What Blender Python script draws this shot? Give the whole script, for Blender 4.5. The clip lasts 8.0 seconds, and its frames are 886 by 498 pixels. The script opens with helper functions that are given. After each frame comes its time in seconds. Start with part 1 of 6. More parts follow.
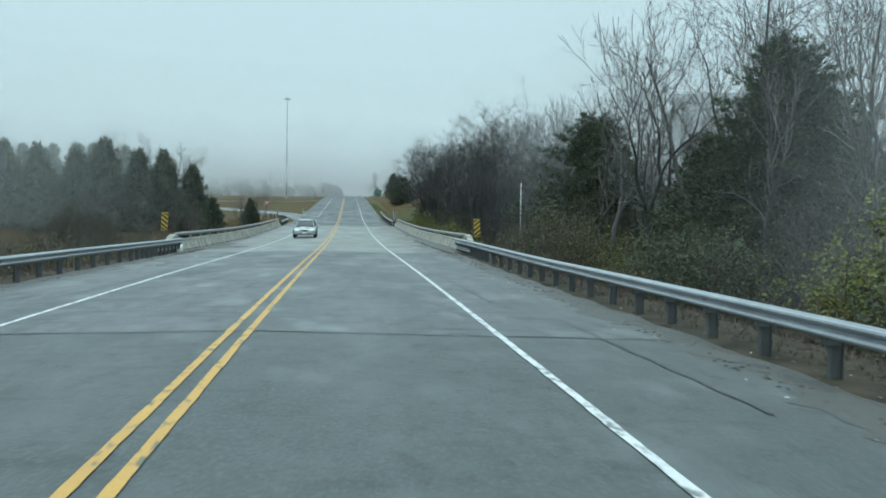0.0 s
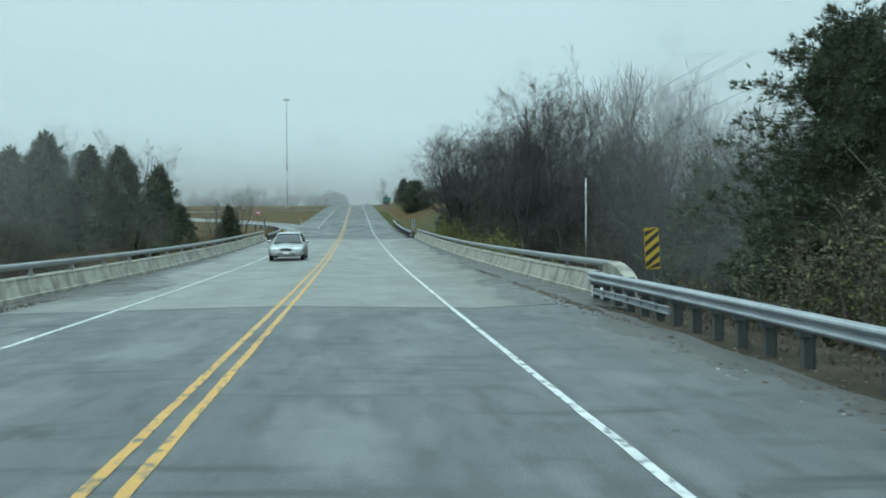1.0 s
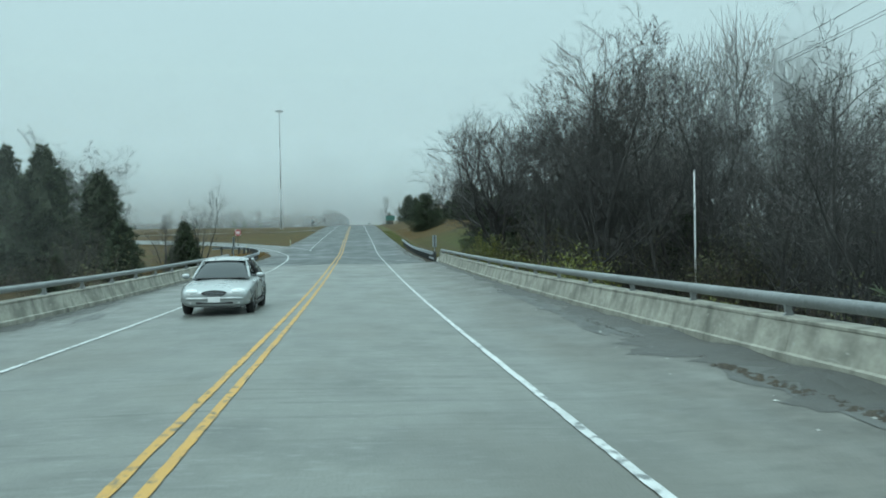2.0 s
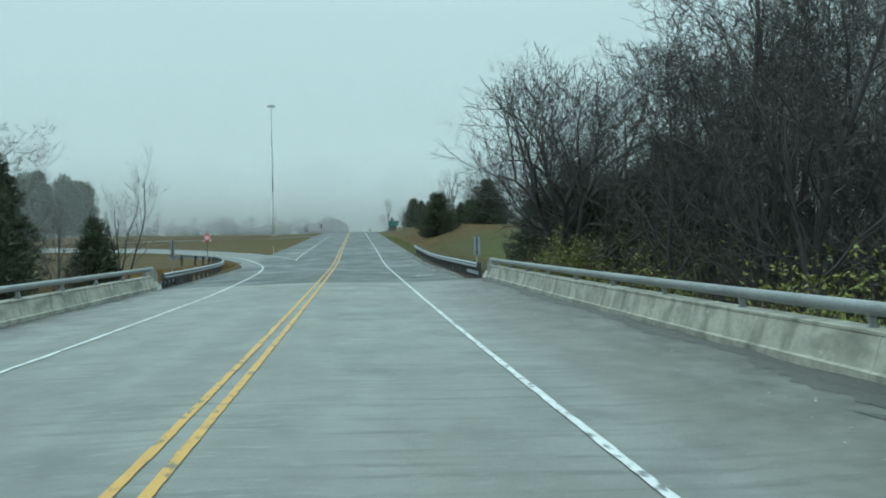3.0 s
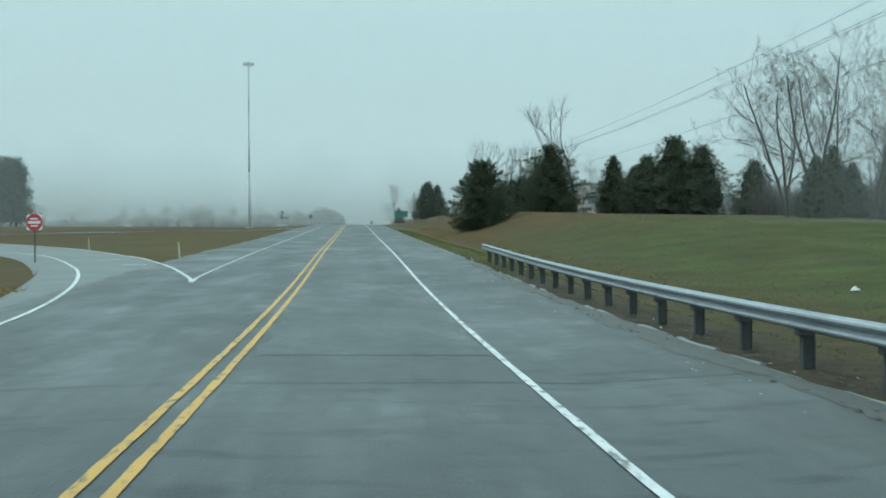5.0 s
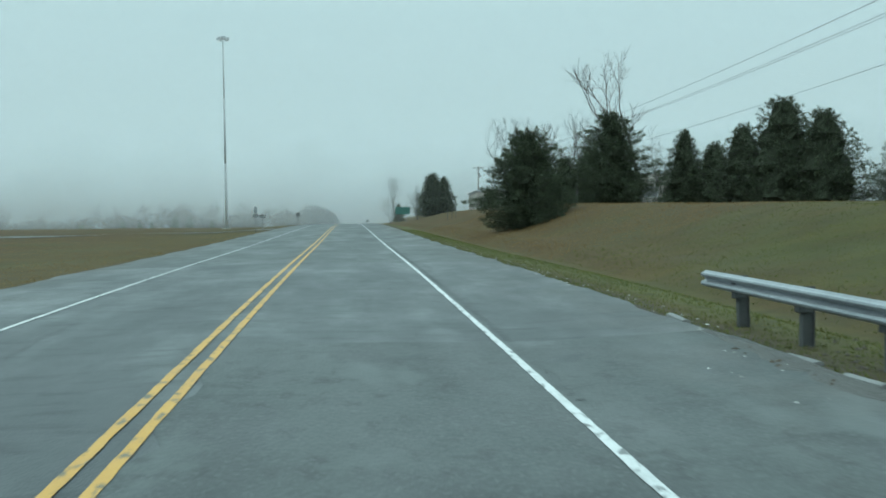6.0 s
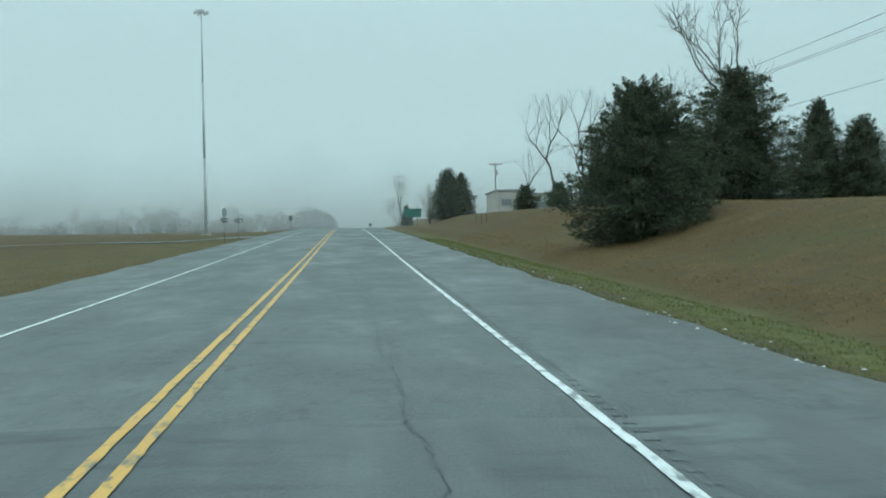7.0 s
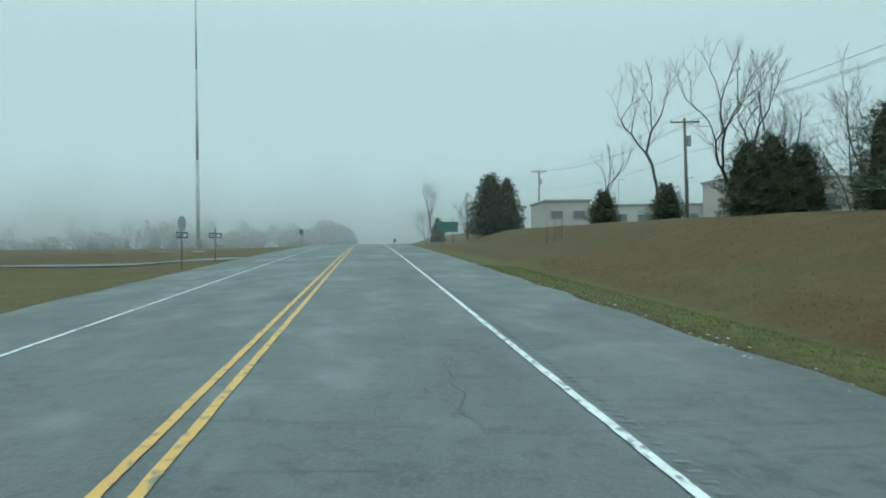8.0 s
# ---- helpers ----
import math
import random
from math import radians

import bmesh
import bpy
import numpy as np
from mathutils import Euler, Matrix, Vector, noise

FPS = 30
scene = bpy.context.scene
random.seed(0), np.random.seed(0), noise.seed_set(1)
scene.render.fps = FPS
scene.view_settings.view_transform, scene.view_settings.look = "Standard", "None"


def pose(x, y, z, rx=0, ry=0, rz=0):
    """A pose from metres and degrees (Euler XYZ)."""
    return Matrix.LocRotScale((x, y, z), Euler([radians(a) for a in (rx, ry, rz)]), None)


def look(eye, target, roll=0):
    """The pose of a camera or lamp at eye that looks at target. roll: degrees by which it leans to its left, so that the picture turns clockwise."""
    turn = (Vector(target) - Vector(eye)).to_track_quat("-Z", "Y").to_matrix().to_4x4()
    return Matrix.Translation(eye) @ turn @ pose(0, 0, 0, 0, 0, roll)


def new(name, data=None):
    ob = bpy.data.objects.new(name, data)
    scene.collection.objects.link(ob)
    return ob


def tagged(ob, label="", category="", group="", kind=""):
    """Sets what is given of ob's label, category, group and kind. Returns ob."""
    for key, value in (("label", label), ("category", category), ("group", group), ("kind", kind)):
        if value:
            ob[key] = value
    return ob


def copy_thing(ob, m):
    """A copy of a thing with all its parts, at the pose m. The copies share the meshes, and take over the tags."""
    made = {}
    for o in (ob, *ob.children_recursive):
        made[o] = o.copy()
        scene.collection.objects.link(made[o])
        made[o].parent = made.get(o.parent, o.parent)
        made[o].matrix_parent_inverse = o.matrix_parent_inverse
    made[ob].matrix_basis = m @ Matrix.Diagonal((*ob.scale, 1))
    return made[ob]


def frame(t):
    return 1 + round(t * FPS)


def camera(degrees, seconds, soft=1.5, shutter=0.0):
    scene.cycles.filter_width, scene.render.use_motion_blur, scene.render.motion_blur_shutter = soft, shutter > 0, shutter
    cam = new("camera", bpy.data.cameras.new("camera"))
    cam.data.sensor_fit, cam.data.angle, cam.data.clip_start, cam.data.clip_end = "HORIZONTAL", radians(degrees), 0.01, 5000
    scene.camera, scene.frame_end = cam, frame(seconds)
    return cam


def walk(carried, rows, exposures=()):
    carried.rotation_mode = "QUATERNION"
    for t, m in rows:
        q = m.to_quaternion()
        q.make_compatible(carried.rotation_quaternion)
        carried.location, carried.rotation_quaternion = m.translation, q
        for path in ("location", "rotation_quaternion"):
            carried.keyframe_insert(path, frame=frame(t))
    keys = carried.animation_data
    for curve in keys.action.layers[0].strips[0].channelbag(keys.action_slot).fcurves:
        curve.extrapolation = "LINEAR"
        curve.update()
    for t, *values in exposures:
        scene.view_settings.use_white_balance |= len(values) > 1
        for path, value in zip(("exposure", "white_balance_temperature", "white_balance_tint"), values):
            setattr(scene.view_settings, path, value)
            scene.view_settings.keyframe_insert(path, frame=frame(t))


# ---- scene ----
cam = camera(47.75, 8.0, soft=1.8, shutter=0.06)
PATH = [
    (0.0, pose(1.468, 5.586, 1.780, 87.689, -0.835, -5.360)),
    (0.5, pose(1.508, 19.718, 1.669, 87.769, -0.574, -5.219)),
    (1.0, pose(1.542, 33.388, 1.522, 88.185, 0.154, -4.976)),
    (1.5, pose(1.582, 46.383, 1.345, 88.825, 0.775, -4.882)),
    (3.0, pose(1.551, 84.487, 0.971, 89.862, 1.092, -4.948)),
    (3.5, pose(1.550, 97.045, 0.957, 89.869, 0.833, -4.992)),
    (4.0, pose(1.563, 110.273, 1.011, 89.799, 0.781, -4.984)),
    (4.5, pose(1.567, 123.172, 1.102, 89.708, 0.432, -5.045)),
    (5.0, pose(1.646, 136.360, 1.212, 89.660, 0.370, -5.052)),
    (6.5, pose(1.707, 175.892, 2.030, 89.529, 1.239, -5.498)),
    (7.0, pose(1.591, 188.002, 2.434, 89.699, 1.170, -5.413)),
    (7.5, pose(1.609, 200.455, 2.801, 90.200, 1.106, -4.978)),
    (8.0, pose(1.561, 212.990, 3.151, 90.570, 0.789, -4.256)),
]
walk(cam, PATH, ((0.0, 0.12, 6500, 17), (0.5, 0.15, 6500, 17), (1.5, 0.02, 6500, 10), (3.0, 0.0, 6500, 10), (8.0, 0.0, 6500, 10)))

# ---- sky and light ----
SKY = (0.485, 0.71, 0.745)
world = bpy.data.worlds.new("overcast_sky")
scene.world = world
world.use_nodes = True
wn, wl = world.node_tree.nodes, world.node_tree.links
wn.clear()
w_out = wn.new("ShaderNodeOutputWorld")
w_bg = wn.new("ShaderNodeBackground")
w_co = wn.new("ShaderNodeTexCoord")
w_sep = wn.new("ShaderNodeSeparateXYZ")
w_map = wn.new("ShaderNodeMapRange")
w_map.inputs["From Min"].default_value = 0.22
w_map.inputs["From Max"].default_value = 1.0
w_map.inputs["To Min"].default_value = 1.0
w_map.inputs["To Max"].default_value = 2.9
w_noise = wn.new("ShaderNodeTexNoise")
w_noise.inputs["Scale"].default_value = 1.6
w_noise.inputs["Detail"].default_value = 3.0
w_nmap = wn.new("ShaderNodeMapRange")
w_nmap.inputs["To Min"].default_value = 0.95
w_nmap.inputs["To Max"].default_value = 1.05
w_mul = wn.new("ShaderNodeMath")
w_mul.operation = "MULTIPLY"
w_sky = wn.new("ShaderNodeTexSky")
w_sky.sky_type = "NISHITA"
w_sky.sun_disc = False
w_sky.sun_elevation = radians(38)
w_sky.sun_rotation = radians(150)
w_skys = wn.new("ShaderNodeVectorMath")
w_skys.operation = "SCALE"
w_skys.inputs["Scale"].default_value = 0.1
w_mix = wn.new("ShaderNodeMix")
w_mix.data_type = "RGBA"
w_mix.inputs["Factor"].default_value = 0.992
w_mix.inputs["B"].default_value = (*SKY, 1)
wl.new(w_co.outputs["Generated"], w_sep.inputs[0])
wl.new(w_sep.outputs["Z"], w_map.inputs["Value"])
wl.new(w_co.outputs["Generated"], w_noise.inputs["Vector"])
wl.new(w_noise.outputs["Fac"], w_nmap.inputs["Value"])
wl.new(w_map.outputs["Result"], w_mul.inputs[0])
wl.new(w_nmap.outputs["Result"], w_mul.inputs[1])
wl.new(w_sky.outputs["Color"], w_skys.inputs[0])
wl.new(w_skys.outputs["Vector"], w_mix.inputs["A"])
wl.new(w_mix.outputs["Result"], w_bg.inputs["Color"])
wl.new(w_mul.outputs[0], w_bg.inputs["Strength"])
wl.new(w_bg.outputs[0], w_out.inputs["Surface"])

sun_data = bpy.data.lights.new("sun", "SUN")
sun_data.energy = 0.6
sun_data.angle = radians(45)
sun_data.color = (0.93, 1.0, 1.0)
sun = new("sun", sun_data)
sun.matrix_world = look((-30, -40, 60), (0, 0, 0))


# ---- materials ----
def mat(name, tones, scale=1.0, rough=0.7, metal=0.0, bump=0.1, fine=None, stretch=(1, 1, 1), island=0.0, spec=0.5, detail=6.0,
        lump=0.35, rough_var=0.1):
    """A surface with two scales of tone and fine relief; tones run dark to light."""
    m = bpy.data.materials.new(name)
    m.use_nodes = True
    n, l = m.node_tree.nodes, m.node_tree.links
    b = n["Principled BSDF"]
    b.inputs["Metallic"].default_value = metal
    b.inputs["Specular IOR Level"].default_value = spec
    co = n.new("ShaderNodeNewGeometry")
    mp = n.new("ShaderNodeMapping")
    mp.inputs["Scale"].default_value = stretch
    l.new(co.outputs["Position"], mp.inputs["Vector"])
    big = n.new("ShaderNodeTexNoise")
    big.inputs["Scale"].default_value = scale
    big.inputs["Detail"].default_value = detail
    big.inputs["Roughness"].default_value = 0.62
    l.new(mp.outputs[0], big.inputs["Vector"])
    small = n.new("ShaderNodeTexNoise")
    small.inputs["Scale"].default_value = fine or scale * 14
    small.inputs["Detail"].default_value = 3.0
    l.new(mp.outputs[0], small.inputs["Vector"])
    add = n.new("ShaderNodeMix")
    add.inputs["Factor"].default_value = lump
    l.new(big.outputs["Fac"], add.inputs["A"])
    l.new(small.outputs["Fac"], add.inputs["B"])
    fac = add.outputs["Result"]
    if island:
        isl = n.new("ShaderNodeMath")
        isl.operation = "MULTIPLY_ADD"
        isl.inputs[1].default_value = island
        sub = n.new("ShaderNodeMath")
        sub.operation = "SUBTRACT"
        sub.inputs[1].default_value = island / 2
        l.new(co.outputs["Random Per Island"], isl.inputs[0])
        l.new(fac, isl.inputs[2])
        l.new(isl.outputs[0], sub.inputs[0])
        fac = sub.outputs[0]
    ramp = n.new("ShaderNodeValToRGB")
    el = ramp.color_ramp.elements
    lo, hi = 0.3, 0.7
    for i, tone in enumerate(tones):
        p = lo + (hi - lo) * i / max(1, len(tones) - 1)
        e = el[i] if i < 2 else el.new(p)
        e.position = p
        e.color = (*tone, 1)
    l.new(fac, ramp.inputs["Fac"])
    l.new(ramp.outputs["Color"], b.inputs["Base Color"])
    rr = n.new("ShaderNodeMapRange")
    rr.inputs["From Min"].default_value, rr.inputs["From Max"].default_value = 0.3, 0.7
    rr.inputs["To Min"].default_value, rr.inputs["To Max"].default_value = max(0.02, rough - rough_var), min(1.0, rough + rough_var)
    l.new(big.outputs["Fac"], rr.inputs["Value"])
    l.new(rr.outputs["Result"], b.inputs["Roughness"])
    if bump:
        bp = n.new("ShaderNodeBump")
        bp.inputs["Strength"].default_value = bump
        bp.inputs["Distance"].default_value = 0.02
        l.new(small.outputs["Fac"], bp.inputs["Height"])
        l.new(bp.outputs["Normal"], b.inputs["Normal"])
    return m


def over_base(m, fac_socket, tone):
    """Lays a tone over the base colour of m where fac_socket is 1."""
    n, l = m.node_tree.nodes, m.node_tree.links
    b = n["Principled BSDF"]
    mix = n.new("ShaderNodeMix")
    mix.data_type = "RGBA"
    old = b.inputs["Base Color"].links[0].from_socket
    l.new(old, mix.inputs["A"])
    mix.inputs["B"].default_value = (*tone, 1)
    l.new(fac_socket, mix.inputs["Factor"])
    l.new(mix.outputs["Result"], b.inputs["Base Color"])
    return mix


def noise_mask(m, scale, lo, hi, stretch=(1, 1, 1), detail=5.0, kind="ShaderNodeTexNoise", out="Fac", distort=0.0):
    n, l = m.node_tree.nodes, m.node_tree.links
    g = n.new("ShaderNodeNewGeometry")
    mp = n.new("ShaderNodeMapping")
    mp.inputs["Scale"].default_value = stretch
    l.new(g.outputs["Position"], mp.inputs["Vector"])
    t = n.new(kind)
    t.inputs["Scale"].default_value = scale
    vec = mp.outputs[0]
    if kind == "ShaderNodeTexNoise":
        t.inputs["Detail"].default_value = detail
        t.inputs["Distortion"].default_value = distort
    else:
        t.feature = "DISTANCE_TO_EDGE"
        w = n.new("ShaderNodeTexNoise")
        w.inputs["Scale"].default_value = scale * 2.2
        w.inputs["Detail"].default_value = 5.0
        a = n.new("ShaderNodeVectorMath")
        a.operation = "MULTIPLY_ADD"
        a.inputs[1].default_value = (distort,) * 3
        l.new(vec, w.inputs["Vector"])
        l.new(w.outputs["Color"], a.inputs[0])
        l.new(vec, a.inputs[2])
        vec = a.outputs[0]
        out = "Distance"
    l.new(vec, t.inputs["Vector"])
    r = n.new("ShaderNodeMapRange")
    r.inputs["From Min"].default_value, r.inputs["From Max"].default_value = lo, hi
    l.new(t.outputs[out], r.inputs["Value"])
    return r.outputs["Result"]


def lane_bands(m, amount, tone):
    """Wheel tracks: soft lengthwise bands, broken up by noise."""
    n, l = m.node_tree.nodes, m.node_tree.links
    both = n.new("ShaderNodeMath")
    both.operation = "MULTIPLY"
    l.new(noise_mask(m, 1.0, 0.42, 0.62, (0.9, 0.02, 1), 3.0), both.inputs[0])
    both.inputs[1].default_value = amount
    over_base(m, both.outputs[0], tone)


M_ASPHALT = mat("weathered_damp_asphalt", [(0.033, 0.04, 0.0385), (0.053, 0.062, 0.06), (0.078, 0.089, 0.086)], 0.5, 0.56, bump=0.5, fine=30, spec=0.4, stretch=(1, 0.4, 1), lump=0.5, rough_var=0.14)
lane_bands(M_ASPHALT, 0.55, (0.08, 0.089, 0.086))
over_base(M_ASPHALT, noise_mask(M_ASPHALT, 0.9, 0.48, 0.66, (1.0, 0.3, 1), 12.0), (0.052, 0.057, 0.057))
over_base(M_ASPHALT, noise_mask(M_ASPHALT, 1.6, 0.54, 0.78, (1.0, 0.45, 1), 13.0), (0.088, 0.098, 0.095))
over_base(M_ASPHALT, noise_mask(M_ASPHALT, 4.5, 0.53, 0.68, (1, 0.6, 1), 13.0), (0.038, 0.042, 0.041))
M_PATCH = mat("newer_dark_asphalt", [(0.034, 0.04, 0.041), (0.055, 0.063, 0.064), (0.083, 0.094, 0.094)], 0.4, 0.5, bump=0.4, fine=45, stretch=(1, 0.4, 1), rough_var=0.16)
lane_bands(M_PATCH, 0.6, (0.1, 0.106, 0.106))
over_base(M_PATCH, noise_mask(M_PATCH, 2.6, 0.52, 0.78, (1.0, 0.13, 1), 13.0), (0.104, 0.111, 0.11))
over_base(M_PATCH, noise_mask(M_PATCH, 3.4, 0.5, 0.7, (1.0, 0.3, 1), 13.0), (0.036, 0.04, 0.041))
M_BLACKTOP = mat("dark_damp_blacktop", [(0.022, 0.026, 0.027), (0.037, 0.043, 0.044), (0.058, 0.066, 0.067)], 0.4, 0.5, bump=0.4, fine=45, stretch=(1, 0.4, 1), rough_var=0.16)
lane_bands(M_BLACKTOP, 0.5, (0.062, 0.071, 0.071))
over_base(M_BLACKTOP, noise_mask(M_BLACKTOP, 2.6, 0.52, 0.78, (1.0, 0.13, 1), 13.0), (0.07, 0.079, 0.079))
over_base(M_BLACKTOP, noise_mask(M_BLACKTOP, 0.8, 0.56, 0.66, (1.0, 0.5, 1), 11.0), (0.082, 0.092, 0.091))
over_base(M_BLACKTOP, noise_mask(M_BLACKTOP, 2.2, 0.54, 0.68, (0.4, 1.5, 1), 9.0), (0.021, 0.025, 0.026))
M_DECK = mat("worn_concrete_deck", [(0.118, 0.12, 0.106), (0.157, 0.16, 0.143), (0.2, 0.202, 0.182)], 0.6, 0.48, bump=0.3, fine=40, stretch=(1, 0.5, 1), lump=0.45, rough_var=0.12)
lane_bands(M_DECK, 0.5, (0.215, 0.22, 0.208))
over_base(M_DECK, noise_mask(M_DECK, 1.2, 0.45, 0.7, (0.8, 0.6, 1), 13.0), (0.112, 0.115, 0.105))
over_base(M_DECK, noise_mask(M_DECK, 2.2, 0.52, 0.68, (0.22, 2.6, 1), 8.0), (0.108, 0.11, 0.1))
over_base(M_DECK, noise_mask(M_DECK, 7.0, 0.56, 0.7, (0.5, 1.6, 1), 10.0), (0.2, 0.205, 0.19))
over_base(M_DECK, noise_mask(M_DECK, 0.35, 0.5, 0.72, (1.0, 0.5, 1), 9.0), (0.125, 0.122, 0.105))
over_base(M_PATCH, noise_mask(M_PATCH, 1.8, 0.54, 0.68, (0.3, 1.8, 1), 8.0), (0.03, 0.035, 0.036))
over_base(M_PATCH, noise_mask(M_PATCH, 0.8, 0.56, 0.66, (1.0, 0.35, 1), 11.0), (0.115, 0.125, 0.123))
over_base(M_ASPHALT, noise_mask(M_ASPHALT, 2.0, 0.57, 0.7, (0.35, 1.3, 1), 8.0), (0.036, 0.042, 0.041))
over_base(M_ASPHALT, noise_mask(M_ASPHALT, 22.0, 0.52, 0.7, (1, 0.7, 1), 4.0), (0.085, 0.094, 0.091))
over_base(M_ASPHALT, noise_mask(M_ASPHALT, 0.9, 0.58, 0.68, (1.0, 0.4, 1), 11.0), (0.094, 0.105, 0.102))
M_RAMP = mat("grey_ramp_pavement", [(0.082, 0.086, 0.083), (0.115, 0.12, 0.116), (0.16, 0.165, 0.158)], 0.4, 0.55, bump=0.2, fine=40)
M_SEAL = mat("dark_joint_sealant", [(0.02, 0.021, 0.022), (0.045, 0.047, 0.05)], 3, 0.45, bump=0.1)
M_DIRT = mat("wet_road_dirt", [(0.028, 0.027, 0.024), (0.055, 0.052, 0.045), (0.09, 0.085, 0.074)], 1.2, 0.55, bump=0.8, fine=30)
M_WET = mat("rain_wet_dirty_pavement", [(0.042, 0.042, 0.038), (0.066, 0.066, 0.06), (0.1, 0.1, 0.092)], 1.6, 0.42, bump=0.25, fine=30, stretch=(1, 0.5, 1), rough_var=0.16)
M_LIP = mat("pale_crumbled_asphalt", [(0.12, 0.125, 0.12), (0.19, 0.195, 0.188), (0.26, 0.265, 0.255)], 3.0, 0.7, bump=0.4, fine=25)
M_WHITE = mat("worn_white_road_paint", [(0.38, 0.39, 0.38), (0.55, 0.56, 0.55), (0.66, 0.67, 0.66)], 2.5, 0.55, bump=0.1, fine=40)
over_base(M_WHITE, noise_mask(M_WHITE, 9, 0.53, 0.64, (1, 0.45, 1), 12.0), (0.15, 0.155, 0.155))
M_YELLOW = mat("worn_yellow_road_paint", [(0.42, 0.21, 0.035), (0.52, 0.275, 0.05), (0.57, 0.33, 0.085)], 1.5, 0.55, bump=0.1, fine=40)
over_base(M_YELLOW, noise_mask(M_YELLOW, 9, 0.54, 0.66, (1, 0.45, 1), 12.0), (0.13, 0.115, 0.075))
M_TOE = mat("chipped_pale_paint", [(0.45, 0.45, 0.4), (0.68, 0.68, 0.62), (0.76, 0.76, 0.7)], 4, 0.7, bump=0.3)
M_CONC = mat("stained_parapet_concrete", [(0.2, 0.19, 0.155), (0.33, 0.315, 0.265), (0.43, 0.41, 0.35)], 1.3, 0.8, bump=0.2, fine=9, stretch=(1, 1, 1.6))
over_base(M_CONC, noise_mask(M_CONC, 2.2, 0.48, 0.75, (1, 1, 0.5), 12.0), (0.11, 0.106, 0.088))
over_base(M_CONC, noise_mask(M_CONC, 0.7, 0.5, 0.7, (1, 1, 3), 11.0), (0.16, 0.155, 0.13))
over_base(M_CONC, noise_mask(M_CONC, 6.0, 0.64, 0.72, (1, 0.5, 1.6), 10.0), (0.37, 0.36, 0.32))
M_STEEL = mat("galvanised_steel", [(0.19, 0.21, 0.22), (0.28, 0.3, 0.315), (0.38, 0.4, 0.415)], 1.2, 0.5, metal=0.25, bump=0.05, fine=18)
M_POST = mat("dull_steel_post", [(0.06, 0.065, 0.065), (0.12, 0.125, 0.125)], 4, 0.7, metal=0.3, bump=0.2)
M_ALU = mat("weathered_aluminium_rail", [(0.14, 0.15, 0.15), (0.24, 0.25, 0.25), (0.33, 0.345, 0.345)], 1.0, 0.5, metal=0.45, bump=0.1, fine=20)
M_LITTER = mat("leaf_litter_soil", [(0.03, 0.026, 0.02), (0.065, 0.052, 0.038), (0.11, 0.085, 0.06)], 0.8, 0.9, bump=0.8, fine=18)
M_BARK = mat("grey_brown_bark", [(0.038, 0.036, 0.034), (0.068, 0.064, 0.06), (0.105, 0.098, 0.092)], 3.0, 0.9, bump=0.6, fine=20, stretch=(1, 1, 0.3))
M_TWIG = mat("bare_twigs", [(0.068, 0.062, 0.058), (0.112, 0.102, 0.096), (0.17, 0.155, 0.145)], 2.0, 0.9, bump=0.0, island=0.5)
# darker copy of the grey-brown bark
M_DARKBARK = mat("dark_bark", [(0.03, 0.028, 0.027), (0.052, 0.048, 0.045), (0.082, 0.076, 0.07)], 3.0, 0.85, bump=0.4, fine=20, stretch=(1, 1, 0.3))
M_SCRUB = mat("dark_brown_scrub_stems", [(0.036, 0.034, 0.029), (0.066, 0.061, 0.051), (0.104, 0.094, 0.078)], 1.0, 0.9, bump=0.0, island=0.5)
# paler than the other bark: haze on far trees put into the colour
M_HAZEWOOD = mat("haze_pale_bare_wood", [(0.12, 0.115, 0.11), (0.2, 0.19, 0.18), (0.28, 0.27, 0.25)], 2.0, 0.9, bump=0.0, island=0.4)
M_CEDAR = mat("dark_cedar_foliage", [(0.04, 0.052, 0.033), (0.064, 0.083, 0.05), (0.1, 0.122, 0.072)], 0.9, 0.75, bump=0.0, island=0.4, spec=0.25)
# dark tone for crown middles: inner shade put into the colour
M_INNER_SHADE = mat("painted_inner_shade", [(0.024, 0.029, 0.02), (0.04, 0.047, 0.031), (0.06, 0.068, 0.046)], 3.0, 0.95, bump=0.6, fine=9, spec=0.1)
M_PINE = mat("grey_green_pine_foliage", [(0.045, 0.068, 0.046), (0.08, 0.11, 0.074), (0.125, 0.158, 0.108)], 1.0, 0.8, bump=0.0, island=0.5, spec=0.2)
M_LEAFY = mat("yellow_green_leaves", [(0.062, 0.07, 0.012), (0.125, 0.135, 0.022), (0.2, 0.205, 0.04)], 2.0, 0.6, bump=0.0, island=0.6)
M_OLIVE = mat("olive_undergrowth_leaves", [(0.045, 0.05, 0.022), (0.086, 0.089, 0.04), (0.14, 0.134, 0.066)], 2.0, 0.75, bump=0.0, island=0.6)
M_BRUSH = mat("brown_brush_stems", [(0.045, 0.034, 0.026), (0.085, 0.064, 0.05), (0.13, 0.1, 0.078)], 2.0, 0.9, bump=0.0, island=0.6)
M_BLADE = mat("mixed_grass_blades", [(0.075, 0.095, 0.024), (0.115, 0.13, 0.036), (0.17, 0.16, 0.058)], 0.25, 0.8, bump=0.0, island=0.45, spec=0.2)
M_DEAD = mat("dry_grass_blades", [(0.15, 0.095, 0.04), (0.215, 0.14, 0.058), (0.29, 0.195, 0.092)], 0.25, 0.85, bump=0.0, island=0.5, spec=0.2)
M_WOODPOLE = mat("weathered_pole_wood", [(0.1, 0.09, 0.08), (0.17, 0.155, 0.14)], 2, 0.85, bump=0.3, stretch=(3, 3, 0.3))
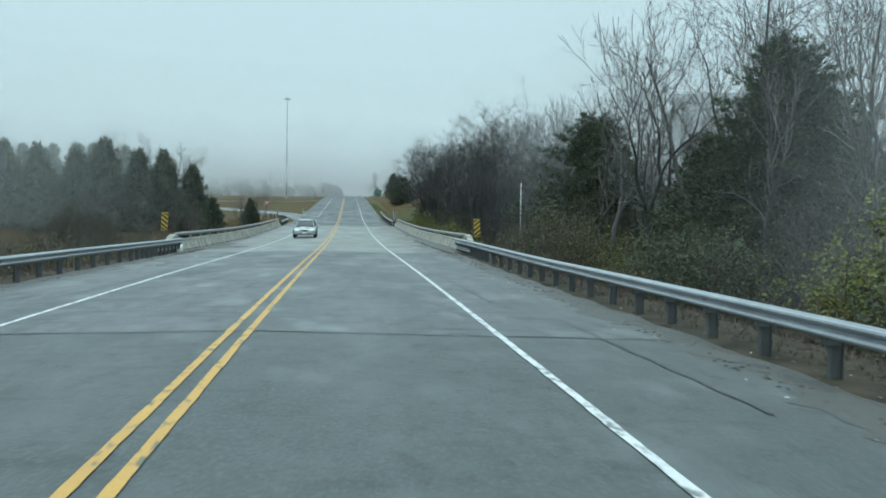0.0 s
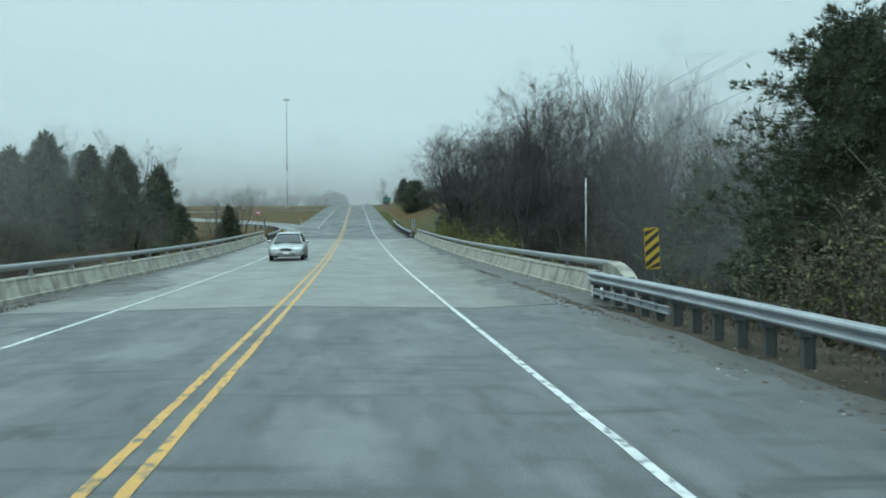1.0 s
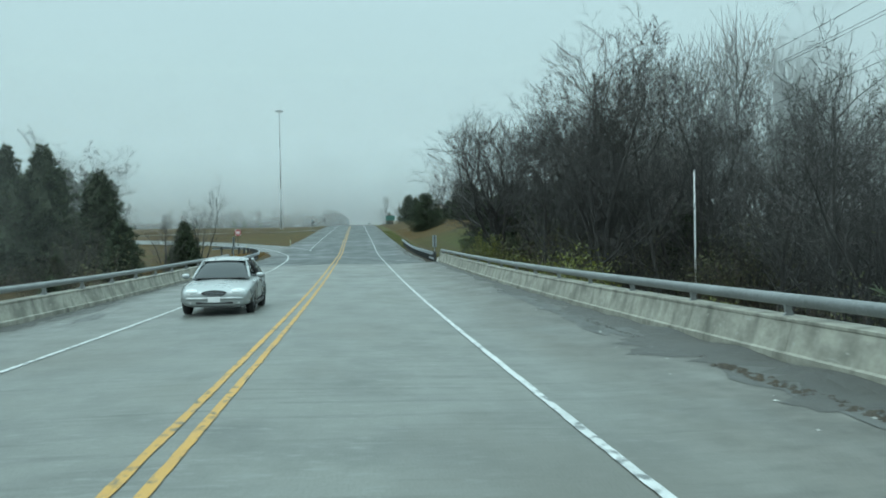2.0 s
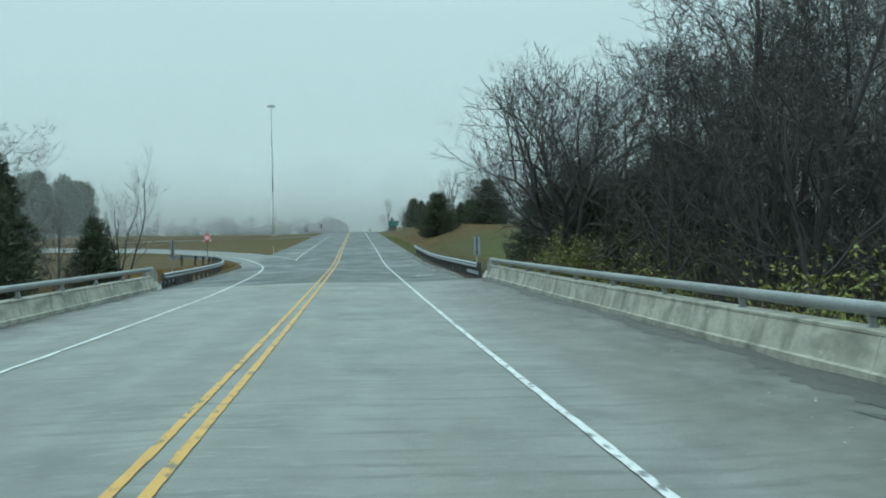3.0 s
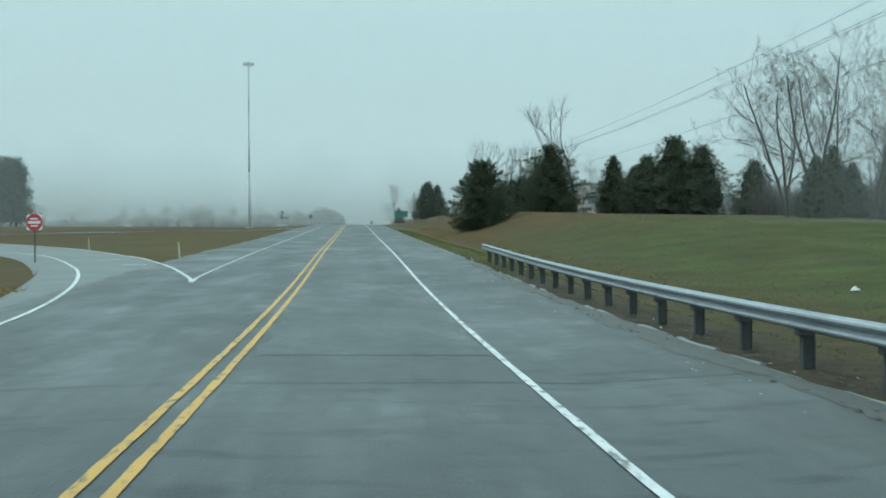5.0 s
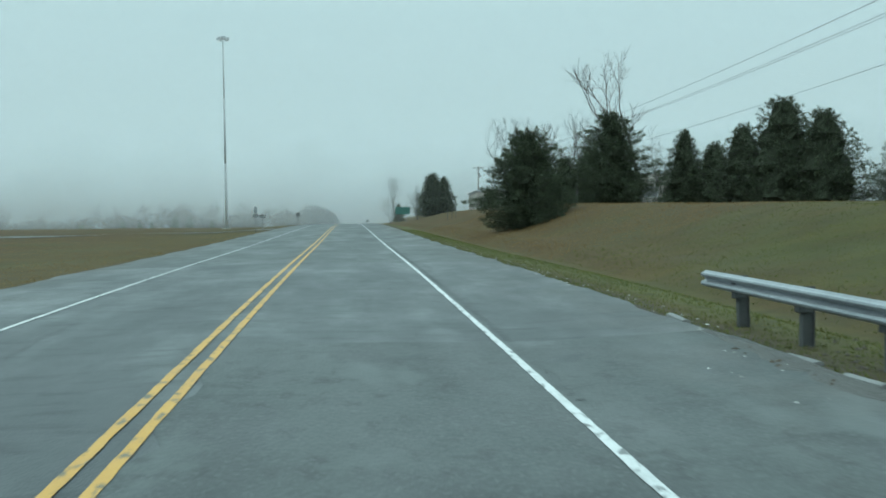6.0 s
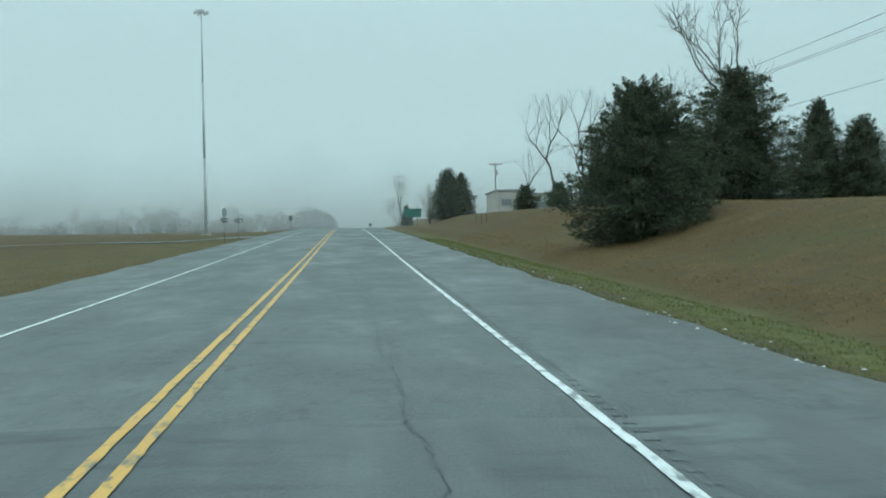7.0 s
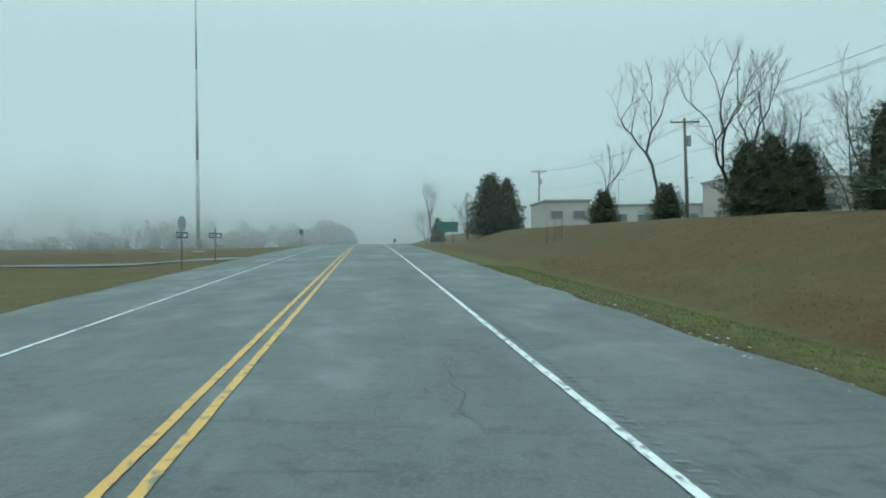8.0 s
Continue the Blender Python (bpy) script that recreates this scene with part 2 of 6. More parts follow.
M_WIRE = mat("black_cable", [(0.02, 0.02, 0.02), (0.04, 0.04, 0.04)], 2, 0.6, bump=0)
M_RED = mat("faded_red_sign_sheet", [(0.36, 0.035, 0.04), (0.45, 0.05, 0.055)], 3, 0.45, bump=0)
M_SIGNW = mat("white_sign_sheet", [(0.68, 0.69, 0.69), (0.78, 0.78, 0.78)], 3, 0.45, bump=0)
M_SIGNY = mat("yellow_sign_sheet", [(0.46, 0.31, 0.03), (0.56, 0.385, 0.045)], 3, 0.45, bump=0)
M_DELIN = mat("weathered_pale_yellow_plastic", [(0.4, 0.42, 0.3), (0.52, 0.53, 0.4)], 3, 0.6, bump=0)
M_SIGNK = mat("black_sign_sheet", [(0.015, 0.013, 0.013), (0.035, 0.03, 0.03)], 3, 0.5, bump=0)
M_SIGNG = mat("green_sign_sheet", [(0.02, 0.11, 0.09), (0.032, 0.145, 0.12)], 3, 0.45, bump=0)
M_SIGNBACK = mat("bare_sign_back", [(0.3, 0.33, 0.34), (0.42, 0.45, 0.46)], 3, 0.45, metal=0.5, bump=0)
M_BRICK = mat("tan_brick_wall", [(0.28, 0.245, 0.215), (0.35, 0.31, 0.275), (0.41, 0.365, 0.33)], 0.5, 0.85, bump=0.2)
M_PANEL = mat("tan_wall_panels", [(0.34, 0.33, 0.3), (0.42, 0.405, 0.37)], 0.4, 0.7, bump=0.05)
M_MAST = mat("dull_grey_mast", [(0.28, 0.3, 0.305), (0.38, 0.4, 0.405), (0.46, 0.48, 0.485)], 0.8, 0.75, bump=0.05)
M_ROOF = mat("grey_roof_sheet", [(0.2, 0.21, 0.21), (0.27, 0.28, 0.28)], 0.5, 0.6, bump=0.1)
M_CARPAINT = mat("silver_car_paint", [(0.38, 0.4, 0.4), (0.44, 0.46, 0.46)], 1, 0.3, metal=0.6, bump=0)
M_GLASS = mat("dark_car_glass", [(0.012, 0.016, 0.018), (0.022, 0.028, 0.03)], 1, 0.08, bump=0)
M_TYRE = mat("tyre_rubber", [(0.015, 0.015, 0.016), (0.03, 0.03, 0.03)], 5, 0.85, bump=0.2)
M_LAMP = mat("clear_headlamp", [(0.7, 0.72, 0.72), (0.8, 0.82, 0.82)], 4, 0.15, bump=0)
M_STONE = mat("pale_gravel_bits", [(0.25, 0.25, 0.23), (0.5, 0.5, 0.47)], 4, 0.85, bump=0.2, island=0.6)
M_WATER = mat("creek_water", [(0.03, 0.035, 0.03), (0.05, 0.055, 0.045)], 0.6, 0.12, bump=0.3, fine=3)

# ground: dormant brown grass, greener on the verge and on the near lawn
M_GRASS = mat("dormant_and_green_grass", [(0.046, 0.028, 0.01), (0.07, 0.0435, 0.0165), (0.102, 0.066, 0.028)], 0.35, 0.9, bump=0.5, fine=9, lump=0.6, spec=0.15, detail=9.0)
over_base(M_GRASS, noise_mask(M_GRASS, 0.09, 0.5, 0.66, (1, 1, 1), 5.0), (0.062, 0.052, 0.02))
over_base(M_GRASS, noise_mask(M_GRASS, 0.7, 0.5, 0.8, (1, 1, 1), 8.0), (0.1, 0.066, 0.03))
over_base(M_GRASS, noise_mask(M_GRASS, 1.6, 0.55, 0.85, (1, 1, 1), 8.0), (0.045, 0.036, 0.016))


def band_mask(m, axis, edges, wobble):
    """1 between two edges along an axis of the world, with a wobbling soft border; edges: (start, full, full_end, end)."""
    n, l = m.node_tree.nodes, m.node_tree.links
    g = n.new("ShaderNodeNewGeometry")
    nz = n.new("ShaderNodeTexNoise")
    nz.inputs["Scale"].default_value = 0.35
    nz.inputs["Detail"].default_value = 6.0
    l.new(g.outputs["Position"], nz.inputs["Vector"])
    sp = n.new("ShaderNodeSeparateXYZ")
    l.new(g.outputs["Position"], sp.inputs[0])
    ma = n.new("ShaderNodeMath")
    ma.operation = "MULTIPLY_ADD"
    l.new(nz.outputs["Fac"], ma.inputs[0])
    ma.inputs[1].default_value = wobble
    l.new(sp.outputs[axis], ma.inputs[2])
    up, dn = n.new("ShaderNodeMapRange"), n.new("ShaderNodeMapRange")
    o = wobble / 2
    up.inputs["From Min"].default_value, up.inputs["From Max"].default_value = edges[0] + o, edges[1] + o
    dn.inputs["From Min"].default_value, dn.inputs["From Max"].default_value = edges[3] + o, edges[2] + o
    l.new(ma.outputs[0], up.inputs["Value"])
    l.new(ma.outputs[0], dn.inputs["Value"])
    mu = n.new("ShaderNodeMath")
    mu.operation = "MULTIPLY"
    l.new(up.outputs["Result"], mu.inputs[0])
    l.new(dn.outputs["Result"], mu.inputs[1])
    return mu.outputs[0]


def both_masks(m, a, b, k=1.0):
    n, l = m.node_tree.nodes, m.node_tree.links
    mu = n.new("ShaderNodeMath")
    mu.operation = "MULTIPLY"
    l.new(a, mu.inputs[0])
    l.new(b, mu.inputs[1])
    mk = n.new("ShaderNodeMath")
    mk.operation = "MULTIPLY"
    l.new(mu.outputs[0], mk.inputs[0])
    mk.inputs[1].default_value = k
    return mk.outputs[0]


def textured(m, mask, dark, light, scale=1.4):
    """Lays a mottled cover between two tones over the ground where mask is 1."""
    n, l = m.node_tree.nodes, m.node_tree.links
    mix = over_base(m, mask, light)
    two = n.new("ShaderNodeMix")
    two.data_type = "RGBA"
    two.inputs["A"].default_value, two.inputs["B"].default_value = (*dark, 1), (*light, 1)
    l.new(noise_mask(m, scale, 0.32, 0.68, (1, 1, 1), 9.0), two.inputs["Factor"])
    l.new(two.outputs["Result"], mix.inputs["B"])


textured(M_GRASS, both_masks(M_GRASS, band_mask(M_GRASS, "X", (8.6, 13.5, 60, 80), 4), band_mask(M_GRASS, "Y", (128, 140, 178, 206), 16), 0.9), (0.03, 0.038, 0.011), (0.062, 0.08, 0.021), 0.5)
textured(M_GRASS, both_masks(M_GRASS, both_masks(M_GRASS, band_mask(M_GRASS, "X", (8.6, 13.5, 60, 80), 4), band_mask(M_GRASS, "Y", (128, 140, 178, 206), 16)), noise_mask(M_GRASS, 0.16, 0.42, 0.62, (1, 1.6, 1), 7.0), 0.4), (0.042, 0.032, 0.013), (0.085, 0.062, 0.026), 0.9)
textured(M_GRASS, both_masks(M_GRASS, both_masks(M_GRASS, band_mask(M_GRASS, "X", (6.6, 7.2, 9.0, 12.5), 4), band_mask(M_GRASS, "Y", (118, 128, 172, 186), 10)), noise_mask(M_GRASS, 0.5, 0.34, 0.56, (1, 0.6, 1), 8.0), 0.85), (0.034, 0.027, 0.014), (0.075, 0.057, 0.03), 1.4)
textured(M_GRASS, both_masks(M_GRASS, band_mask(M_GRASS, "X", (6.6, 7.3, 8.2, 9.4), 1.6), band_mask(M_GRASS, "Y", (160, 180, 900, 990), 8), 0.85), (0.045, 0.047, 0.015), (0.1, 0.1, 0.034), 2.5)
textured(M_GRASS, both_masks(M_GRASS, band_mask(M_GRASS, "X", (-22, -14, -6, -5), 4), band_mask(M_GRASS, "Y", (172, 185, 300, 330), 14), 0.3), (0.05, 0.045, 0.016), (0.1, 0.09, 0.034), 0.7)
textured(M_GRASS, both_masks(M_GRASS, band_mask(M_GRASS, "X", (-200, -190, 200, 220), 4), band_mask(M_GRASS, "Y", (-200, -190, 122, 140), 8), 1.0), (0.025, 0.02, 0.013), (0.07, 0.056, 0.038), 1.5)
textured(M_GRASS, both_masks(M_GRASS, band_mask(M_GRASS, "X", (5.8, 6.1, 7.4, 8.8), 1.2), band_mask(M_GRASS, "Y", (110, 122, 166, 178), 4), 0.9), (0.024, 0.019, 0.012), (0.07, 0.052, 0.033), 3.0)
textured(M_GRASS, both_masks(M_GRASS, band_mask(M_GRASS, "X", (5.8, 6.1, 6.6, 7.0), 0.8), band_mask(M_GRASS, "Y", (160, 170, 900, 990), 8), 0.8), (0.035, 0.03, 0.022), (0.09, 0.078, 0.06), 4.0)

textured(M_DECK, both_masks(M_DECK, band_mask(M_DECK, "X", (3.9, 5.2, 9, 10), 1.6), noise_mask(M_DECK, 0.8, 0.25, 0.5, (1, 0.4, 1), 10.0), 0.75), (0.085, 0.078, 0.064), (0.15, 0.14, 0.118), 3.0)
for m, k in ((M_DECK, 0.85), (M_ASPHALT, 0.6), (M_PATCH, 0.6), (M_BLACKTOP, 0.6)):
    for edges in ((4.6, 6.6, 9, 10), (-10, -9, -6.6, -4.6)):
        textured(m, both_masks(m, band_mask(m, "X", edges, 2.4), noise_mask(m, 1.8, 0.36, 0.6, (1, 0.5, 1), 12.0), k), (0.04, 0.037, 0.031), (0.085, 0.08, 0.068), 6.0)


# ---- lie of the land ----
KNOT_Y = np.array([-200.0, -24, 46, 76, 106, 126, 146, 171, 201, 236, 276, 326, 376, 426, 476, 560, 700])
KNOT_S = np.array([0.0, 0, -1.49, -0.73, 0.53, 0.85, 0.81, 3.69, 2.72, 3.15, 2.9, 2.4, 1.7, 0.8, 0, -1.0, 0.0])
_g = np.arange(-200.0, 701.0, 1.0)
_s = np.interp(_g, KNOT_Y, KNOT_S) / 100
_z = np.concatenate([[0], np.cumsum((_s[1:] + _s[:-1]) / 2)])
_z -= np.interp(26.0, _g, _z)


def road_z(y):
    return np.interp(y, _g, _z)


def rz(y):
    return float(road_z(y))


def smooth(a, b, v):
    t = np.clip((np.asarray(v, float) - a) / (b - a), 0, 1)
    return t * t * (3 - 2 * t)


KINK = 4.2


def cross(x, y):
    """Fall of the pavement from its crown; past the bridge's start the right shoulder tips gently up."""
    x, y = np.asarray(x, float), np.asarray(y, float)
    tip = 0.06 * smooth(30, 55, y) - 0.025 * smooth(178, 205, y)
    return -0.02 * np.abs(x) + tip * np.maximum(0, x - KINK)


def deck(x, y):
    """Height of the pavement."""
    return float(road_z(y) + cross(x, y))


def land(x, y):
    """Height of the open ground, for arrays or numbers."""
    x, y = np.asarray(x, float), np.asarray(y, float)
    ax = np.abs(x)
    base = road_z(y) + cross(np.clip(x, -6.6, 6.6), y) - 0.03
    near = 1 - smooth(128, 146, y)
    bank = -1.3 * smooth(7.6, 13, ax) * near - 0.5 * smooth(13, 30, ax) * near
    edge = 1 - smooth(7.2, 9.5, ax)
    into = smooth(59.5, 62, y) * edge + smooth(56, 74, y) * (1 - edge)
    outof = smooth(122, 125, y) * edge + smooth(112, 132, y) * (1 - edge)
    valley = -(1.7 + 1.8 * edge) * into * (1 - outof) - 1.6 * np.exp(-((y - 93 - 4 * np.sin(x * 0.06)) / 4) ** 2)
    rise = 1.85 * smooth(138, 200, y) * (0.12 * smooth(9, 11, x) + 0.88 * smooth(10.5, 18.5, x)) * (1 - 0.3 * smooth(22, 45, x))
    ditch = -0.22 * np.exp(-((ax - 8.9) / 0.8) ** 2) * smooth(140, 165, y) * (x > 0)
    left = -0.3 * smooth(8, 14, -x) * smooth(128, 146, y)
    roll = 0.07 * np.sin(x * 0.31 + y * 0.17) * np.sin(y * 0.23 - x * 0.11) + 0.3 * np.sin(x * 0.043 + 1.3) * np.sin(y * 0.031)
    return base + bank + valley + rise + ditch + left + roll * smooth(9, 18, ax)


def lz(x, y):
    return float(land(x, y))


# ---- building helpers ----
def mesh_ob(name, verts, faces, material, parent=None, label="", soft=False):
    me = bpy.data.meshes.new(name)
    me.from_pydata(verts if isinstance(verts, list) else verts.tolist(), [], faces)
    me.materials.append(material)
    if soft:
        me.shade_smooth()
    ob = new(name, me)
    if parent:
        ob.parent = parent
    if label:
        ob["label"] = label
    return ob


def part(name, bm, material, parent, label="", soft=False):
    me = bpy.data.meshes.new(name)
    bm.to_mesh(me)
    bm.free()
    me.materials.append(material)
    if soft:
        me.shade_smooth()
    ob = new(name, me)
    ob.parent = parent
    if label:
        ob["label"] = label
    return ob


def thing(name, m, label, category, group="", kind=""):
    ob = new(name)
    ob.empty_display_size = 0.2
    ob.matrix_basis = m
    return tagged(ob, label, category, group, kind)


def box_bm(sx, sy, sz, at=(0, 0, 0), bevel=0.0, turn=None):
    """A box of that size whose middle stands at that place, with bevelled edges."""
    bm = bmesh.new()
    bmesh.ops.create_cube(bm, size=1.0)
    bmesh.ops.scale(bm, vec=(sx, sy, sz), verts=bm.verts)
    if bevel:
        bmesh.ops.bevel(bm, geom=bm.edges[:], offset=bevel, segments=1, affect="EDGES")
    if turn:
        bmesh.ops.transform(bm, matrix=turn, verts=bm.verts)
    bmesh.ops.translate(bm, vec=at, verts=bm.verts)
    return bm


def rod_bm(a, b, ra, rb=None, sides=8):
    """A tapered rod from a to b."""
    bm = bmesh.new()
    a, b = Vector(a), Vector(b)
    bmesh.ops.create_cone(bm, cap_ends=True, segments=sides, radius1=ra, radius2=ra if rb is None else rb, depth=(b - a).length)
    turn = (b - a).to_track_quat("Z", "Y").to_matrix().to_4x4()
    bmesh.ops.transform(bm, matrix=Matrix.Translation((a + b) / 2) @ turn, verts=bm.verts)
    return bm


def merged(*bms):
    out = bmesh.new()
    for bm in bms:
        me = bpy.data.meshes.new("tmp")
        bm.to_mesh(me)
        bm.free()
        out.from_mesh(me)
        bpy.data.meshes.remove(me)
    return out


def prism_bm(outline, depth, axis="y"):
    """An outline of (u, v) pairs as a plate of that depth: u along x and v along z for axis y."""
    bm = bmesh.new()
    front, back = [], []
    for u, v in outline:
        p, q = ((u, -depth / 2, v), (u, depth / 2, v)) if axis == "y" else ((-depth / 2, u, v), (depth / 2, u, v))
        front.append(bm.verts.new(p))
        back.append(bm.verts.new(q))
    bm.faces.new(front)
    bm.faces.new(back[::-1])
    k = len(outline)
    for i in range(k):
        bm.faces.new((front[i], back[i], back[(i + 1) % k], front[(i + 1) % k]))
    bmesh.ops.recalc_face_normals(bm, faces=bm.faces)
    return bm


def sweep(path, profile, closed=True):
    """Verts and faces of a profile of (side, up) pairs drawn along a path of points; side is to the path's right."""
    verts, faces = [], []
    k = len(profile)
    for i, p in enumerate(path):
        d = Vector(path[min(i + 1, len(path) - 1)]) - Vector(path[max(i - 1, 0)])
        d.z = 0
        d.normalize()
        r = Vector((d.y, -d.x, 0))
        for u, v in profile:
            verts.append(Vector(p) + r * u + Vector((0, 0, v)))
    for i in range(len(path) - 1):
        for j in range(k if closed else k - 1):
            a, b = i * k + j, i * k + (j + 1) % k
            faces.append((a, b, b + k, a + k))
    if closed:
        faces.append(tuple(range(k))[::-1])
        faces.append(tuple(range((len(path) - 1) * k, len(path) * k)))
    return verts, faces


def strip(name, xs_of_y, ys, material, lift, parent=None, label="", cols=None, surface=deck, thick=0.0):
    """A sheet lying on the pavement between two edges x0(y), x1(y)."""
    verts, faces = [], []
    cols = cols or 2
    for y in ys:
        x0, x1 = xs_of_y(y)
        row = [x0 + (x1 - x0) * j / (cols - 1) for j in range(cols)]
        if cols > 2:
            for bend in (0.0, KINK):
                if x0 + 0.5 < bend < x1 - 0.5:
                    j = min(range(1, cols - 1), key=lambda i: abs(row[i] - bend))
                    row[j] = bend
        for x in row:
            verts.append((x, y, surface(x, y) + lift))
    for i in range(len(ys) - 1):
        for j in range(cols - 1):
            a = i * cols + j
            faces.append((a, a + 1, a + cols + 1, a + cols))
    if thick:
        n0 = len(verts)
        rim = [i * cols for i in range(len(ys))] + [(len(ys) - 1) * cols + j for j in range(1, cols)]
        rim += [i * cols + cols - 1 for i in range(len(ys) - 2, -1, -1)] + [j for j in range(cols - 2, 0, -1)]
        for k in rim:
            x, y, z = verts[k]
            verts.append((x, y, z - thick))
        m = len(rim)
        for k in range(m):
            faces.append((rim[k], rim[(k + 1) % m], n0 + (k + 1) % m, n0 + k))
    return mesh_ob(name, verts, faces, material, parent, label)


def steps(a, b, d):
    return list(np.linspace(a, b, max(2, int(round(abs(b - a) / d)) + 1)))


rng = random.Random(7)

# ---- ground, road, ramp ----
RAMP_OUT = [(-3.75, 120), (-3.9, 138), (-4.3, 148), (-4.9, 155.5), (-5.7, 161.5), (-7.5, 171), (-10.4, 180), (-14.4, 190), (-19.5, 197.5), (-27, 204), (-38, 211), (-60, 218), (-90, 222), (-140, 226)]
RAMP_IN = [(-3.2, 166.3), (-3.5, 168.6), (-4.1, 171), (-5.4, 176), (-7.7, 183), (-12.2, 194.6), (-19, 207), (-27.5, 218.5), (-38, 228), (-60, 238), (-90, 243), (-140, 247)]


def along(path, n):
    """n points evenly spaced along a smoothed path."""
    p = np.array(path, float)
    for _ in range(3):
        q = [p[0]]
        for a, b in zip(p[:-1], p[1:]):
            q += [a * 0.75 + b * 0.25, a * 0.25 + b * 0.75]
        p = np.array(q + [p[-1]])
    d = np.concatenate([[0], np.cumsum(np.hypot(*np.diff(p, axis=0).T))])
    s = np.linspace(0, d[-1], n)
    return np.stack([np.interp(s, d, p[:, 0]), np.interp(s, d, p[:, 1])], 1)


def ramp_z(x, y):
    return max(lz(x, y), rz(y) - 0.02 * min(abs(x), 8) - 0.1) + 0.03


gx = np.unique(np.concatenate([-np.geomspace(46, 1600, 16), np.arange(-46, -10, 1.5), np.arange(-10, 24, 0.6), np.arange(24, 60, 1.5), np.geomspace(60, 1600, 16)]))
gy = np.unique(np.concatenate([np.linspace(-400, -30, 8), np.arange(-30, 56, 2.0), np.arange(56, 66, 0.5), np.arange(66, 118, 2.0), np.arange(118, 128, 0.5), np.arange(128, 440, 1.5), np.geomspace(440, 2400, 16)]))
GX, GY = np.meshgrid(gx, gy)
GZ = land(GX, GY)
on_road = (np.abs(GX) < 6.1) & ((GY < 58.5) | (GY > 127.5))
GZ = np.where(on_road, GZ - 0.15, GZ)
r_out, r_in = along(RAMP_OUT, 200), along(RAMP_IN, 200)
out_y = np.interp(-GX, -r_out[:, 0], r_out[:, 1])
in_y = np.interp(-GX, -r_in[:, 0], r_in[:, 1])
on_ramp = (GX < -5.0) & (GX > -150) & (GY > out_y - 0.6) & (GY < in_y + 0.2)
GZ = np.where(on_ramp, GZ - 0.15, GZ)
nxg = len(gx)
verts = np.stack([GX.ravel(), GY.ravel(), GZ.ravel()], 1)
faces = []
for i in range(len(gy) - 1):
    for j in range(nxg - 1):
        a = i * nxg + j
        faces.append((a, a + 1, a + nxg + 1, a + nxg))
ground = mesh_ob("ground", verts, faces, M_GRASS, soft=True)
tagged(ground, "brown dormant grass with greener verges and leaf litter", "ground", kind="structure")

EDGE = 6.35


def wob(y, k=0.0):
    return 0.06 * math.sin(y * 0.9 + k) + 0.05 * math.sin(y * 2.3 + 2 * k) + 0.03 * math.sin(y * 5.1 + k)


road_a = strip("road", lambda y: (-EDGE - 0.25 + wob(y), EDGE + 0.15 + wob(y, 2)), steps(-60, 55.0, 1.0), M_ASPHALT, 0.0, cols=15, thick=0.2)
tagged(road_a, "grey weathered damp asphalt approach to the bridge", "road", kind="structure")
band_a = strip("road", lambda y: (-EDGE, EDGE), steps(19.5, 54.95, 0.8), M_PATCH, 0.006, cols=15)
tagged(band_a, "darker resurfaced asphalt before the bridge joint", "road", kind="structure")
deck_top = strip("bridge_deck", lambda y: (-7.15, 7.3), steps(55.1, 128.0, 1.0), M_DECK, 0.0, cols=15, thick=0.45)
tagged(deck_top, "worn light-grey concrete bridge deck with damp stains", "bridge deck", kind="structure")
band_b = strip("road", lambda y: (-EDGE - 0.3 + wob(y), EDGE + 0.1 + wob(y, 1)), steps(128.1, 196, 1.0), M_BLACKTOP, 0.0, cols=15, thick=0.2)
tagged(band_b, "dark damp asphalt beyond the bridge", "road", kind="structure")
road_b = strip("road", lambda y: (-EDGE - 0.15 + wob(y, 3), EDGE + 0.15 + wob(y, 1)), steps(196.0, 690, 2.0), M_ASPHALT, 0.0, cols=15, thick=0.2)
tagged(road_b, "grey weathered cracked asphalt climbing to a crest", "road", kind="structure")
for y0, y1, x0, x1 in ((132, 139, -6.2, 6.3), (166, 176, 0.2, 6.3), (150, 158, 0.3, 3.5)):
    pt = strip("road", lambda y, x0=x0, x1=x1: (x0 + wob(y * 3), x1 + wob(y * 2, 1)), steps(y0, y1, 0.5), M_ASPHALT, 0.005, cols=9)
    tagged(pt, "worn grey patch in the dark asphalt", "road", kind="structure")

# junction and ramp pavement
vs, fs = [], []
COLS = 9
for i in range(200):
    (ox, oy), (ix, iy) = r_out[i], r_in[i]
    ox, oy = ox - 1.1 * min(1, i / 12), oy - 1.4 * min(1, i / 12)
    for j in range(COLS):
        f = j / (COLS - 1)
        x, y = ox + (ix - ox) * f, oy + (iy - oy) * f
        z = ramp_z(x, y)
        k = float(smooth(5.4, 8.0, -x))
        z = (deck(x, y) - 0.012) * (1 - k) + z * k
        vs.append((x, y, z))
for i in range(199):
    for j in range(COLS - 1):
        a = i * COLS + j
        fs.append((a, a + 1, a + COLS + 1, a + COLS))
ramp = mesh_ob("ramp_road", vs, fs, M_RAMP, soft=True)
tagged(ramp, "grey slip road curving away from the highway", "road", kind="structure")


vs, fs = [], []
for i in range(14, 200):
    x, y, z = ramp.data.vertices[i * COLS].co
    for k in range(5):
        u, w = x - 0.62 * 0.5 * k, y - 0.79 * 0.5 * k
        f = k / 4
        vs.append((u, w, (z - 0.015) * (1 - f) + (lz(u, w) - 0.03) * f + 0.02 * math.sin(3 * u + 2 * w) * f * (1 - f)))
for i in range(185):
    for k in range(4):
        a = i * 5 + k
        fs.append((a, a + 5, a + 6, a + 1))
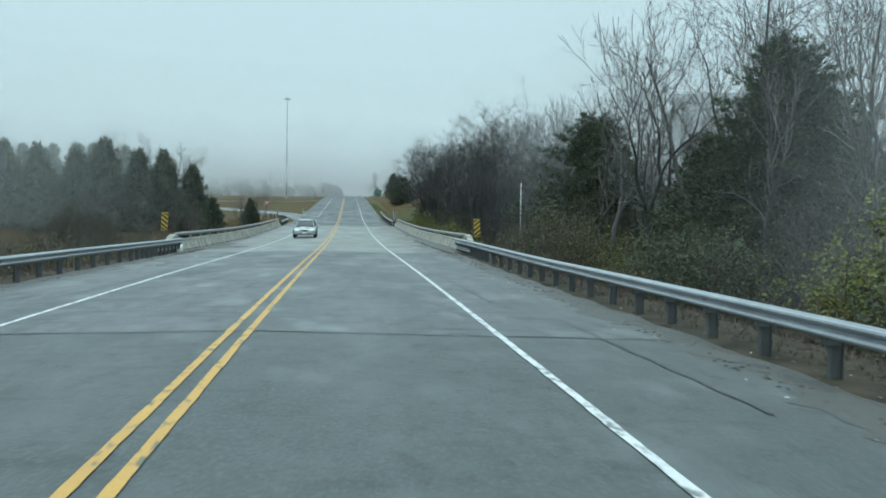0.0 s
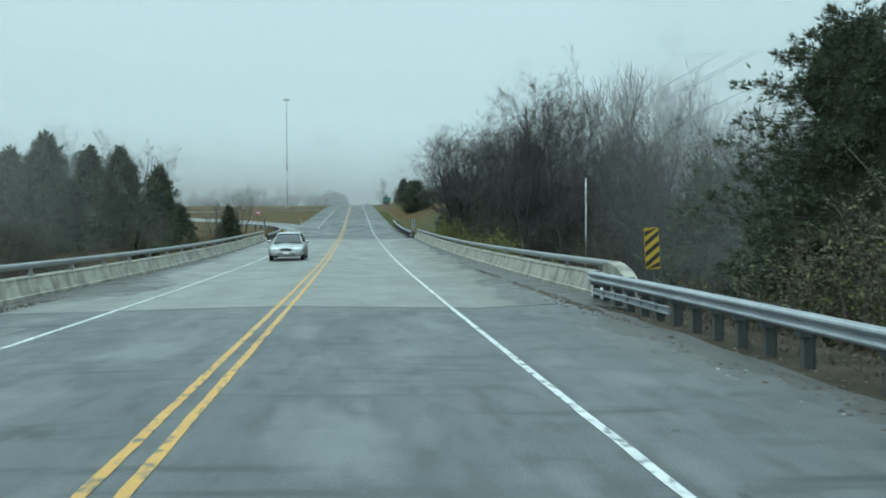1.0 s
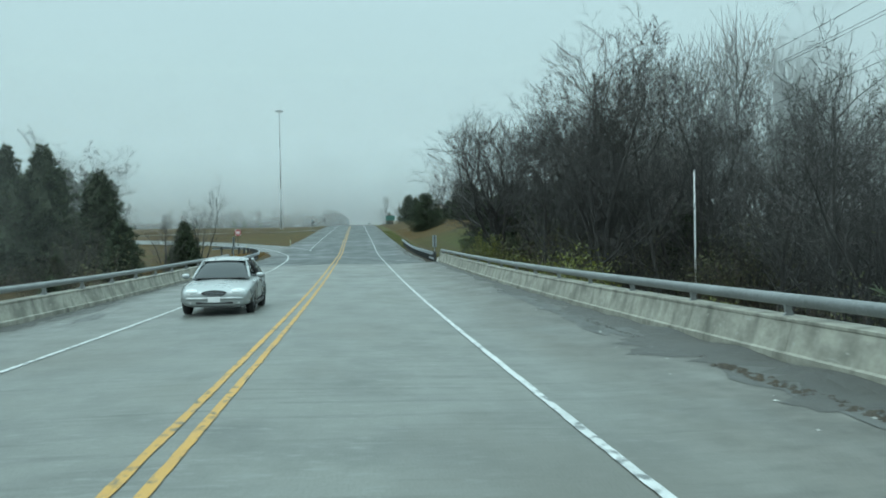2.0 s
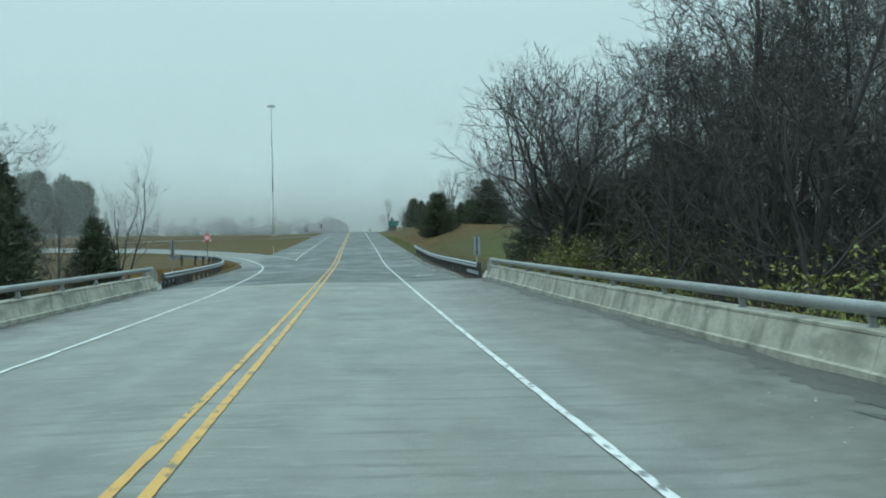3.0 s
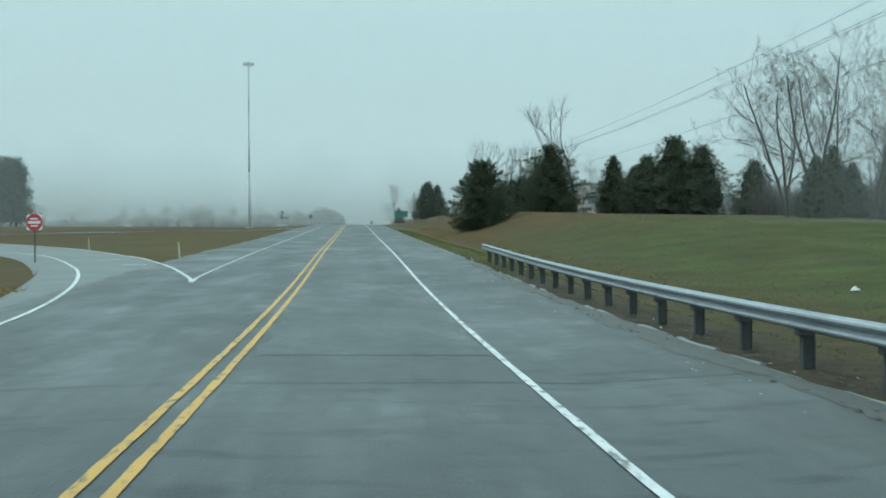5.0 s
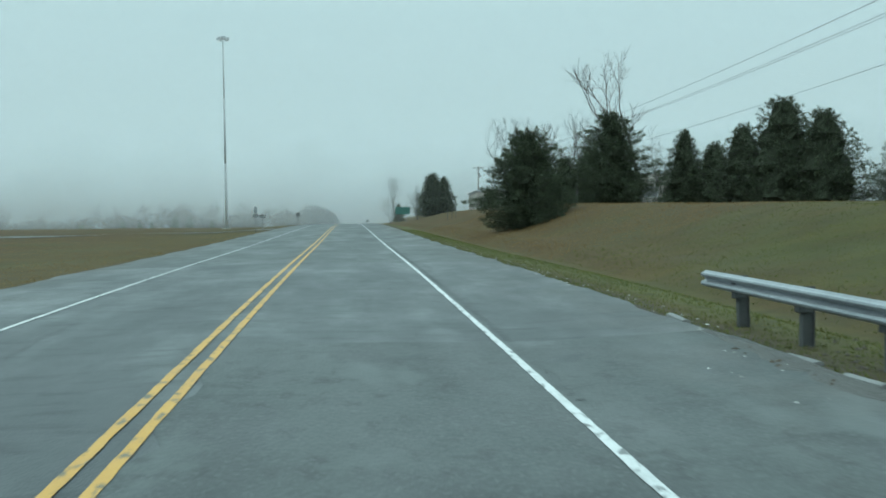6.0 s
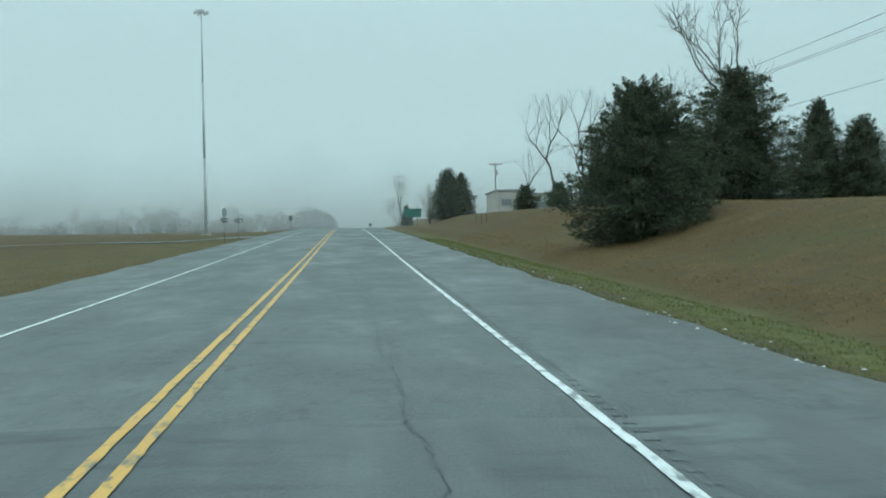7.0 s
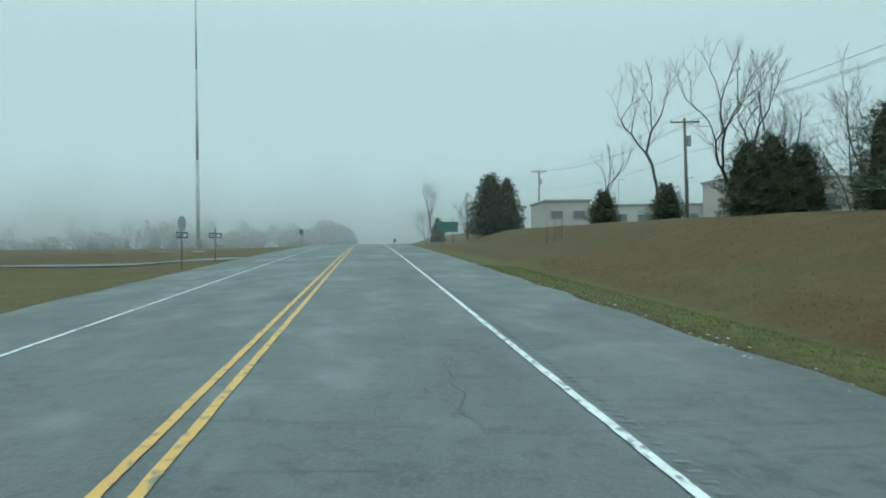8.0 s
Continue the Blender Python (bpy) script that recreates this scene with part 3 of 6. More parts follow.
tagged(mesh_ob("ramp_shoulder", vs, fs, M_GRASS, soft=True), "brown grassy shoulder sloping off the slip road", "verge", kind="structure")


def ribbon(name, pts, width, material, zf, lift, label, cat="road marking"):
    pts = np.asarray(pts, float)
    t = np.gradient(pts, axis=0)
    t /= np.linalg.norm(t, axis=1)[:, None]
    nrm = np.stack([t[:, 1], -t[:, 0]], 1)
    vs, fs = [], []
    for p, n in zip(pts, nrm):
        for s in (-0.5, 0.5):
            q = p + n * width * s
            vs.append((q[0], q[1], zf(q[0], q[1]) + lift))
    for i in range(len(pts) - 1):
        fs.append((2 * i, 2 * i + 1, 2 * i + 3, 2 * i + 2))
    return tagged(mesh_ob(name, vs, fs, material), label, cat, kind="structure")


def pave_z(x, y):
    k = float(smooth(5.4, 8.0, -x))
    return max(deck(x, y) * (1 - k) + ramp_z(x, y) * k, deck(x, y) if x > -6.5 else -99)


def line(x, y0, y1, width, material, label):
    """A painted line with ragged, worn edges."""
    r = random.Random(int(x * 100) + int(y0))
    ys = steps(y0, y1, 0.22)

    def edges(y):
        return x - width / 2 + 0.003 * math.sin(y * 3.1) + r.uniform(0, 0.01), x + width / 2 + 0.003 * math.sin(y * 2.3 + 1) - r.uniform(0, 0.01)

    ob = strip("road_marking", edges, ys, material, 0.011)
    return tagged(ob, label, "road marking", kind="structure")


line(-0.13, -60, 310, 0.106, M_YELLOW, "worn yellow centre line")
line(0.13, -60, 310, 0.106, M_YELLOW, "worn yellow centre line")
for k in range(12):
    line(-0.135, 316 + 12 * k, 320 + 12 * k, 0.112, M_YELLOW, "short yellow centre dash")
line(3.6, -60, 480, 0.106, M_WHITE, "worn white edge line")
line(-3.55, -60, 121, 0.11, M_WHITE, "thin white edge line")
line(-3.5, 170, 318, 0.1, M_WHITE, "thin white edge line")
for k in range(6):
    line(-3.5, 322 + 9 * k, 326 + 9 * k, 0.11, M_WHITE, "short white edge dash")
ribbon("road_marking", along([(-3.55, 121), (-3.75, 130), (-4.1, 142), (-4.75, 153), (-5.5, 160.5), (-7.5, 171), (-10.4, 180.5), (-14.4, 190.5), (-19.5, 197.5), (-27, 204.5), (-38, 211.5), (-60, 218.5)], 120), 0.12, M_WHITE, pave_z, 0.014, "white edge line bending into the slip road")
ribbon("road_marking", along([(-3.5, 170), (-3.25, 166.5), (-3.5, 168.7), (-4.1, 171), (-5.4, 176), (-7.7, 183), (-12.2, 194.4), (-19, 206.6), (-27.5, 218), (-38, 227.4)], 110), 0.13, M_WHITE, pave_z, 0.014, "white line round the gore of the slip road")
for (x, y) in ((-7.4, 178.5), (-9.8, 184.5)):
    ribbon("road_marking", [(x - 0.5, y), (x + 0.5, y)], 0.3, M_WHITE, pave_z, 0.016, "short faded white dash on the slip road")

far_slip = along([(-6.2, 279), (-9, 276.5), (-16, 274), (-26, 272.5), (-45, 272), (-90, 276), (-160, 290)], 60)
ribbon("ramp_road", far_slip, 5.0, M_ASPHALT, lambda x, y: lz(x, y), 0.05, "pale slip road joining across the field", "road")
ribbon("road_marking", far_slip - np.array((0, 2.4)), 0.12, M_WHITE, lambda x, y: lz(x, y), 0.075, "pale edge line of the far slip road")

# joints across the road and long cracks
def cross_joint(y, x0, x1, w, lift=0.009):
    pts = [(x, y + 0.03 * math.sin(x * 1.7 + y)) for x in np.linspace(x0, x1, 40)]
    ribbon("road_joint", pts, w, M_SEAL, deck, lift, "dark sealed joint across the pavement", "road joint")


for y, w in ((55.05, 0.06), (52.5, 0.03), (128.05, 0.05), (131.9, 0.03), (19.45, 0.035), (147.5, 0.03)):
    cross_joint(y, -6.3, 6.3, w)


def crack(x, y0, y1, wander, w, seed):
    r = random.Random(seed)
    pts, cx = [], x
    y, drift_x = y0, 0.0
    while y < y1:
        drift_x = r.gauss(0, wander * 0.45)
        cx += drift_x + (x - cx) * 0.12
        pts.append((cx, y))
        y += r.uniform(0.04, 0.3)
    ribbon("road_crack", pts, w, M_SEAL, deck, 0.0085, "dark ragged crack along the lane", "road crack")


for i, (x, y0, y1) in enumerate(((1.95, 178, 187), (2.0, 192, 203), (1.95, 207, 216), (2.1, 228, 236), (-1.9, 186, 197), (-2.6, 172, 180), (2.3, 240, 246), (2.5, 221, 227), (-2.4, 214, 222))):
    crack(x, y0, y1, 0.09, 0.014, i)


for x, xe, y0, y1 in ((4.3, 3.97, 25.5, 39.5), (-4.15, -3.65, 26.5, 37.5), (-5.1, -4.8, 24.6, 26.6), (5.2, 5.0, 14, 22)):
    pts = [(x + (xe - x) * t + 0.015 * math.sin(t * 37 + x), y0 + (y1 - y0) * t) for t in np.linspace(0, 1, 40)]
    ribbon("road_crack", pts, 0.06, M_SEAL, deck, 0.0095, "long straight open seam along the shoulder", "road crack")


def side_crack(x0, x1, y, seed):
    r = random.Random(seed)
    pts, cy = [], y
    for x in np.arange(x0, x1, 0.2):
        cy += r.uniform(-0.06, 0.06)
        pts.append((x, cy))
    ribbon("road_crack", pts, 0.012, M_SEAL, deck, 0.0085, "fine crack across the lane", "road crack")


for i in range(28):
    y = 174 + i * 3.0 + rng.uniform(-1, 1)
    x0 = rng.choice((-3.3, -2.2, 0.4, 1.2, 2.0))
    side_crack(x0, x0 + rng.uniform(0.8, 2.4), y, 50 + i)

# rumble-groove shade painted as flat dark strips outside the edge line on the climb
vs, fs = [], []
for k in range(420):
    y = 172 + k * 0.3
    b = len(vs)
    for x, yy in ((3.72, y), (3.84, y), (3.84, y + 0.08), (3.72, y + 0.08)):
        vs.append((x, yy, deck(x, yy) + 0.005))
    fs.append((b, b + 1, b + 2, b + 3))
tagged(mesh_ob("rumble_strip", vs, fs, M_PATCH), "flat dark strips painting worn rumble-groove shade beside the white line", "rumble strip", kind="stuff")


# dirt drifts along the bridge kerbs
def drift(side, y0, y1, inner, seed, hump=0.035, outer=6.9):
    r = random.Random(seed)
    ph = [r.uniform(0, 6) for _ in range(4)]

    def inner_x(y):
        e = min(1, (y - y0) / 3, (y1 - y) / 3)
        return outer - 0.05 - max(0.03, e * (outer - 0.05 - inner) * (0.65 + 0.25 * math.sin(y * 0.5 + ph[0]) + 0.14 * math.sin(y * 1.4 + ph[1]) + 0.1 * math.sin(y * 3.7 + ph[2]) + 0.1 * math.sin(y * 9.1 + ph[3]) + r.uniform(-0.12, 0.12)))

    vs, fs = [], []
    ys = steps(y0, y1, 0.3)
    for y in ys:
        xi = inner_x(y)
        for j in range(7):
            x = xi + (outer - xi) * j / 6
            h = 0.004 + hump * (j / 6) ** 1.5 * (0.6 + 0.4 * math.sin(y * 2 + j)) + r.uniform(0, 0.012) * (j > 0)
            vs.append((side * x, y, deck(side * x, y) + h))
    for i in range(len(ys) - 1):
        for j in range(6):
            a = i * 7 + j
            f = (a, a + 1, a + 8, a + 7)
            fs.append(f if side > 0 else f[::-1])
    tagged(mesh_ob("dirt_drift", vs, fs, M_DIRT), "dark wet dirt washed along the kerb", "dirt", kind="structure")


drift(1, 53, 78, 5.5, 1, 0.08, 7.05)
drift(1, 76, 100, 6.3, 2, 0.04, 7.05)
drift(1, 98, 128, 6.6, 3, 0.04, 7.05)
drift(-1, 58, 74, 4.3, 4, 0.06)
drift(-1, 72, 96, 6.2, 5)
drift(-1, 95, 127, 6.5, 6)
drift(1, -4, 54, 5.6, 7, 0.04, 6.5)
drift(1, 130, 176, 5.95, 8, 0.04, 6.42)
drift(-1, -4, 57, 5.9, 9, 0.04, 6.5)

# wet dark stains spreading from the kerbs
def wet_stain(cx, cy, half_x, half_y, seed):
    r = random.Random(seed)
    ph = [r.uniform(0, 6.28) for _ in range(5)]
    vs, fs = [(cx, cy, deck(cx, cy) + 0.0065)], []
    n = 64
    for ring in (0.4, 0.75, 1.0):
        for k in range(n):
            a = 2 * math.pi * k / n
            w = 1 + 0.22 * math.sin(2 * a + ph[0]) + 0.18 * math.sin(5 * a + ph[1]) + 0.12 * math.sin(9 * a + ph[2]) + 0.09 * math.sin(17 * a + ph[3]) + 0.06 * math.sin(29 * a + ph[4])
            x, y = cx + half_x * ring * w * math.cos(a), cy + half_y * ring * w * math.sin(a)
            x = min(max(x, -6.7), 7.0)
            vs.append((x, y, deck(x, y) + 0.0065))
    for k in range(n):
        fs.append((0, 1 + k, 1 + (k + 1) % n))
        for j in (0, 1):
            a, b = 1 + j * n + k, 1 + j * n + (k + 1) % n
            fs.append((a, a + n, b + n, b))
    tagged(mesh_ob("wet_stain", vs, fs, M_WET), "dark wet stain spreading from the kerb", "stain", kind="structure")


for i, (cx, cy, hx, hy) in enumerate(((5.9, 58.5, 0.9, 2.6), (6.2, 63.5, 0.7, 3.4), (6.5, 70, 0.45, 3.6), (6.45, 79, 0.4, 4.0), (6.6, 90, 0.3, 5.0), (6.4, 84, 0.25, 2.5), (-5.3, 63.5, 1.1, 3.6), (-5.9, 69.5, 0.7, 3.0), (-6.3, 77, 0.4, 4.0), (-5.4, 86, 0.25, 1.5), (-6.3, 90, 0.3, 4.0), (5.6, 47, 0.35, 3.0), (-5.4, 40, 0.5, 3.5), (-4.8, 50, 0.5, 2.2), (4.9, 135, 0.5, 1.6))):
    wet_stain(cx, cy, hx, hy, i)

# pale broken lip along the pavement's edge beside the lawn
r_lip = random.Random(31)
y = 134.0
while y < 178:
    run = r_lip.uniform(0.5, 1.6)
    if r_lip.random() < 0.7:
        pts = [(6.5 + 0.03 * math.sin(yy * 4), yy, deck(6.5, yy)) for yy in np.linspace(y, y + run, 5)]
        v, f = sweep(pts, [(-0.06, -0.02), (-0.05, 0.015), (0.0, 0.03), (0.05, 0.02), (0.07, -0.02)])
        tagged(mesh_ob("pavement_lip", v, f, M_LIP), "pale crumbling asphalt lip at the pavement edge", "kerb", kind="structure")
    y += run + r_lip.uniform(0.1, 0.7)

# creek in the valley floor
cv = []
for i, x in enumerate(np.linspace(-60, 60, 40)):
    yc = 93 + 4 * math.sin(x * 0.06)
    zc = lz(x, yc) + 0.35
    cv += [(x, yc - 3, zc), (x, yc + 3, zc)]
tagged(mesh_ob("water", cv, [(2 * i, 2 * i + 1, 2 * i + 3, 2 * i + 2) for i in range(39)], M_WATER), "dark shallow creek below the bridge", "creek", kind="structure")

# ---- bridge parapets, rails ----
PAR_PROFILE = [(0.0, -0.1), (0.0, 0.13), (0.05, 0.15), (0.16, 0.52), (0.15, 0.535), (0.15, 0.57), (0.17, 0.58), (0.5, 0.58), (0.52, 0.56), (0.52, -0.45), (0.1, -0.45)]


def parapet(side, x0):
    root = thing("parapet", Matrix(), "low stained concrete bridge parapet with chipped joints", "parapet", kind="structure")
    y = 56.4
    r = random.Random(side + 5)
    while y < 126.5:
        y2 = min(127.0, y + 3.85)
        dx, dz = r.uniform(-0.004, 0.004), r.uniform(-0.004, 0.004)
        pts = [(side * (x0 + dx), yy, deck(side * x0, yy) + dz) for yy in np.linspace(y + 0.006, y2 - 0.006, 5)]
        prof = PAR_PROFILE if side > 0 else [(-u, v) for u, v in PAR_PROFILE][::-1]
        v, f = sweep(pts, prof)
        mesh_ob("panel", v, f, M_CONC, root)
        y = y2
    for ye, turn in ((55.35, 1), (127.8, -1)):
        # end block, higher than the wall, with a sloped outer shoulder
        bm = prism_bm([(-1.05, -0.6), (1.05, -0.6), (1.05, 0.84), (0.6, 0.85), (0.1, 0.81), (-0.35, 0.73), (-0.75, 0.6), (-1.05, 0.44)] if turn > 0 else [(-0.8, -0.6), (0.8, -0.6), (0.8, 0.5), (0.55, 0.76), (0.15, 0.84), (-0.55, 0.84), (-0.72, 0.78), (-0.8, 0.56), (-0.8, 0.0)], 0.3, axis="x")
        bmesh.ops.bevel(bm, geom=bm.edges[:], offset=0.02, segments=1, affect="EDGES")
        bmesh.ops.translate(bm, vec=(side * (x0 + 0.4), ye, deck(side * x0, ye)), verts=bm.verts)
        part("end_block", bm, M_CONC, root)
        toe = prism_bm([(-0.5, -0.1), (0.5, -0.1), (0.5, 0.34), (-0.5, 0.12)] if turn > 0 else [(-0.5, -0.1), (0.5, -0.1), (0.5, 0.12), (-0.5, 0.34)], 0.26, axis="x")
        bmesh.ops.translate(toe, vec=(side * (x0 + 0.13), ye + (0.6 if turn > 0 else -0.25), deck(side * x0, ye)), verts=toe.verts)
        part("toe_block", toe, M_TOE, root, "pale painted broken concrete toe")


PX = {1: 7.05, -1: 6.75}
parapet(1, PX[1])
parapet(-1, PX[-1])


def bridge_rail(side, x0, top):
    root = thing("bridge_rail", Matrix(), "weathered grey metal rail on short posts above the parapet", "bridge rail")
    prof = [(0.075 * math.cos(a), 0.085 * math.sin(a)) for a in np.linspace(0, 2 * math.pi, 12, endpoint=False)]
    xr = x0 + 0.32
    pts = [(side * xr, y, deck(side * x0, y) + top) for y in steps(56.0, 127.7, 1.9)]
    v, f = sweep(pts, prof)
    mesh_ob("rail", v, f, M_ALU, root, soft=True)
    y = 56.9
    while y < 127:
        z = deck(side * x0, y) + top - 0.86
        post = merged(box_bm(0.22, 0.24, 0.02, (side * (xr + 0.02), y, z + 0.59), 0.004),
                      prism_bm([(-0.1, 0.6), (0.1, 0.6), (0.055, 0.7), (0.05, 0.8), (-0.05, 0.8), (-0.03, 0.68)], 0.06, "y"))
        for vtx in post.verts:
            if vtx.co.z < 1.0 and abs(vtx.co.x) < 0.2:
                vtx.co += Vector((side * xr, y, z))
        part("post", post, M_ALU, root)
        y += 3.85


bridge_rail(1, PX[1], 0.8)
bridge_rail(-1, PX[-1], 0.86)

# ---- guardrails ----
W_BEAM = [(0.0, 0.40), (0.012, 0.40), (-0.03, 0.43), (-0.07, 0.445), (-0.08, 0.475), (-0.065, 0.51), (-0.015, 0.535), (-0.005, 0.555), (-0.015, 0.575), (-0.065, 0.60), (-0.08, 0.635), (-0.07, 0.665), (-0.03, 0.68), (0.0, 0.71)]
W_BEAM = [(u, 0.43 + 0.8 * (v - 0.4)) for u, v in W_BEAM[1:]]
W_BEAM = W_BEAM + [(u + 0.006, v - 0.002) for u, v in W_BEAM[::-1]]


def h_post():
    bm = bmesh.new()
    pts = [(-0.05, -0.075), (0.05, -0.075), (0.05, -0.067), (0.004, -0.067), (0.004, 0.067), (0.05, 0.067), (0.05, 0.075), (-0.05, 0.075), (-0.05, 0.067), (-0.004, 0.067), (-0.004, -0.067), (-0.05, -0.067)]
    lo = [bm.verts.new((u, v, -0.5)) for u, v in pts]
    hi = [bm.verts.new((u, v, 0.68)) for u, v in pts]
    for i in range(12):
        bm.faces.new((lo[i], lo[(i + 1) % 12], hi[(i + 1) % 12], hi[i]))
    bm.faces.new(hi)
    bmesh.ops.recalc_face_normals(bm, faces=bm.faces)
    return bm


_me = bpy.data.meshes.new("post")
_b = h_post()
_b.to_mesh(_me)
_b.free()
_me.materials.append(M_POST)
_bl = bpy.data.meshes.new("block")
_b = box_bm(0.15, 0.19, 0.3, (0, 0, 0.52), 0.01)
_b.to_mesh(_bl)
_b.free()
_bl.materials.append(M_POST)


def guardrail(pts2, face, label, close_at=(), top=0.71, zfun=deck, end_flare=False):
    """A steel guardrail along (x, y) points; face: +1 when the road lies to the path's left."""
    root = thing("guardrail", Matrix(), label, "guardrail", "roadside guardrails")
    p = np.array(pts2)
    path = [(x, y, zfun(x, y)) for x, y in p]
    prof = W_BEAM if face > 0 else [(-u, v) for u, v in W_BEAM][::-1]
    v, f = sweep(path, prof)
    mesh_ob("beam", v, f, M_STEEL, root)
    d = np.concatenate([[0], np.cumsum(np.hypot(*np.diff(p, axis=0).T))])
    spots = list(np.arange(0.6, d[-1], 1.905))
    for a, b in close_at:
        spots = [s for s in spots if not a < s < b] + list(np.arange(a, b, 0.95))
    r = random.Random(len(pts2))
    for s in spots:
        x, y = np.interp(s, d, p[:, 0]), np.interp(s, d, p[:, 1])
        x2, y2 = np.interp(s + 0.2, d, p[:, 0]), np.interp(s + 0.2, d, p[:, 1])
        ang = math.atan2(y2 - y, x2 - x) if s + 0.2 < d[-1] else math.pi / 2
        off = 0.13 * face
        px, py = x + math.sin(ang) * off, y - math.cos(ang) * off
        m = Matrix.Translation((px, py, zfun(px, py) - 0.02)) @ Matrix.Rotation(ang, 4, "Z") @ Matrix.Rotation(radians(r.uniform(-1.5, 1.5)), 4, "X")
        po = new("post", _me)
        po.parent = root
        po.matrix_basis = m
        bo = new("block", _bl)
        bo.parent = root
        bo.matrix_basis = m @ Matrix.Translation((0, 0.062 * (1 if face > 0 else -1), 0)) @ Matrix.Scale(0.7, 4, (0, 1, 0))
    return root


RX = 6.85
guardrail([(RX - 0.05, y) for y in steps(-30, 55.6, 1.9)], 1, "long galvanised steel guardrail with damp dull posts", ((76, 86),))
guardrail([(RX + 0.0 + 0.1 * float(smooth(130, 175, y)), y) for y in steps(128.2, 177.5, 1.9)], 1, "galvanised steel guardrail beside the lawn", ((0.5, 8),))
guardrail([(-RX + 0.15, y) for y in steps(-30, 55.6, 1.9)], -1, "long galvanised steel guardrail beside scrub", ((76, 86),))
lcurve = along([(-6.7, 128.2), (-6.7, 136), (-6.9, 146), (-7.5, 154), (-8.6, 161), (-10.2, 167), (-12.3, 171), (-13.8, 171.6), (-14.2, 170.6)], 40)
guardrail(lcurve, -1, "galvanised steel guardrail curving into the slip road", ((0.5, 8),), zfun=lambda x, y: max(deck(x, y) - 0.05, lz(x, y)))
# lower rubbing rail at the bridge ends
for side, y0, y1 in ((1, 50.0, 55.5), (1, 128.2, 132.5), (-1, 50.0, 55.5), (-1, 128.2, 132.0)):
    root = thing("rub_rail", Matrix(), "low steel rubbing rail at the bridge end", "guardrail", "rubbing rails")
    v, f = sweep([(side * (RX + 0.02), y, deck(side * RX, y)) for y in steps(y0, y1, 1.0)], [(-0.05, 0.16), (-0.03, 0.15), (0.02, 0.15), (0.02, 0.29), (-0.03, 0.29), (-0.05, 0.28), (-0.05, 0.27), (-0.01, 0.25), (-0.01, 0.19), (-0.05, 0.17)])
    mesh_ob("rail", v, f, M_STEEL, root)


# ---- plants ----
class Tubes:
    """Collects tapered tubes into one mesh."""

    def __init__(self):
        self.v, self.f = [], []

    def add(self, pts, radii, sides):
        base = len(self.v)
        for i, p in enumerate(pts):
            d = pts[min(i + 1, len(pts) - 1)] - pts[max(i - 1, 0)]
            d = d / (np.linalg.norm(d) + 1e-9)
            a = np.cross(d, (0.31, 0.87, 0.38))
            a /= np.linalg.norm(a) + 1e-9
            b = np.cross(d, a)
            for k in range(sides):
                t = 2 * math.pi * k / sides
                self.v.append(tuple(p + radii[i] * (a * math.cos(t) + b * math.sin(t))))
        for i in range(len(pts) - 1):
            for k in range(sides):
                a0, a1 = base + i * sides + k, base + i * sides + (k + 1) % sides
                self.f.append((a0, a1, a1 + sides, a0 + sides))


def unit(v):
    return v / (math.sqrt(v[0] * v[0] + v[1] * v[1] + v[2] * v[2]) + 1e-9)


def bare_tree_data(seed, height, radius, kids, spread=0.8, first=0.3, lean=(0, 0), wander=0.16, stems=1, thin=0.009, up=0.1, ratio=0.55):
    r = np.random.RandomState(seed)
    trunk, twigs = Tubes(), Tubes()
    top = len(kids)

    def grow(p, d, length, rad, lev):
        n = (7, 5, 3, 2, 1)[lev]
        pts, rads = [p], [rad]
        for i in range(n):
            d = unit(d + r.normal(0, wander, 3) * (0.5 if lev == 0 else 1.0) + np.array((0, 0, up if lev else 0.06)))
            p = p + d * length / n
            pts.append(p)
            rads.append(max(thin * 0.5, rad * (1 - 0.75 * (i + 1) / n)))
        (trunk if lev <= 1 else twigs).add(pts, rads, (7, 4, 3, 3, 3)[lev])
        if lev >= top:
            return
        count = kids[lev]
        for k in range(count):
            t = (first if lev == 0 else 0.2) + (1 - (first if lev == 0 else 0.2)) * (k + r.rand()) / count
            q = t * n
            i = min(int(q), n - 1)
            at = pts[i] + (pts[i + 1] - pts[i]) * (q - i)
            dd = unit(pts[i + 1] - pts[i])
            side = r.normal(0, 1, 3)
            side = unit(side - dd * side.dot(dd))
            ang = r.uniform(0.55, 1.15) * spread
            nd = unit(dd * math.cos(ang) + side * math.sin(ang))
            ln = length * ratio * r.uniform(0.65, 1.15) * (1.15 - 0.55 * t)
            grow(at, nd, ln, max(thin, rads[i] * r.uniform(0.3, 0.5)), lev + 1)

    for s in range(stems):
        d0 = unit(np.array((lean[0] + (r.normal(0, 0.22) if stems > 1 else 0), lean[1] + (r.normal(0, 0.22) if stems > 1 else 0), 1.0)))
        p0 = np.array((r.normal(0, 0.12) * (stems > 1), r.normal(0, 0.12) * (stems > 1), -0.3))
        grow(p0, d0, height * (1 if s == 0 else r.uniform(0.7, 0.95)), radius, 0)
    return trunk, twigs


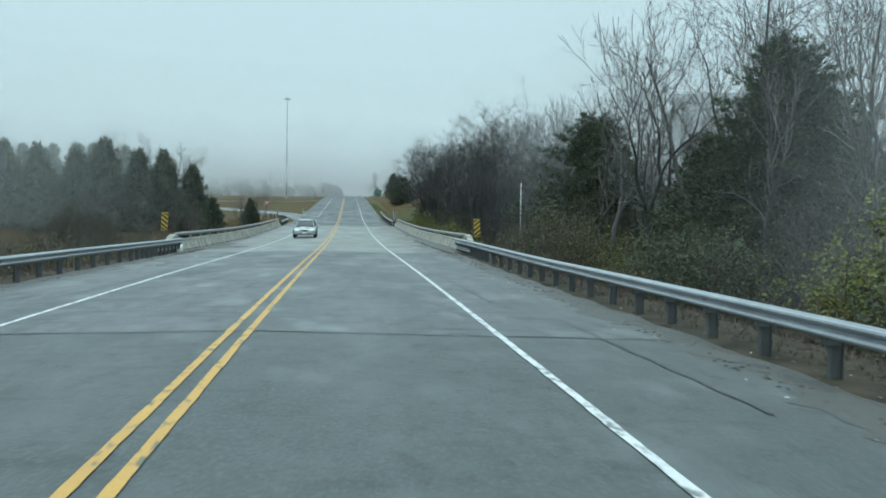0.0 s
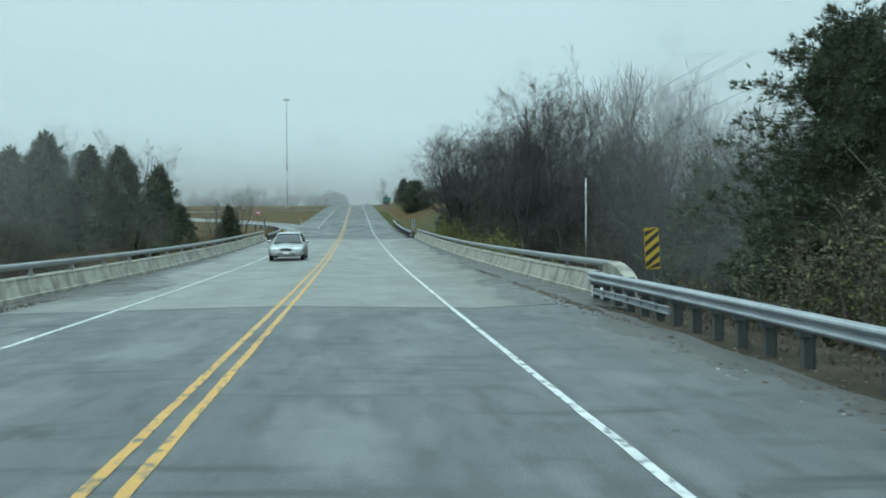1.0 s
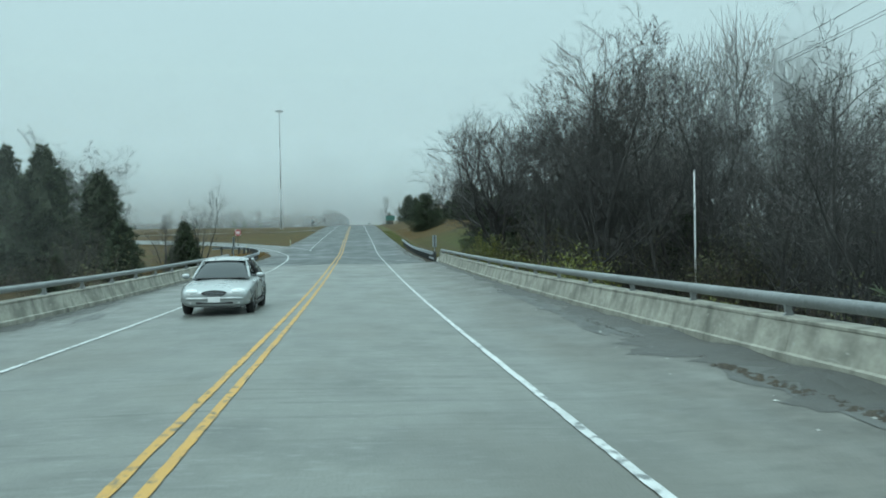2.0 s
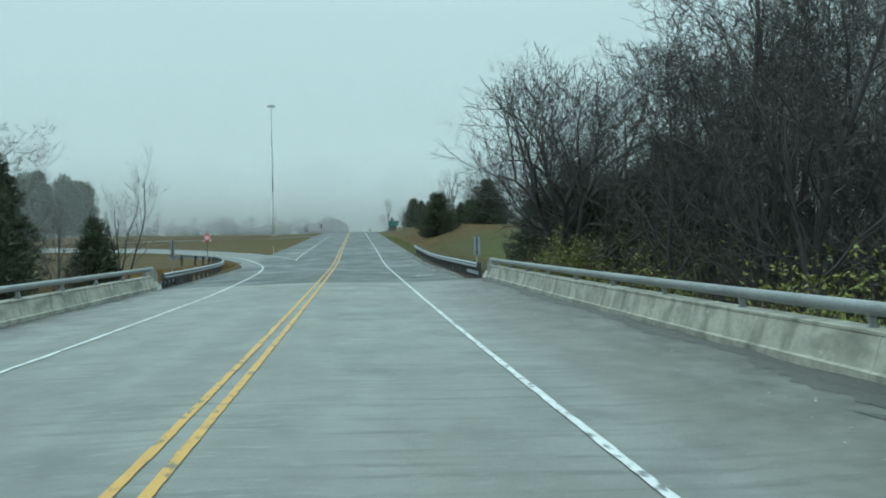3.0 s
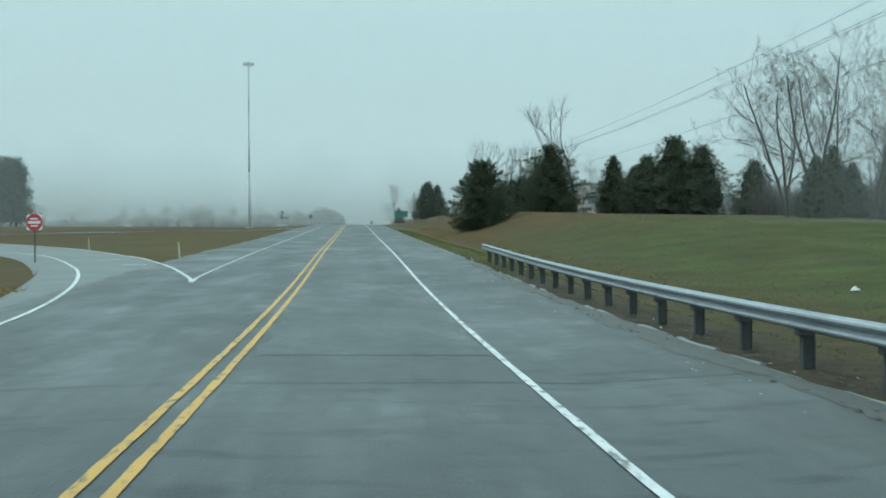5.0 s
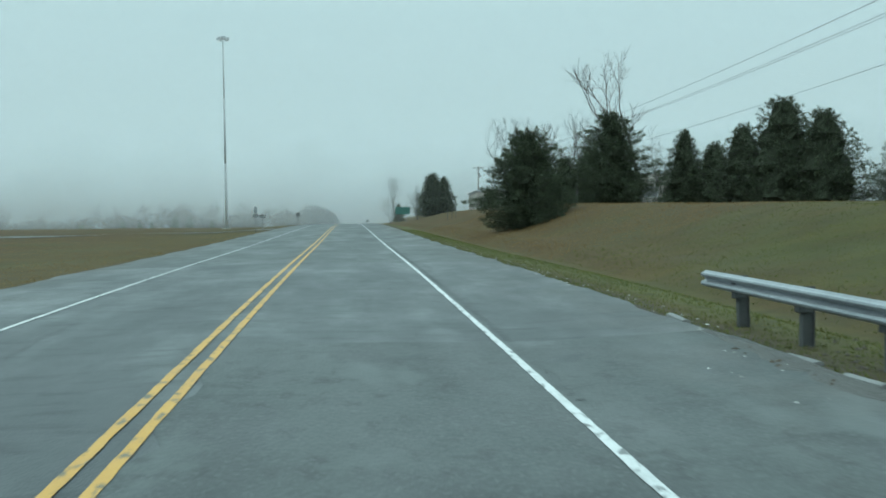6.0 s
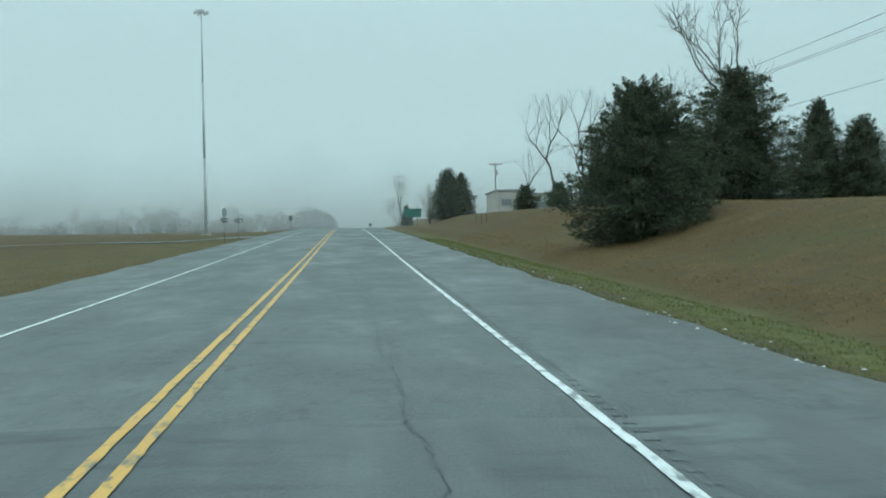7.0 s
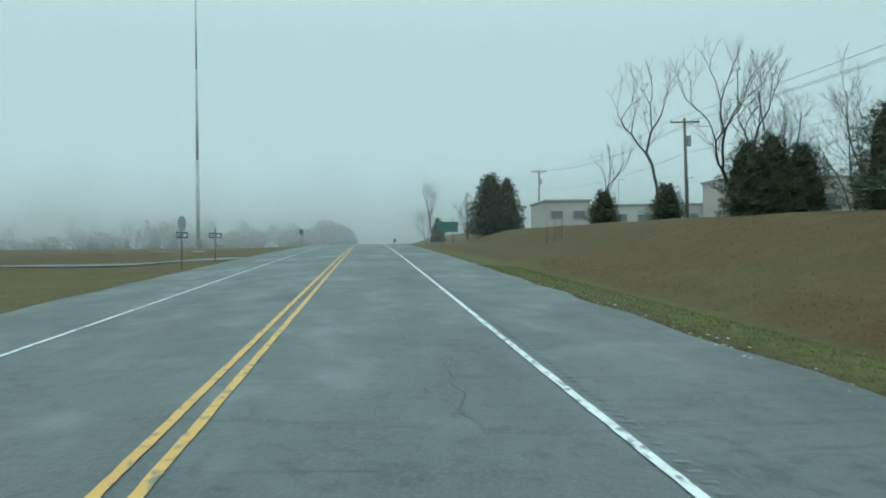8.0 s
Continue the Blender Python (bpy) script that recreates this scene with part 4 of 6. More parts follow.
def forked_tree(seed, label, height, radius, levels=6, angle=0.42, ratio=0.8, first=0.34, up=0.12, lean=(0, 0), stems=1, splay=0.25, thin=0.01, twiggy=2, wander=0.1, wood=None, twig=None):
    """A leafless tree whose stem and limbs split in two again and again."""
    r = np.random.RandomState(seed)
    trunk, twigs = Tubes(), Tubes()
    rest = height * (1 - first) * (1 - ratio) / (1 - ratio ** levels)

    def turned(d, ang):
        side = r.normal(0, 1, 3)
        side = unit(side - d * side.dot(d))
        return unit(d * math.cos(ang) + side * math.sin(ang)), unit(d * math.cos(ang * 0.75) - side * math.sin(ang * 0.75))

    def grow(p, d, length, rad, lev):
        n = 6 if lev == 0 else (4 if lev < 4 else 3)
        end = max(thin * 0.6, rad * 0.8)
        pts, rads = [p], [rad]
        for i in range(n):
            d = unit(d + r.normal(0, wander, 3) + np.array((0, 0, up if lev else 0.03)))
            p = p + d * length / n
            pts.append(p)
            rads.append(rad + (end - rad) * (i + 1) / n)
        (trunk if lev <= 2 else twigs).add(pts, rads, (8, 6, 5, 4, 3, 3, 3, 3)[min(lev, 7)])
        if lev >= levels:
            return
        a, b = turned(d, angle * r.uniform(0.6, 1.35))
        grow(p, a, rest * ratio ** lev * r.uniform(0.75, 1.15), max(thin, end * 0.84), lev + 1)
        grow(p, b, rest * ratio ** lev * r.uniform(0.75, 1.15), max(thin, end * 0.7), lev + 1)
        if lev:
            for _ in range(twiggy):
                i = r.randint(1, n)
                c, _ = turned(d, r.uniform(0.7, 1.2))
                grow(pts[i], c, rest * ratio ** (lev + 1) * r.uniform(0.5, 0.9), max(thin, rads[i] * 0.4), min(levels, lev + 3))

    for k in range(stems):
        t = 2.4 * k + seed
        d0 = unit(np.array((lean[0] + splay * math.cos(t) * (stems > 1), lean[1] + splay * math.sin(t) * (stems > 1), 1.0)))
        p0 = np.array((0.16 * math.cos(t) * (stems > 1), 0.16 * math.sin(t) * (stems > 1), -0.3))
        grow(p0, d0, height * first * (1 if k == 0 else r.uniform(0.8, 1.0)), radius * (1 if k == 0 else r.uniform(0.7, 0.9)), 0)
    root = thing("bare_tree", pose(0, -600, -60), label, "tree")
    mesh_ob("trunk", trunk.v, trunk.f, wood or M_BARK, root, soft=True)
    mesh_ob("crown", twigs.v, twigs.f, twig or wood or M_TWIG, root)
    return root


def bare_tree(seed, label, wood=None, twig=None, **kw):
    trunk, twigs = bare_tree_data(seed, **kw)
    root = thing("bare_tree", pose(0, -600, -60), label, "tree")
    mesh_ob("trunk", trunk.v, trunk.f, wood or M_BARK, root, soft=True)
    mesh_ob("crown", twigs.v, twigs.f, twig or M_TWIG, root)
    return root


def sprays(n, place, size, r, blades=5, up=0.35, flat=0.3, broad=False):
    """n tufts of narrow leaflets; place(r) gives a point and its outward way."""
    spots = [place(r) for _ in range(n)]
    p = np.repeat(np.array([q[0] for q in spots]), blades, 0)
    d = np.repeat(np.array([q[1] for q in spots]), blades, 0) + r.normal(0, 0.65, (n * blades, 3)) + (0, 0, up)
    d /= np.linalg.norm(d, axis=1, keepdims=True) + 1e-9
    ln = size * r.uniform(0.45, 1.5, (n * blades, 1))
    s = np.cross(d, r.normal(0, 1, (n * blades, 3)))
    s /= np.linalg.norm(s, axis=1, keepdims=True) + 1e-9
    s *= 0.5 * ln * flat * r.uniform(0.6, 1.2, (n * blades, 1))
    if broad:
        vs = np.stack([p, p + d * ln * 0.5 + s, p + d * ln, p + d * ln * 0.5 - s], 1)
    else:
        vs = np.stack([p + s, p + d * ln, p - s], 1)
    k = vs.shape[1]
    return vs.reshape(-1, 3).tolist(), np.arange(n * blades * k).reshape(-1, k).tolist()


BOUGHS = 230


def cedar(seed, label, height=6.0, width=2.6, n=2200, size=0.42, pointed=0.75, mat_leaf=None, name="cedar_tree", core=0.52):
    r = np.random.RandomState(seed)
    ph = r.uniform(0, 6.28, 8)

    def girth(u, a):
        f = max(0.0, 1 - u) ** pointed * (0.72 + 0.28 * min(1, u / 0.25))
        lump = 1 + 0.16 * math.sin(3 * a + ph[0] + 5 * u) + 0.12 * math.sin(5 * a + ph[1] - 9 * u) + 0.1 * math.sin(17 * u + ph[2] + 2 * a)
        return width * f * lump + 0.05

    root = thing(name, pose(0, -600, -60), label, "tree")
    tr = Tubes()
    tr.add([np.array((0, 0, -0.3)), np.array((0.03, 0, height * 0.4)), np.array((0, 0.03, height * 0.95))], [0.09 + 0.018 * height, 0.09, 0.015], 7)
    # boughs that rise outwards, each a tapering plume
    boughs = []
    for k in range(BOUGHS):
        u = 0.02 + 0.96 * ((k + r.rand()) / BOUGHS) ** 1.1
        a = k * 2.4 + r.normal(0, 0.3)
        g = girth(u, a) * r.uniform(0.8, 1.08) * (1.12 if r.rand() < 0.1 else 1.0)
        rise = g * r.uniform(-0.05, 0.3) * (0.2 + 1.1 * u) + 0.04 + (0.5 * r.rand() if u > 0.8 else 0)
        z = max(0.1, u * height - rise * 0.55)
        c, s = math.cos(a), math.sin(a)
        bow = [np.array((0, 0, z)), np.array((0.55 * g * c, 0.55 * g * s, z + 0.28 * rise)), np.array((g * c, g * s, z + rise))]
        tr.add(bow, [0.03, 0.022, 0.006], 4)
        boughs.append((bow, g))
    mesh_ob("trunk", tr.v, tr.f, M_BARK, root, soft=True)
    share = np.array([0.25 + g for _, g in boughs])
    share = np.cumsum(share / share.sum())

    def place(r):
        bow, g = boughs[min(BOUGHS - 1, int(np.searchsorted(share, r.rand())))]
        t = 1 - 0.8 * r.rand() ** 1.1
        if t > 0.5:
            p, d = bow[1] + (bow[2] - bow[1]) * (2 * t - 1), bow[2] - bow[1]
        else:
            p, d = bow[0] + (bow[1] - bow[0]) * 2 * t, bow[1] - bow[0]
        fat = (0.12 + 0.3 * g) * (1.08 - t)
        o = r.normal(0, 1, 3) * fat * np.array((0.6, 0.6, 0.42))
        return p + o, unit(unit(d) * 1.1 + unit(o + 1e-6) * 0.5)

    vs, fs = sprays(n, place, size, r, 5, 0.35, 0.2)
    # ragged inner hull keeps daylight out of the middle; its dark colour paints shade
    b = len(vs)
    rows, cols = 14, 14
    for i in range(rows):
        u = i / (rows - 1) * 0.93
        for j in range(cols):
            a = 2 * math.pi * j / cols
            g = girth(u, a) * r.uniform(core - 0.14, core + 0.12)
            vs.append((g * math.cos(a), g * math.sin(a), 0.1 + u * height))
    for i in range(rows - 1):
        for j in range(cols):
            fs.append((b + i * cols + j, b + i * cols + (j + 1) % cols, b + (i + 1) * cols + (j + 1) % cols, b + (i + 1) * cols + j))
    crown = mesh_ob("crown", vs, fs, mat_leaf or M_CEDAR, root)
    crown.data.materials.append(M_INNER_SHADE)
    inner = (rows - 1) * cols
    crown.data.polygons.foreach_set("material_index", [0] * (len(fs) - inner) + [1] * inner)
    return root


def pine(seed, label, height=16.0):
    r = np.random.RandomState(seed)
    root = thing("pine_tree", pose(0, -600, -60), label, "tree")
    tr = Tubes()
    tr.add([np.array((0, 0, -0.3)), np.array((0.2, 0, height * 0.5)), np.array((0, 0.1, height * 0.97))], [0.3, 0.2, 0.05], 8)
    tips = []
    for _ in range(84):
        u = r.uniform(0.08, 0.97)
        a = r.uniform(0, 6.28)
        g = min(1.0, 1.12 - u) * 4.3 * r.uniform(0.45, 1.1)
        z = u * height
        e = np.array((g * math.cos(a), g * math.sin(a), z + 0.25 * g))
        tr.add([np.array((0, 0, z)), e * np.array((0.5, 0.5, 1)) - np.array((0, 0, 0.1 * g)), e], [0.06, 0.045, 0.02], 4)
        tips += [e, e * np.array((0.75, 0.75, 1)) - np.array((0, 0, 0.04 * g)), e * np.array((0.5, 0.5, 1)) - np.array((0, 0, 0.08 * g))]
    mesh_ob("trunk", tr.v, tr.f, M_BARK, root, soft=True)

    def place(r):
        t = tips[r.randint(len(tips))]
        o = r.normal(0, 1, 3) * np.array((0.7, 0.7, 0.55))
        return t + o, unit(o + 0.01)

    vs, fs = sprays(6000, place, 0.7, r, 4, 0.3, 0.2)
    mesh_ob("crown", vs, fs, M_PINE, root)
    return root


def bush(seed, label, height, width, leaves, leaf_mat, stems=26, size=0.16, stem_mat=None, name="bush", flat=0.6, twigs=6):
    r = np.random.RandomState(seed)
    root = thing(name, pose(0, -600, -60), label, "bush")
    tr = Tubes()
    tips = []
    for _ in range(stems):
        a = r.uniform(0, 6.28)
        g = width * math.sqrt(r.rand())
        h = height * r.uniform(0.5, 1.05) * (1 - 0.35 * (g / width) ** 2)
        p0 = np.array((0.45 * g * math.cos(a), 0.45 * g * math.sin(a), -0.15))
        p2 = np.array((g * math.cos(a), g * math.sin(a), h))
        p1 = (p0 + p2) / 2 + r.normal(0, 0.12, 3) * height * 0.5
        tr.add([p0, p1, p2], [0.018, 0.012, 0.005], 3)
        for _ in range(twigs):
            t = r.uniform(0.3, 1)
            q = p1 + (p2 - p1) * (t * 2 - 1) if t > 0.5 else p0 + (p1 - p0) * t * 2
            e = q + unit(r.normal(0, 1, 3) + np.array((0, 0, 0.5))) * height * r.uniform(0.12, 0.35)
            tr.add([q, e], [0.008, 0.004], 3)
            tips += [e, (q + e) / 2]
        tips.append(p2)
    mesh_ob("branchwork", tr.v, tr.f, stem_mat or M_BRUSH, root)
    if leaves:
        def place(r):
            return tips[r.randint(len(tips))] + r.normal(0, 0.12, 3) * (0.5 + height * 0.15), unit(r.normal(0, 1, 3))

        vs, fs = sprays(leaves, place, size, r, 3, 0.1, flat, True)
        mesh_ob("foliage", vs, fs, leaf_mat, root)
    return root


def plant(proto, x, y, s=1.0, turn=None, dz=-0.05, tip=0.0, label=""):
    turn = rng.uniform(0, 360) if turn is None else turn
    if 62 < y < 112 and 8 < x < 19.5 and proto.name.split(".")[0] != "bush":
        x += 9 - 0.35 * (x - 8)
    ob = copy_thing(proto, pose(x, y, lz(x, y) + dz, tip, 0, turn))
    ob.scale = (s, s, s * rng.uniform(0.93, 1.07))
    if label:
        ob["label"] = label
    return ob


PROTO = []


def proto(ob):
    PROTO.append(ob)
    return ob


KA = (11, 7, 5, 3)
T_BARE = [proto(bare_tree(s, "leafless grey-brown hardwood tree with fine twigs", height=h, radius=rd, kids=KA, spread=sp, first=fi, wander=0.19, ratio=0.56))
          for s, h, rd, sp, fi in ((11, 11, 0.16, 1.0, 0.22), (12, 13, 0.19, 0.85, 0.3), (13, 9.5, 0.14, 1.1, 0.2), (14, 14, 0.2, 0.75, 0.3))]
T_FORK = [proto(forked_tree(s, "leafless grey-brown tree forking into many upright limbs", h, 0.13, 6, 0.36, 0.82, 0.3, 0.1, thin=0.009, twiggy=2, wander=0.13, twig=M_TWIG)) for s, h in ((17, 12.0), (19, 10.5))]
T_STEM = [proto(bare_tree(s, "several-stemmed leafless tree with tangled twigs", height=h, radius=0.09, kids=(7, 6, 5), spread=0.75, first=0.25, stems=4, wander=0.18)) for s, h in ((21, 8), (22, 9.5))]
T_LIGHT = [proto(bare_tree(s, "leafless grey hardwood tree deep in the wood", height=h, radius=0.16, kids=(10, 6, 4), spread=0.85, first=0.25, wander=0.19, ratio=0.55, thin=0.016)) for s, h in ((25, 12), (26, 14))]
T_TALL = [proto(forked_tree(s, "tall fan-crowned leafless tree in the mist", 19, 0.2, 6, 0.3, 0.84, 0.26, 0.1, stems=2, splay=0.12, thin=0.014, twiggy=3, wood=M_HAZEWOOD, twig=M_HAZEWOOD)) for s in (31, 33)]
T_CEDAR = [proto(cedar(s, "dense dark-green cedar with a ragged outline", h, w, 1900, 0.31, pt)) for s, h, w, pt in ((41, 6.5, 2.8, 0.62), (42, 7.6, 3.1, 0.7), (43, 4.0, 1.5, 0.75), (44, 7.0, 3.7, 0.48))]
T_HIGHCED = [proto(cedar(s, "tall dark-green cedar with a pointed ragged crown", h, w, 9000, 0.36, pt, core=0.72)) for s, h, w, pt in ((443, 12.0, 4.3, 0.7), (444, 12.4, 4.6, 0.66))]
T_SOFT = [proto(cedar(s, "small dense dark-green cedar on the rise", h, w, 9500, 0.17, pt)) for s, h, w, pt in ((47, 7.0, 3.8, 0.6), (48, 7.2, 3.0, 0.75))]
T_PINE = [proto(pine(s, "tall grey-green pine standing in mist", 16)) for s in (51, 52)]
T_DARK = [proto(bare_tree(s, "dense dark leafless tree at the wood's edge", height=h, radius=0.17, kids=(13, 7, 5, 3), spread=1.0, first=0.18, wander=0.19, ratio=0.58, thin=0.012, wood=M_DARKBARK, twig=M_DARKBARK)) for s, h in ((35, 10), (36, 12.5))]
B_BROWN = [proto(bush(s, "tangled brown leafless brush", h, w, 220, M_OLIVE, 34, 0.08)) for s, h, w in ((61, 1.6, 1.5), (62, 2.3, 1.8), (63, 1.2, 1.6))]
B_OLIVE = [proto(bush(s, "olive-green half-bare tangled undergrowth bush", h, w, 1000, M_OLIVE, 32, 0.075)) for s, h, w in ((71, 2.4, 1.9), (72, 3.2, 2.2))]
B_YELLOW = [proto(bush(s, "leafy shrub with yellow-green leaves", h, w, 2600, M_LEAFY, 34, 0.075)) for s, h, w in ((81, 2.4, 1.5), (82, 1.8, 1.3))]
B_DARK = [proto(bush(s, "dark green dense evergreen undergrowth", h, w, 1500, M_CEDAR, 34, 0.095)) for s, h, w in ((91, 3.0, 2.2),)]

B_THICK = [proto(bush(s, "dense grey-brown leafless thicket of twigs", h, w, 240, M_OLIVE, 52, 0.085, M_SCRUB, "thicket", twigs=8)) for s, h, w in ((95, 4.2, 2.6), (96, 5.2, 2.8))]

# right bank before and beside the bridge
T_BROAD = [proto(cedar(s, "broad dark evergreen with dense drooping sprays", h, w, 20000, 0.17, pt, core=0.4)) for s, h, w, pt in ((441, 9.0, 4.7, 0.52), (442, 8.8, 4.0, 0.55))]
for x, y, k, s in ((14.6, 58.5, 0, 1.0), (15.6, 37, 1, 1.05), (17.8, 41, 0, 0.95), (18.5, 52, 1, 0.85), (22, 47, 0, 0.9)):
    plant(T_BROAD[k], x, y, s)
for i in range(15):
    x, y = 14.5 + 22 * rng.random() ** 1.2, 20 + 44 * rng.random()
    plant(rng.choice(T_LIGHT + T_STEM if x > 18 else T_BARE), x, y, rng.uniform(0.7, 1.05))
for x, y, k, s in ((14.6, 27.5, 2, 0.95), (14.0, 35, 3, 0.85), (12.6, 42, 2, 1.0), (13.0, 48, 0, 0.95), (15.2, 31, 3, 0.9), (15.5, 52, 1, 0.9), (13.8, 54, 2, 0.9)):
    plant(T_FORK[k % 2], x, y, s)
for x, y, k, s in ((17, 25, 0, 1.1), (18.5, 30, 1, 1.15), (19.5, 37, 0, 1.1), (17.5, 46, 0, 1.0), (21, 33, 0, 1.2), (16.2, 40, 1, 1.0), (22, 44, 0, 1.1), (20, 27, 1, 1.1)):
    plant(T_FORK[k], x, y, s)
for i in range(20):
    plant(rng.choice(B_THICK), rng.uniform(13.5, 27), rng.uniform(14, 62), rng.uniform(0.8, 1.25))
for i in range(30):
    x, y = rng.uniform(9.2, 13), rng.uniform(2, 58)
    plant(rng.choice(B_BROWN + B_OLIVE + B_OLIVE + B_DARK), x, y, rng.uniform(0.6, 1.0))
for x, y, s in ((13.2, 26.4, 1.3), (14.0, 28.6, 1.35), (13.0, 24.2, 1.2), (12.6, 50.5, 0.9), (13.2, 52.5, 1.0), (12.0, 44, 0.7), (13.0, 48, 0.9)):
    plant(B_YELLOW[0], x, y, s)

# wood along the right of the valley
for i in range(44):
    y = rng.uniform(66, 140)
    x = 16 + (rng.random() ** 1.2) * 34 + max(0, (118 - y)) * 0.2
    plant(rng.choice(T_LIGHT + T_LIGHT + T_STEM if x > 24 else T_BARE), x, y, rng.uniform(0.8, 1.1) * (1.0 if y > 116 else 0.78))
for i in range(22):
    x, y = rng.uniform(15, 26), rng.uniform(84, 124)
    plant(rng.choice(T_DARK), x, y, rng.uniform(0.75, 1.05) * (1.0 if y > 112 else 0.85))
for x, y, k, s in ((19, 82, 1, 1.25), (23, 90, 0, 1.4), (26, 97, 1, 1.3), (20.5, 87, 1, 1.15), (29, 104, 0, 1.4), (24.5, 84, 1, 1.3), (31, 92, 1, 1.4)):
    plant(T_CEDAR[k], x, y, s)
for x, y, s in ((23, 126, 0.9), (26, 128, 1.02), (28.5, 125.5, 1.05), (31, 129, 1.02), (25, 132, 0.95), (33.5, 127, 0.88), (44, 120, 1.0), (48, 112, 1.0)):
    plant(rng.choice(T_TALL), x, y, s)
for x, y in ((27, 128), (22, 120), (30, 112), (18, 137), (24, 141), (34, 104), (40, 96)):
    plant(rng.choice(T_CEDAR[:2]), x, y, rng.uniform(0.8, 1.1))
for i in range(30):
    plant(rng.choice(B_THICK), rng.uniform(23, 40), rng.uniform(66, 120), rng.uniform(1.0, 1.6))
for i in range(26):
    plant(rng.choice(B_THICK), rng.uniform(14, 34), rng.uniform(119, 142), rng.uniform(0.9, 1.4))
for i in range(44):
    y = rng.uniform(62, 140)
    x = rng.uniform(10.5, 26)
    plant(rng.choice(B_BROWN + B_OLIVE), x, y, rng.uniform(0.7, 1.0) if x < 20 and y < 118 else rng.uniform(1.0, 1.5))
for x, y, s in ((9.9, 123.5, 1.2), (9.8, 120, 1.1), (9.9, 127.4, 1.05), (10.8, 129.4, 1.15), (10.2, 125.0, 1.05), (10.2, 115.5, 1.2), (10.6, 113.2, 1.15), (11.0, 101, 1.2), (12.2, 97, 1.2), (11.2, 103.5, 1.5), (11.8, 106, 1.5), (12.4, 109, 1.4), (11.5, 93, 1.2), (12.5, 89, 1.2)):
    plant(B_YELLOW[rng.randint(0, 1)], x, y, s)

for i in range(18):
    y = rng.uniform(66, 124)
    plant(rng.choice(B_THICK), rng.uniform(12.5, 19), y, rng.uniform(1.0, 1.45))

# the big wide-crowned tree beside the bridge end, and its neighbours
big = forked_tree(304, "large leafless tree leaning over the bridge end", 13.5, 0.34, 7, 0.52, 0.84, 0.2, 0.06, (-0.16, 0), 4, 0.3, 0.013, 2, 0.13, M_DARKBARK, M_DARKBARK)
big.matrix_basis = pose(12.7, 134.5, lz(12.7, 134.5))
for x, y, k, s in ((14.0, 133.5, 1, 0.85), (13.4, 122, 0, 0.9), (16.5, 126, 0, 1.05), (15.5, 117, 1, 0.9), (19, 131, 1, 0.9), (15, 113, 0, 0.9), (20, 122, 1, 0.9)):
    plant(T_DARK[k], x, y, s)
for x, y, s in ((17, 138, 1.0), (20, 140, 1.2), (14.5, 136, 0.8), (17.5, 131, 1.2)):
    plant(T_CEDAR[0], x, y, s)
for i in range(16):
    plant(rng.choice(B_BROWN), rng.uniform(9.5, 15), rng.uniform(128, 141), rng.uniform(0.6, 0.9))

over = bare_tree(303, "leafless tree with long level limbs over the verge", height=9, radius=0.2, kids=(15, 9, 6, 3), spread=1.3, first=0.3, lean=(-0.12, 0), wander=0.11, ratio=0.75, up=0.03, wood=M_DARKBARK, twig=M_DARKBARK)
over.matrix_basis = pose(13.4, 143.0, lz(13.4, 143), 0, 0, 200)
for i in range(16):
    plant(B_DARK[0], 12.2 + 4 * rng.random(), rng.uniform(133, 146), rng.uniform(0.75, 1.1))
for x, y, s in ((13.8, 146.8, 0.72), (13.0, 143.6, 0.7), (12.8, 140.5, 0.75), (15.0, 144, 0.85), (15.2, 148.5, 0.7), (14.6, 137.5, 0.8)):
    plant(T_SOFT[0], x, y, s)
plant(T_BARE[0], 17.5, 150.5, 0.9)
for x, y, s in ((14.2, 141, 0.75), (16.8, 143.5, 0.9), (19.5, 146, 0.8)):
    plant(T_CEDAR[3], x, y, s)
for i in range(14):
    plant(rng.choice(B_THICK + B_DARK), rng.uniform(13.5, 22), rng.uniform(137, 148), rng.uniform(0.6, 0.95))

for i in range(22):
    x, y = rng.uniform(24, 52), rng.uniform(60, 150)
    plant(rng.choice(T_LIGHT), x, y, rng.uniform(0.9, 1.15) if y > 120 else rng.uniform(0.55, 0.75))
for x, y, k, s in ((16.5, 121, 1, 1.0), (18, 128, 0, 1.05), (17.5, 116, 0, 0.95), (16, 138, 0, 0.9)):
    plant(T_DARK[k], x, y, s)

# hedgerow behind the lawn
for x, y, k, s in ((33.2, 233, 0, 1.15), (35.3, 231, 0, 1.0), (31.2, 235.5, 0, 0.85), (38.5, 226, 0, 0.75), (42, 216, 0, 0.7), (31, 248, 1, 1.0), (33.3, 247, 0, 0.8)):
    plant(T_SOFT[k], x, y, s)
for x, y, k, s in ((27, 193, 0, 0.8), (29.5, 196, 1, 0.8), (32, 198, 1, 0.88), (31, 202, 0, 0.85), (34.5, 205, 1, 0.9), (36, 200, 0, 1.0)):
    plant(T_BARE[k], x, y, s * 0.95)
for x, y, s in ((28.2, 192, 0.5), (31.2, 196, 0.6), (34, 199, 0.55)):
    plant(T_SOFT[1], x, y, s)
for i in range(22):
    y = rng.uniform(150, 222)
    x = 27 + (y - 150) * 0.2 + rng.uniform(-1, 10)
    plant(rng.choice(T_BARE + T_STEM), x, y, rng.uniform(0.55, 0.85))
for i in range(34):
    y = rng.uniform(192, 234)
    plant(rng.choice(B_THICK), 36 + (y - 200) * 0.06 + rng.uniform(0, 8), y, rng.uniform(0.55, 0.85))
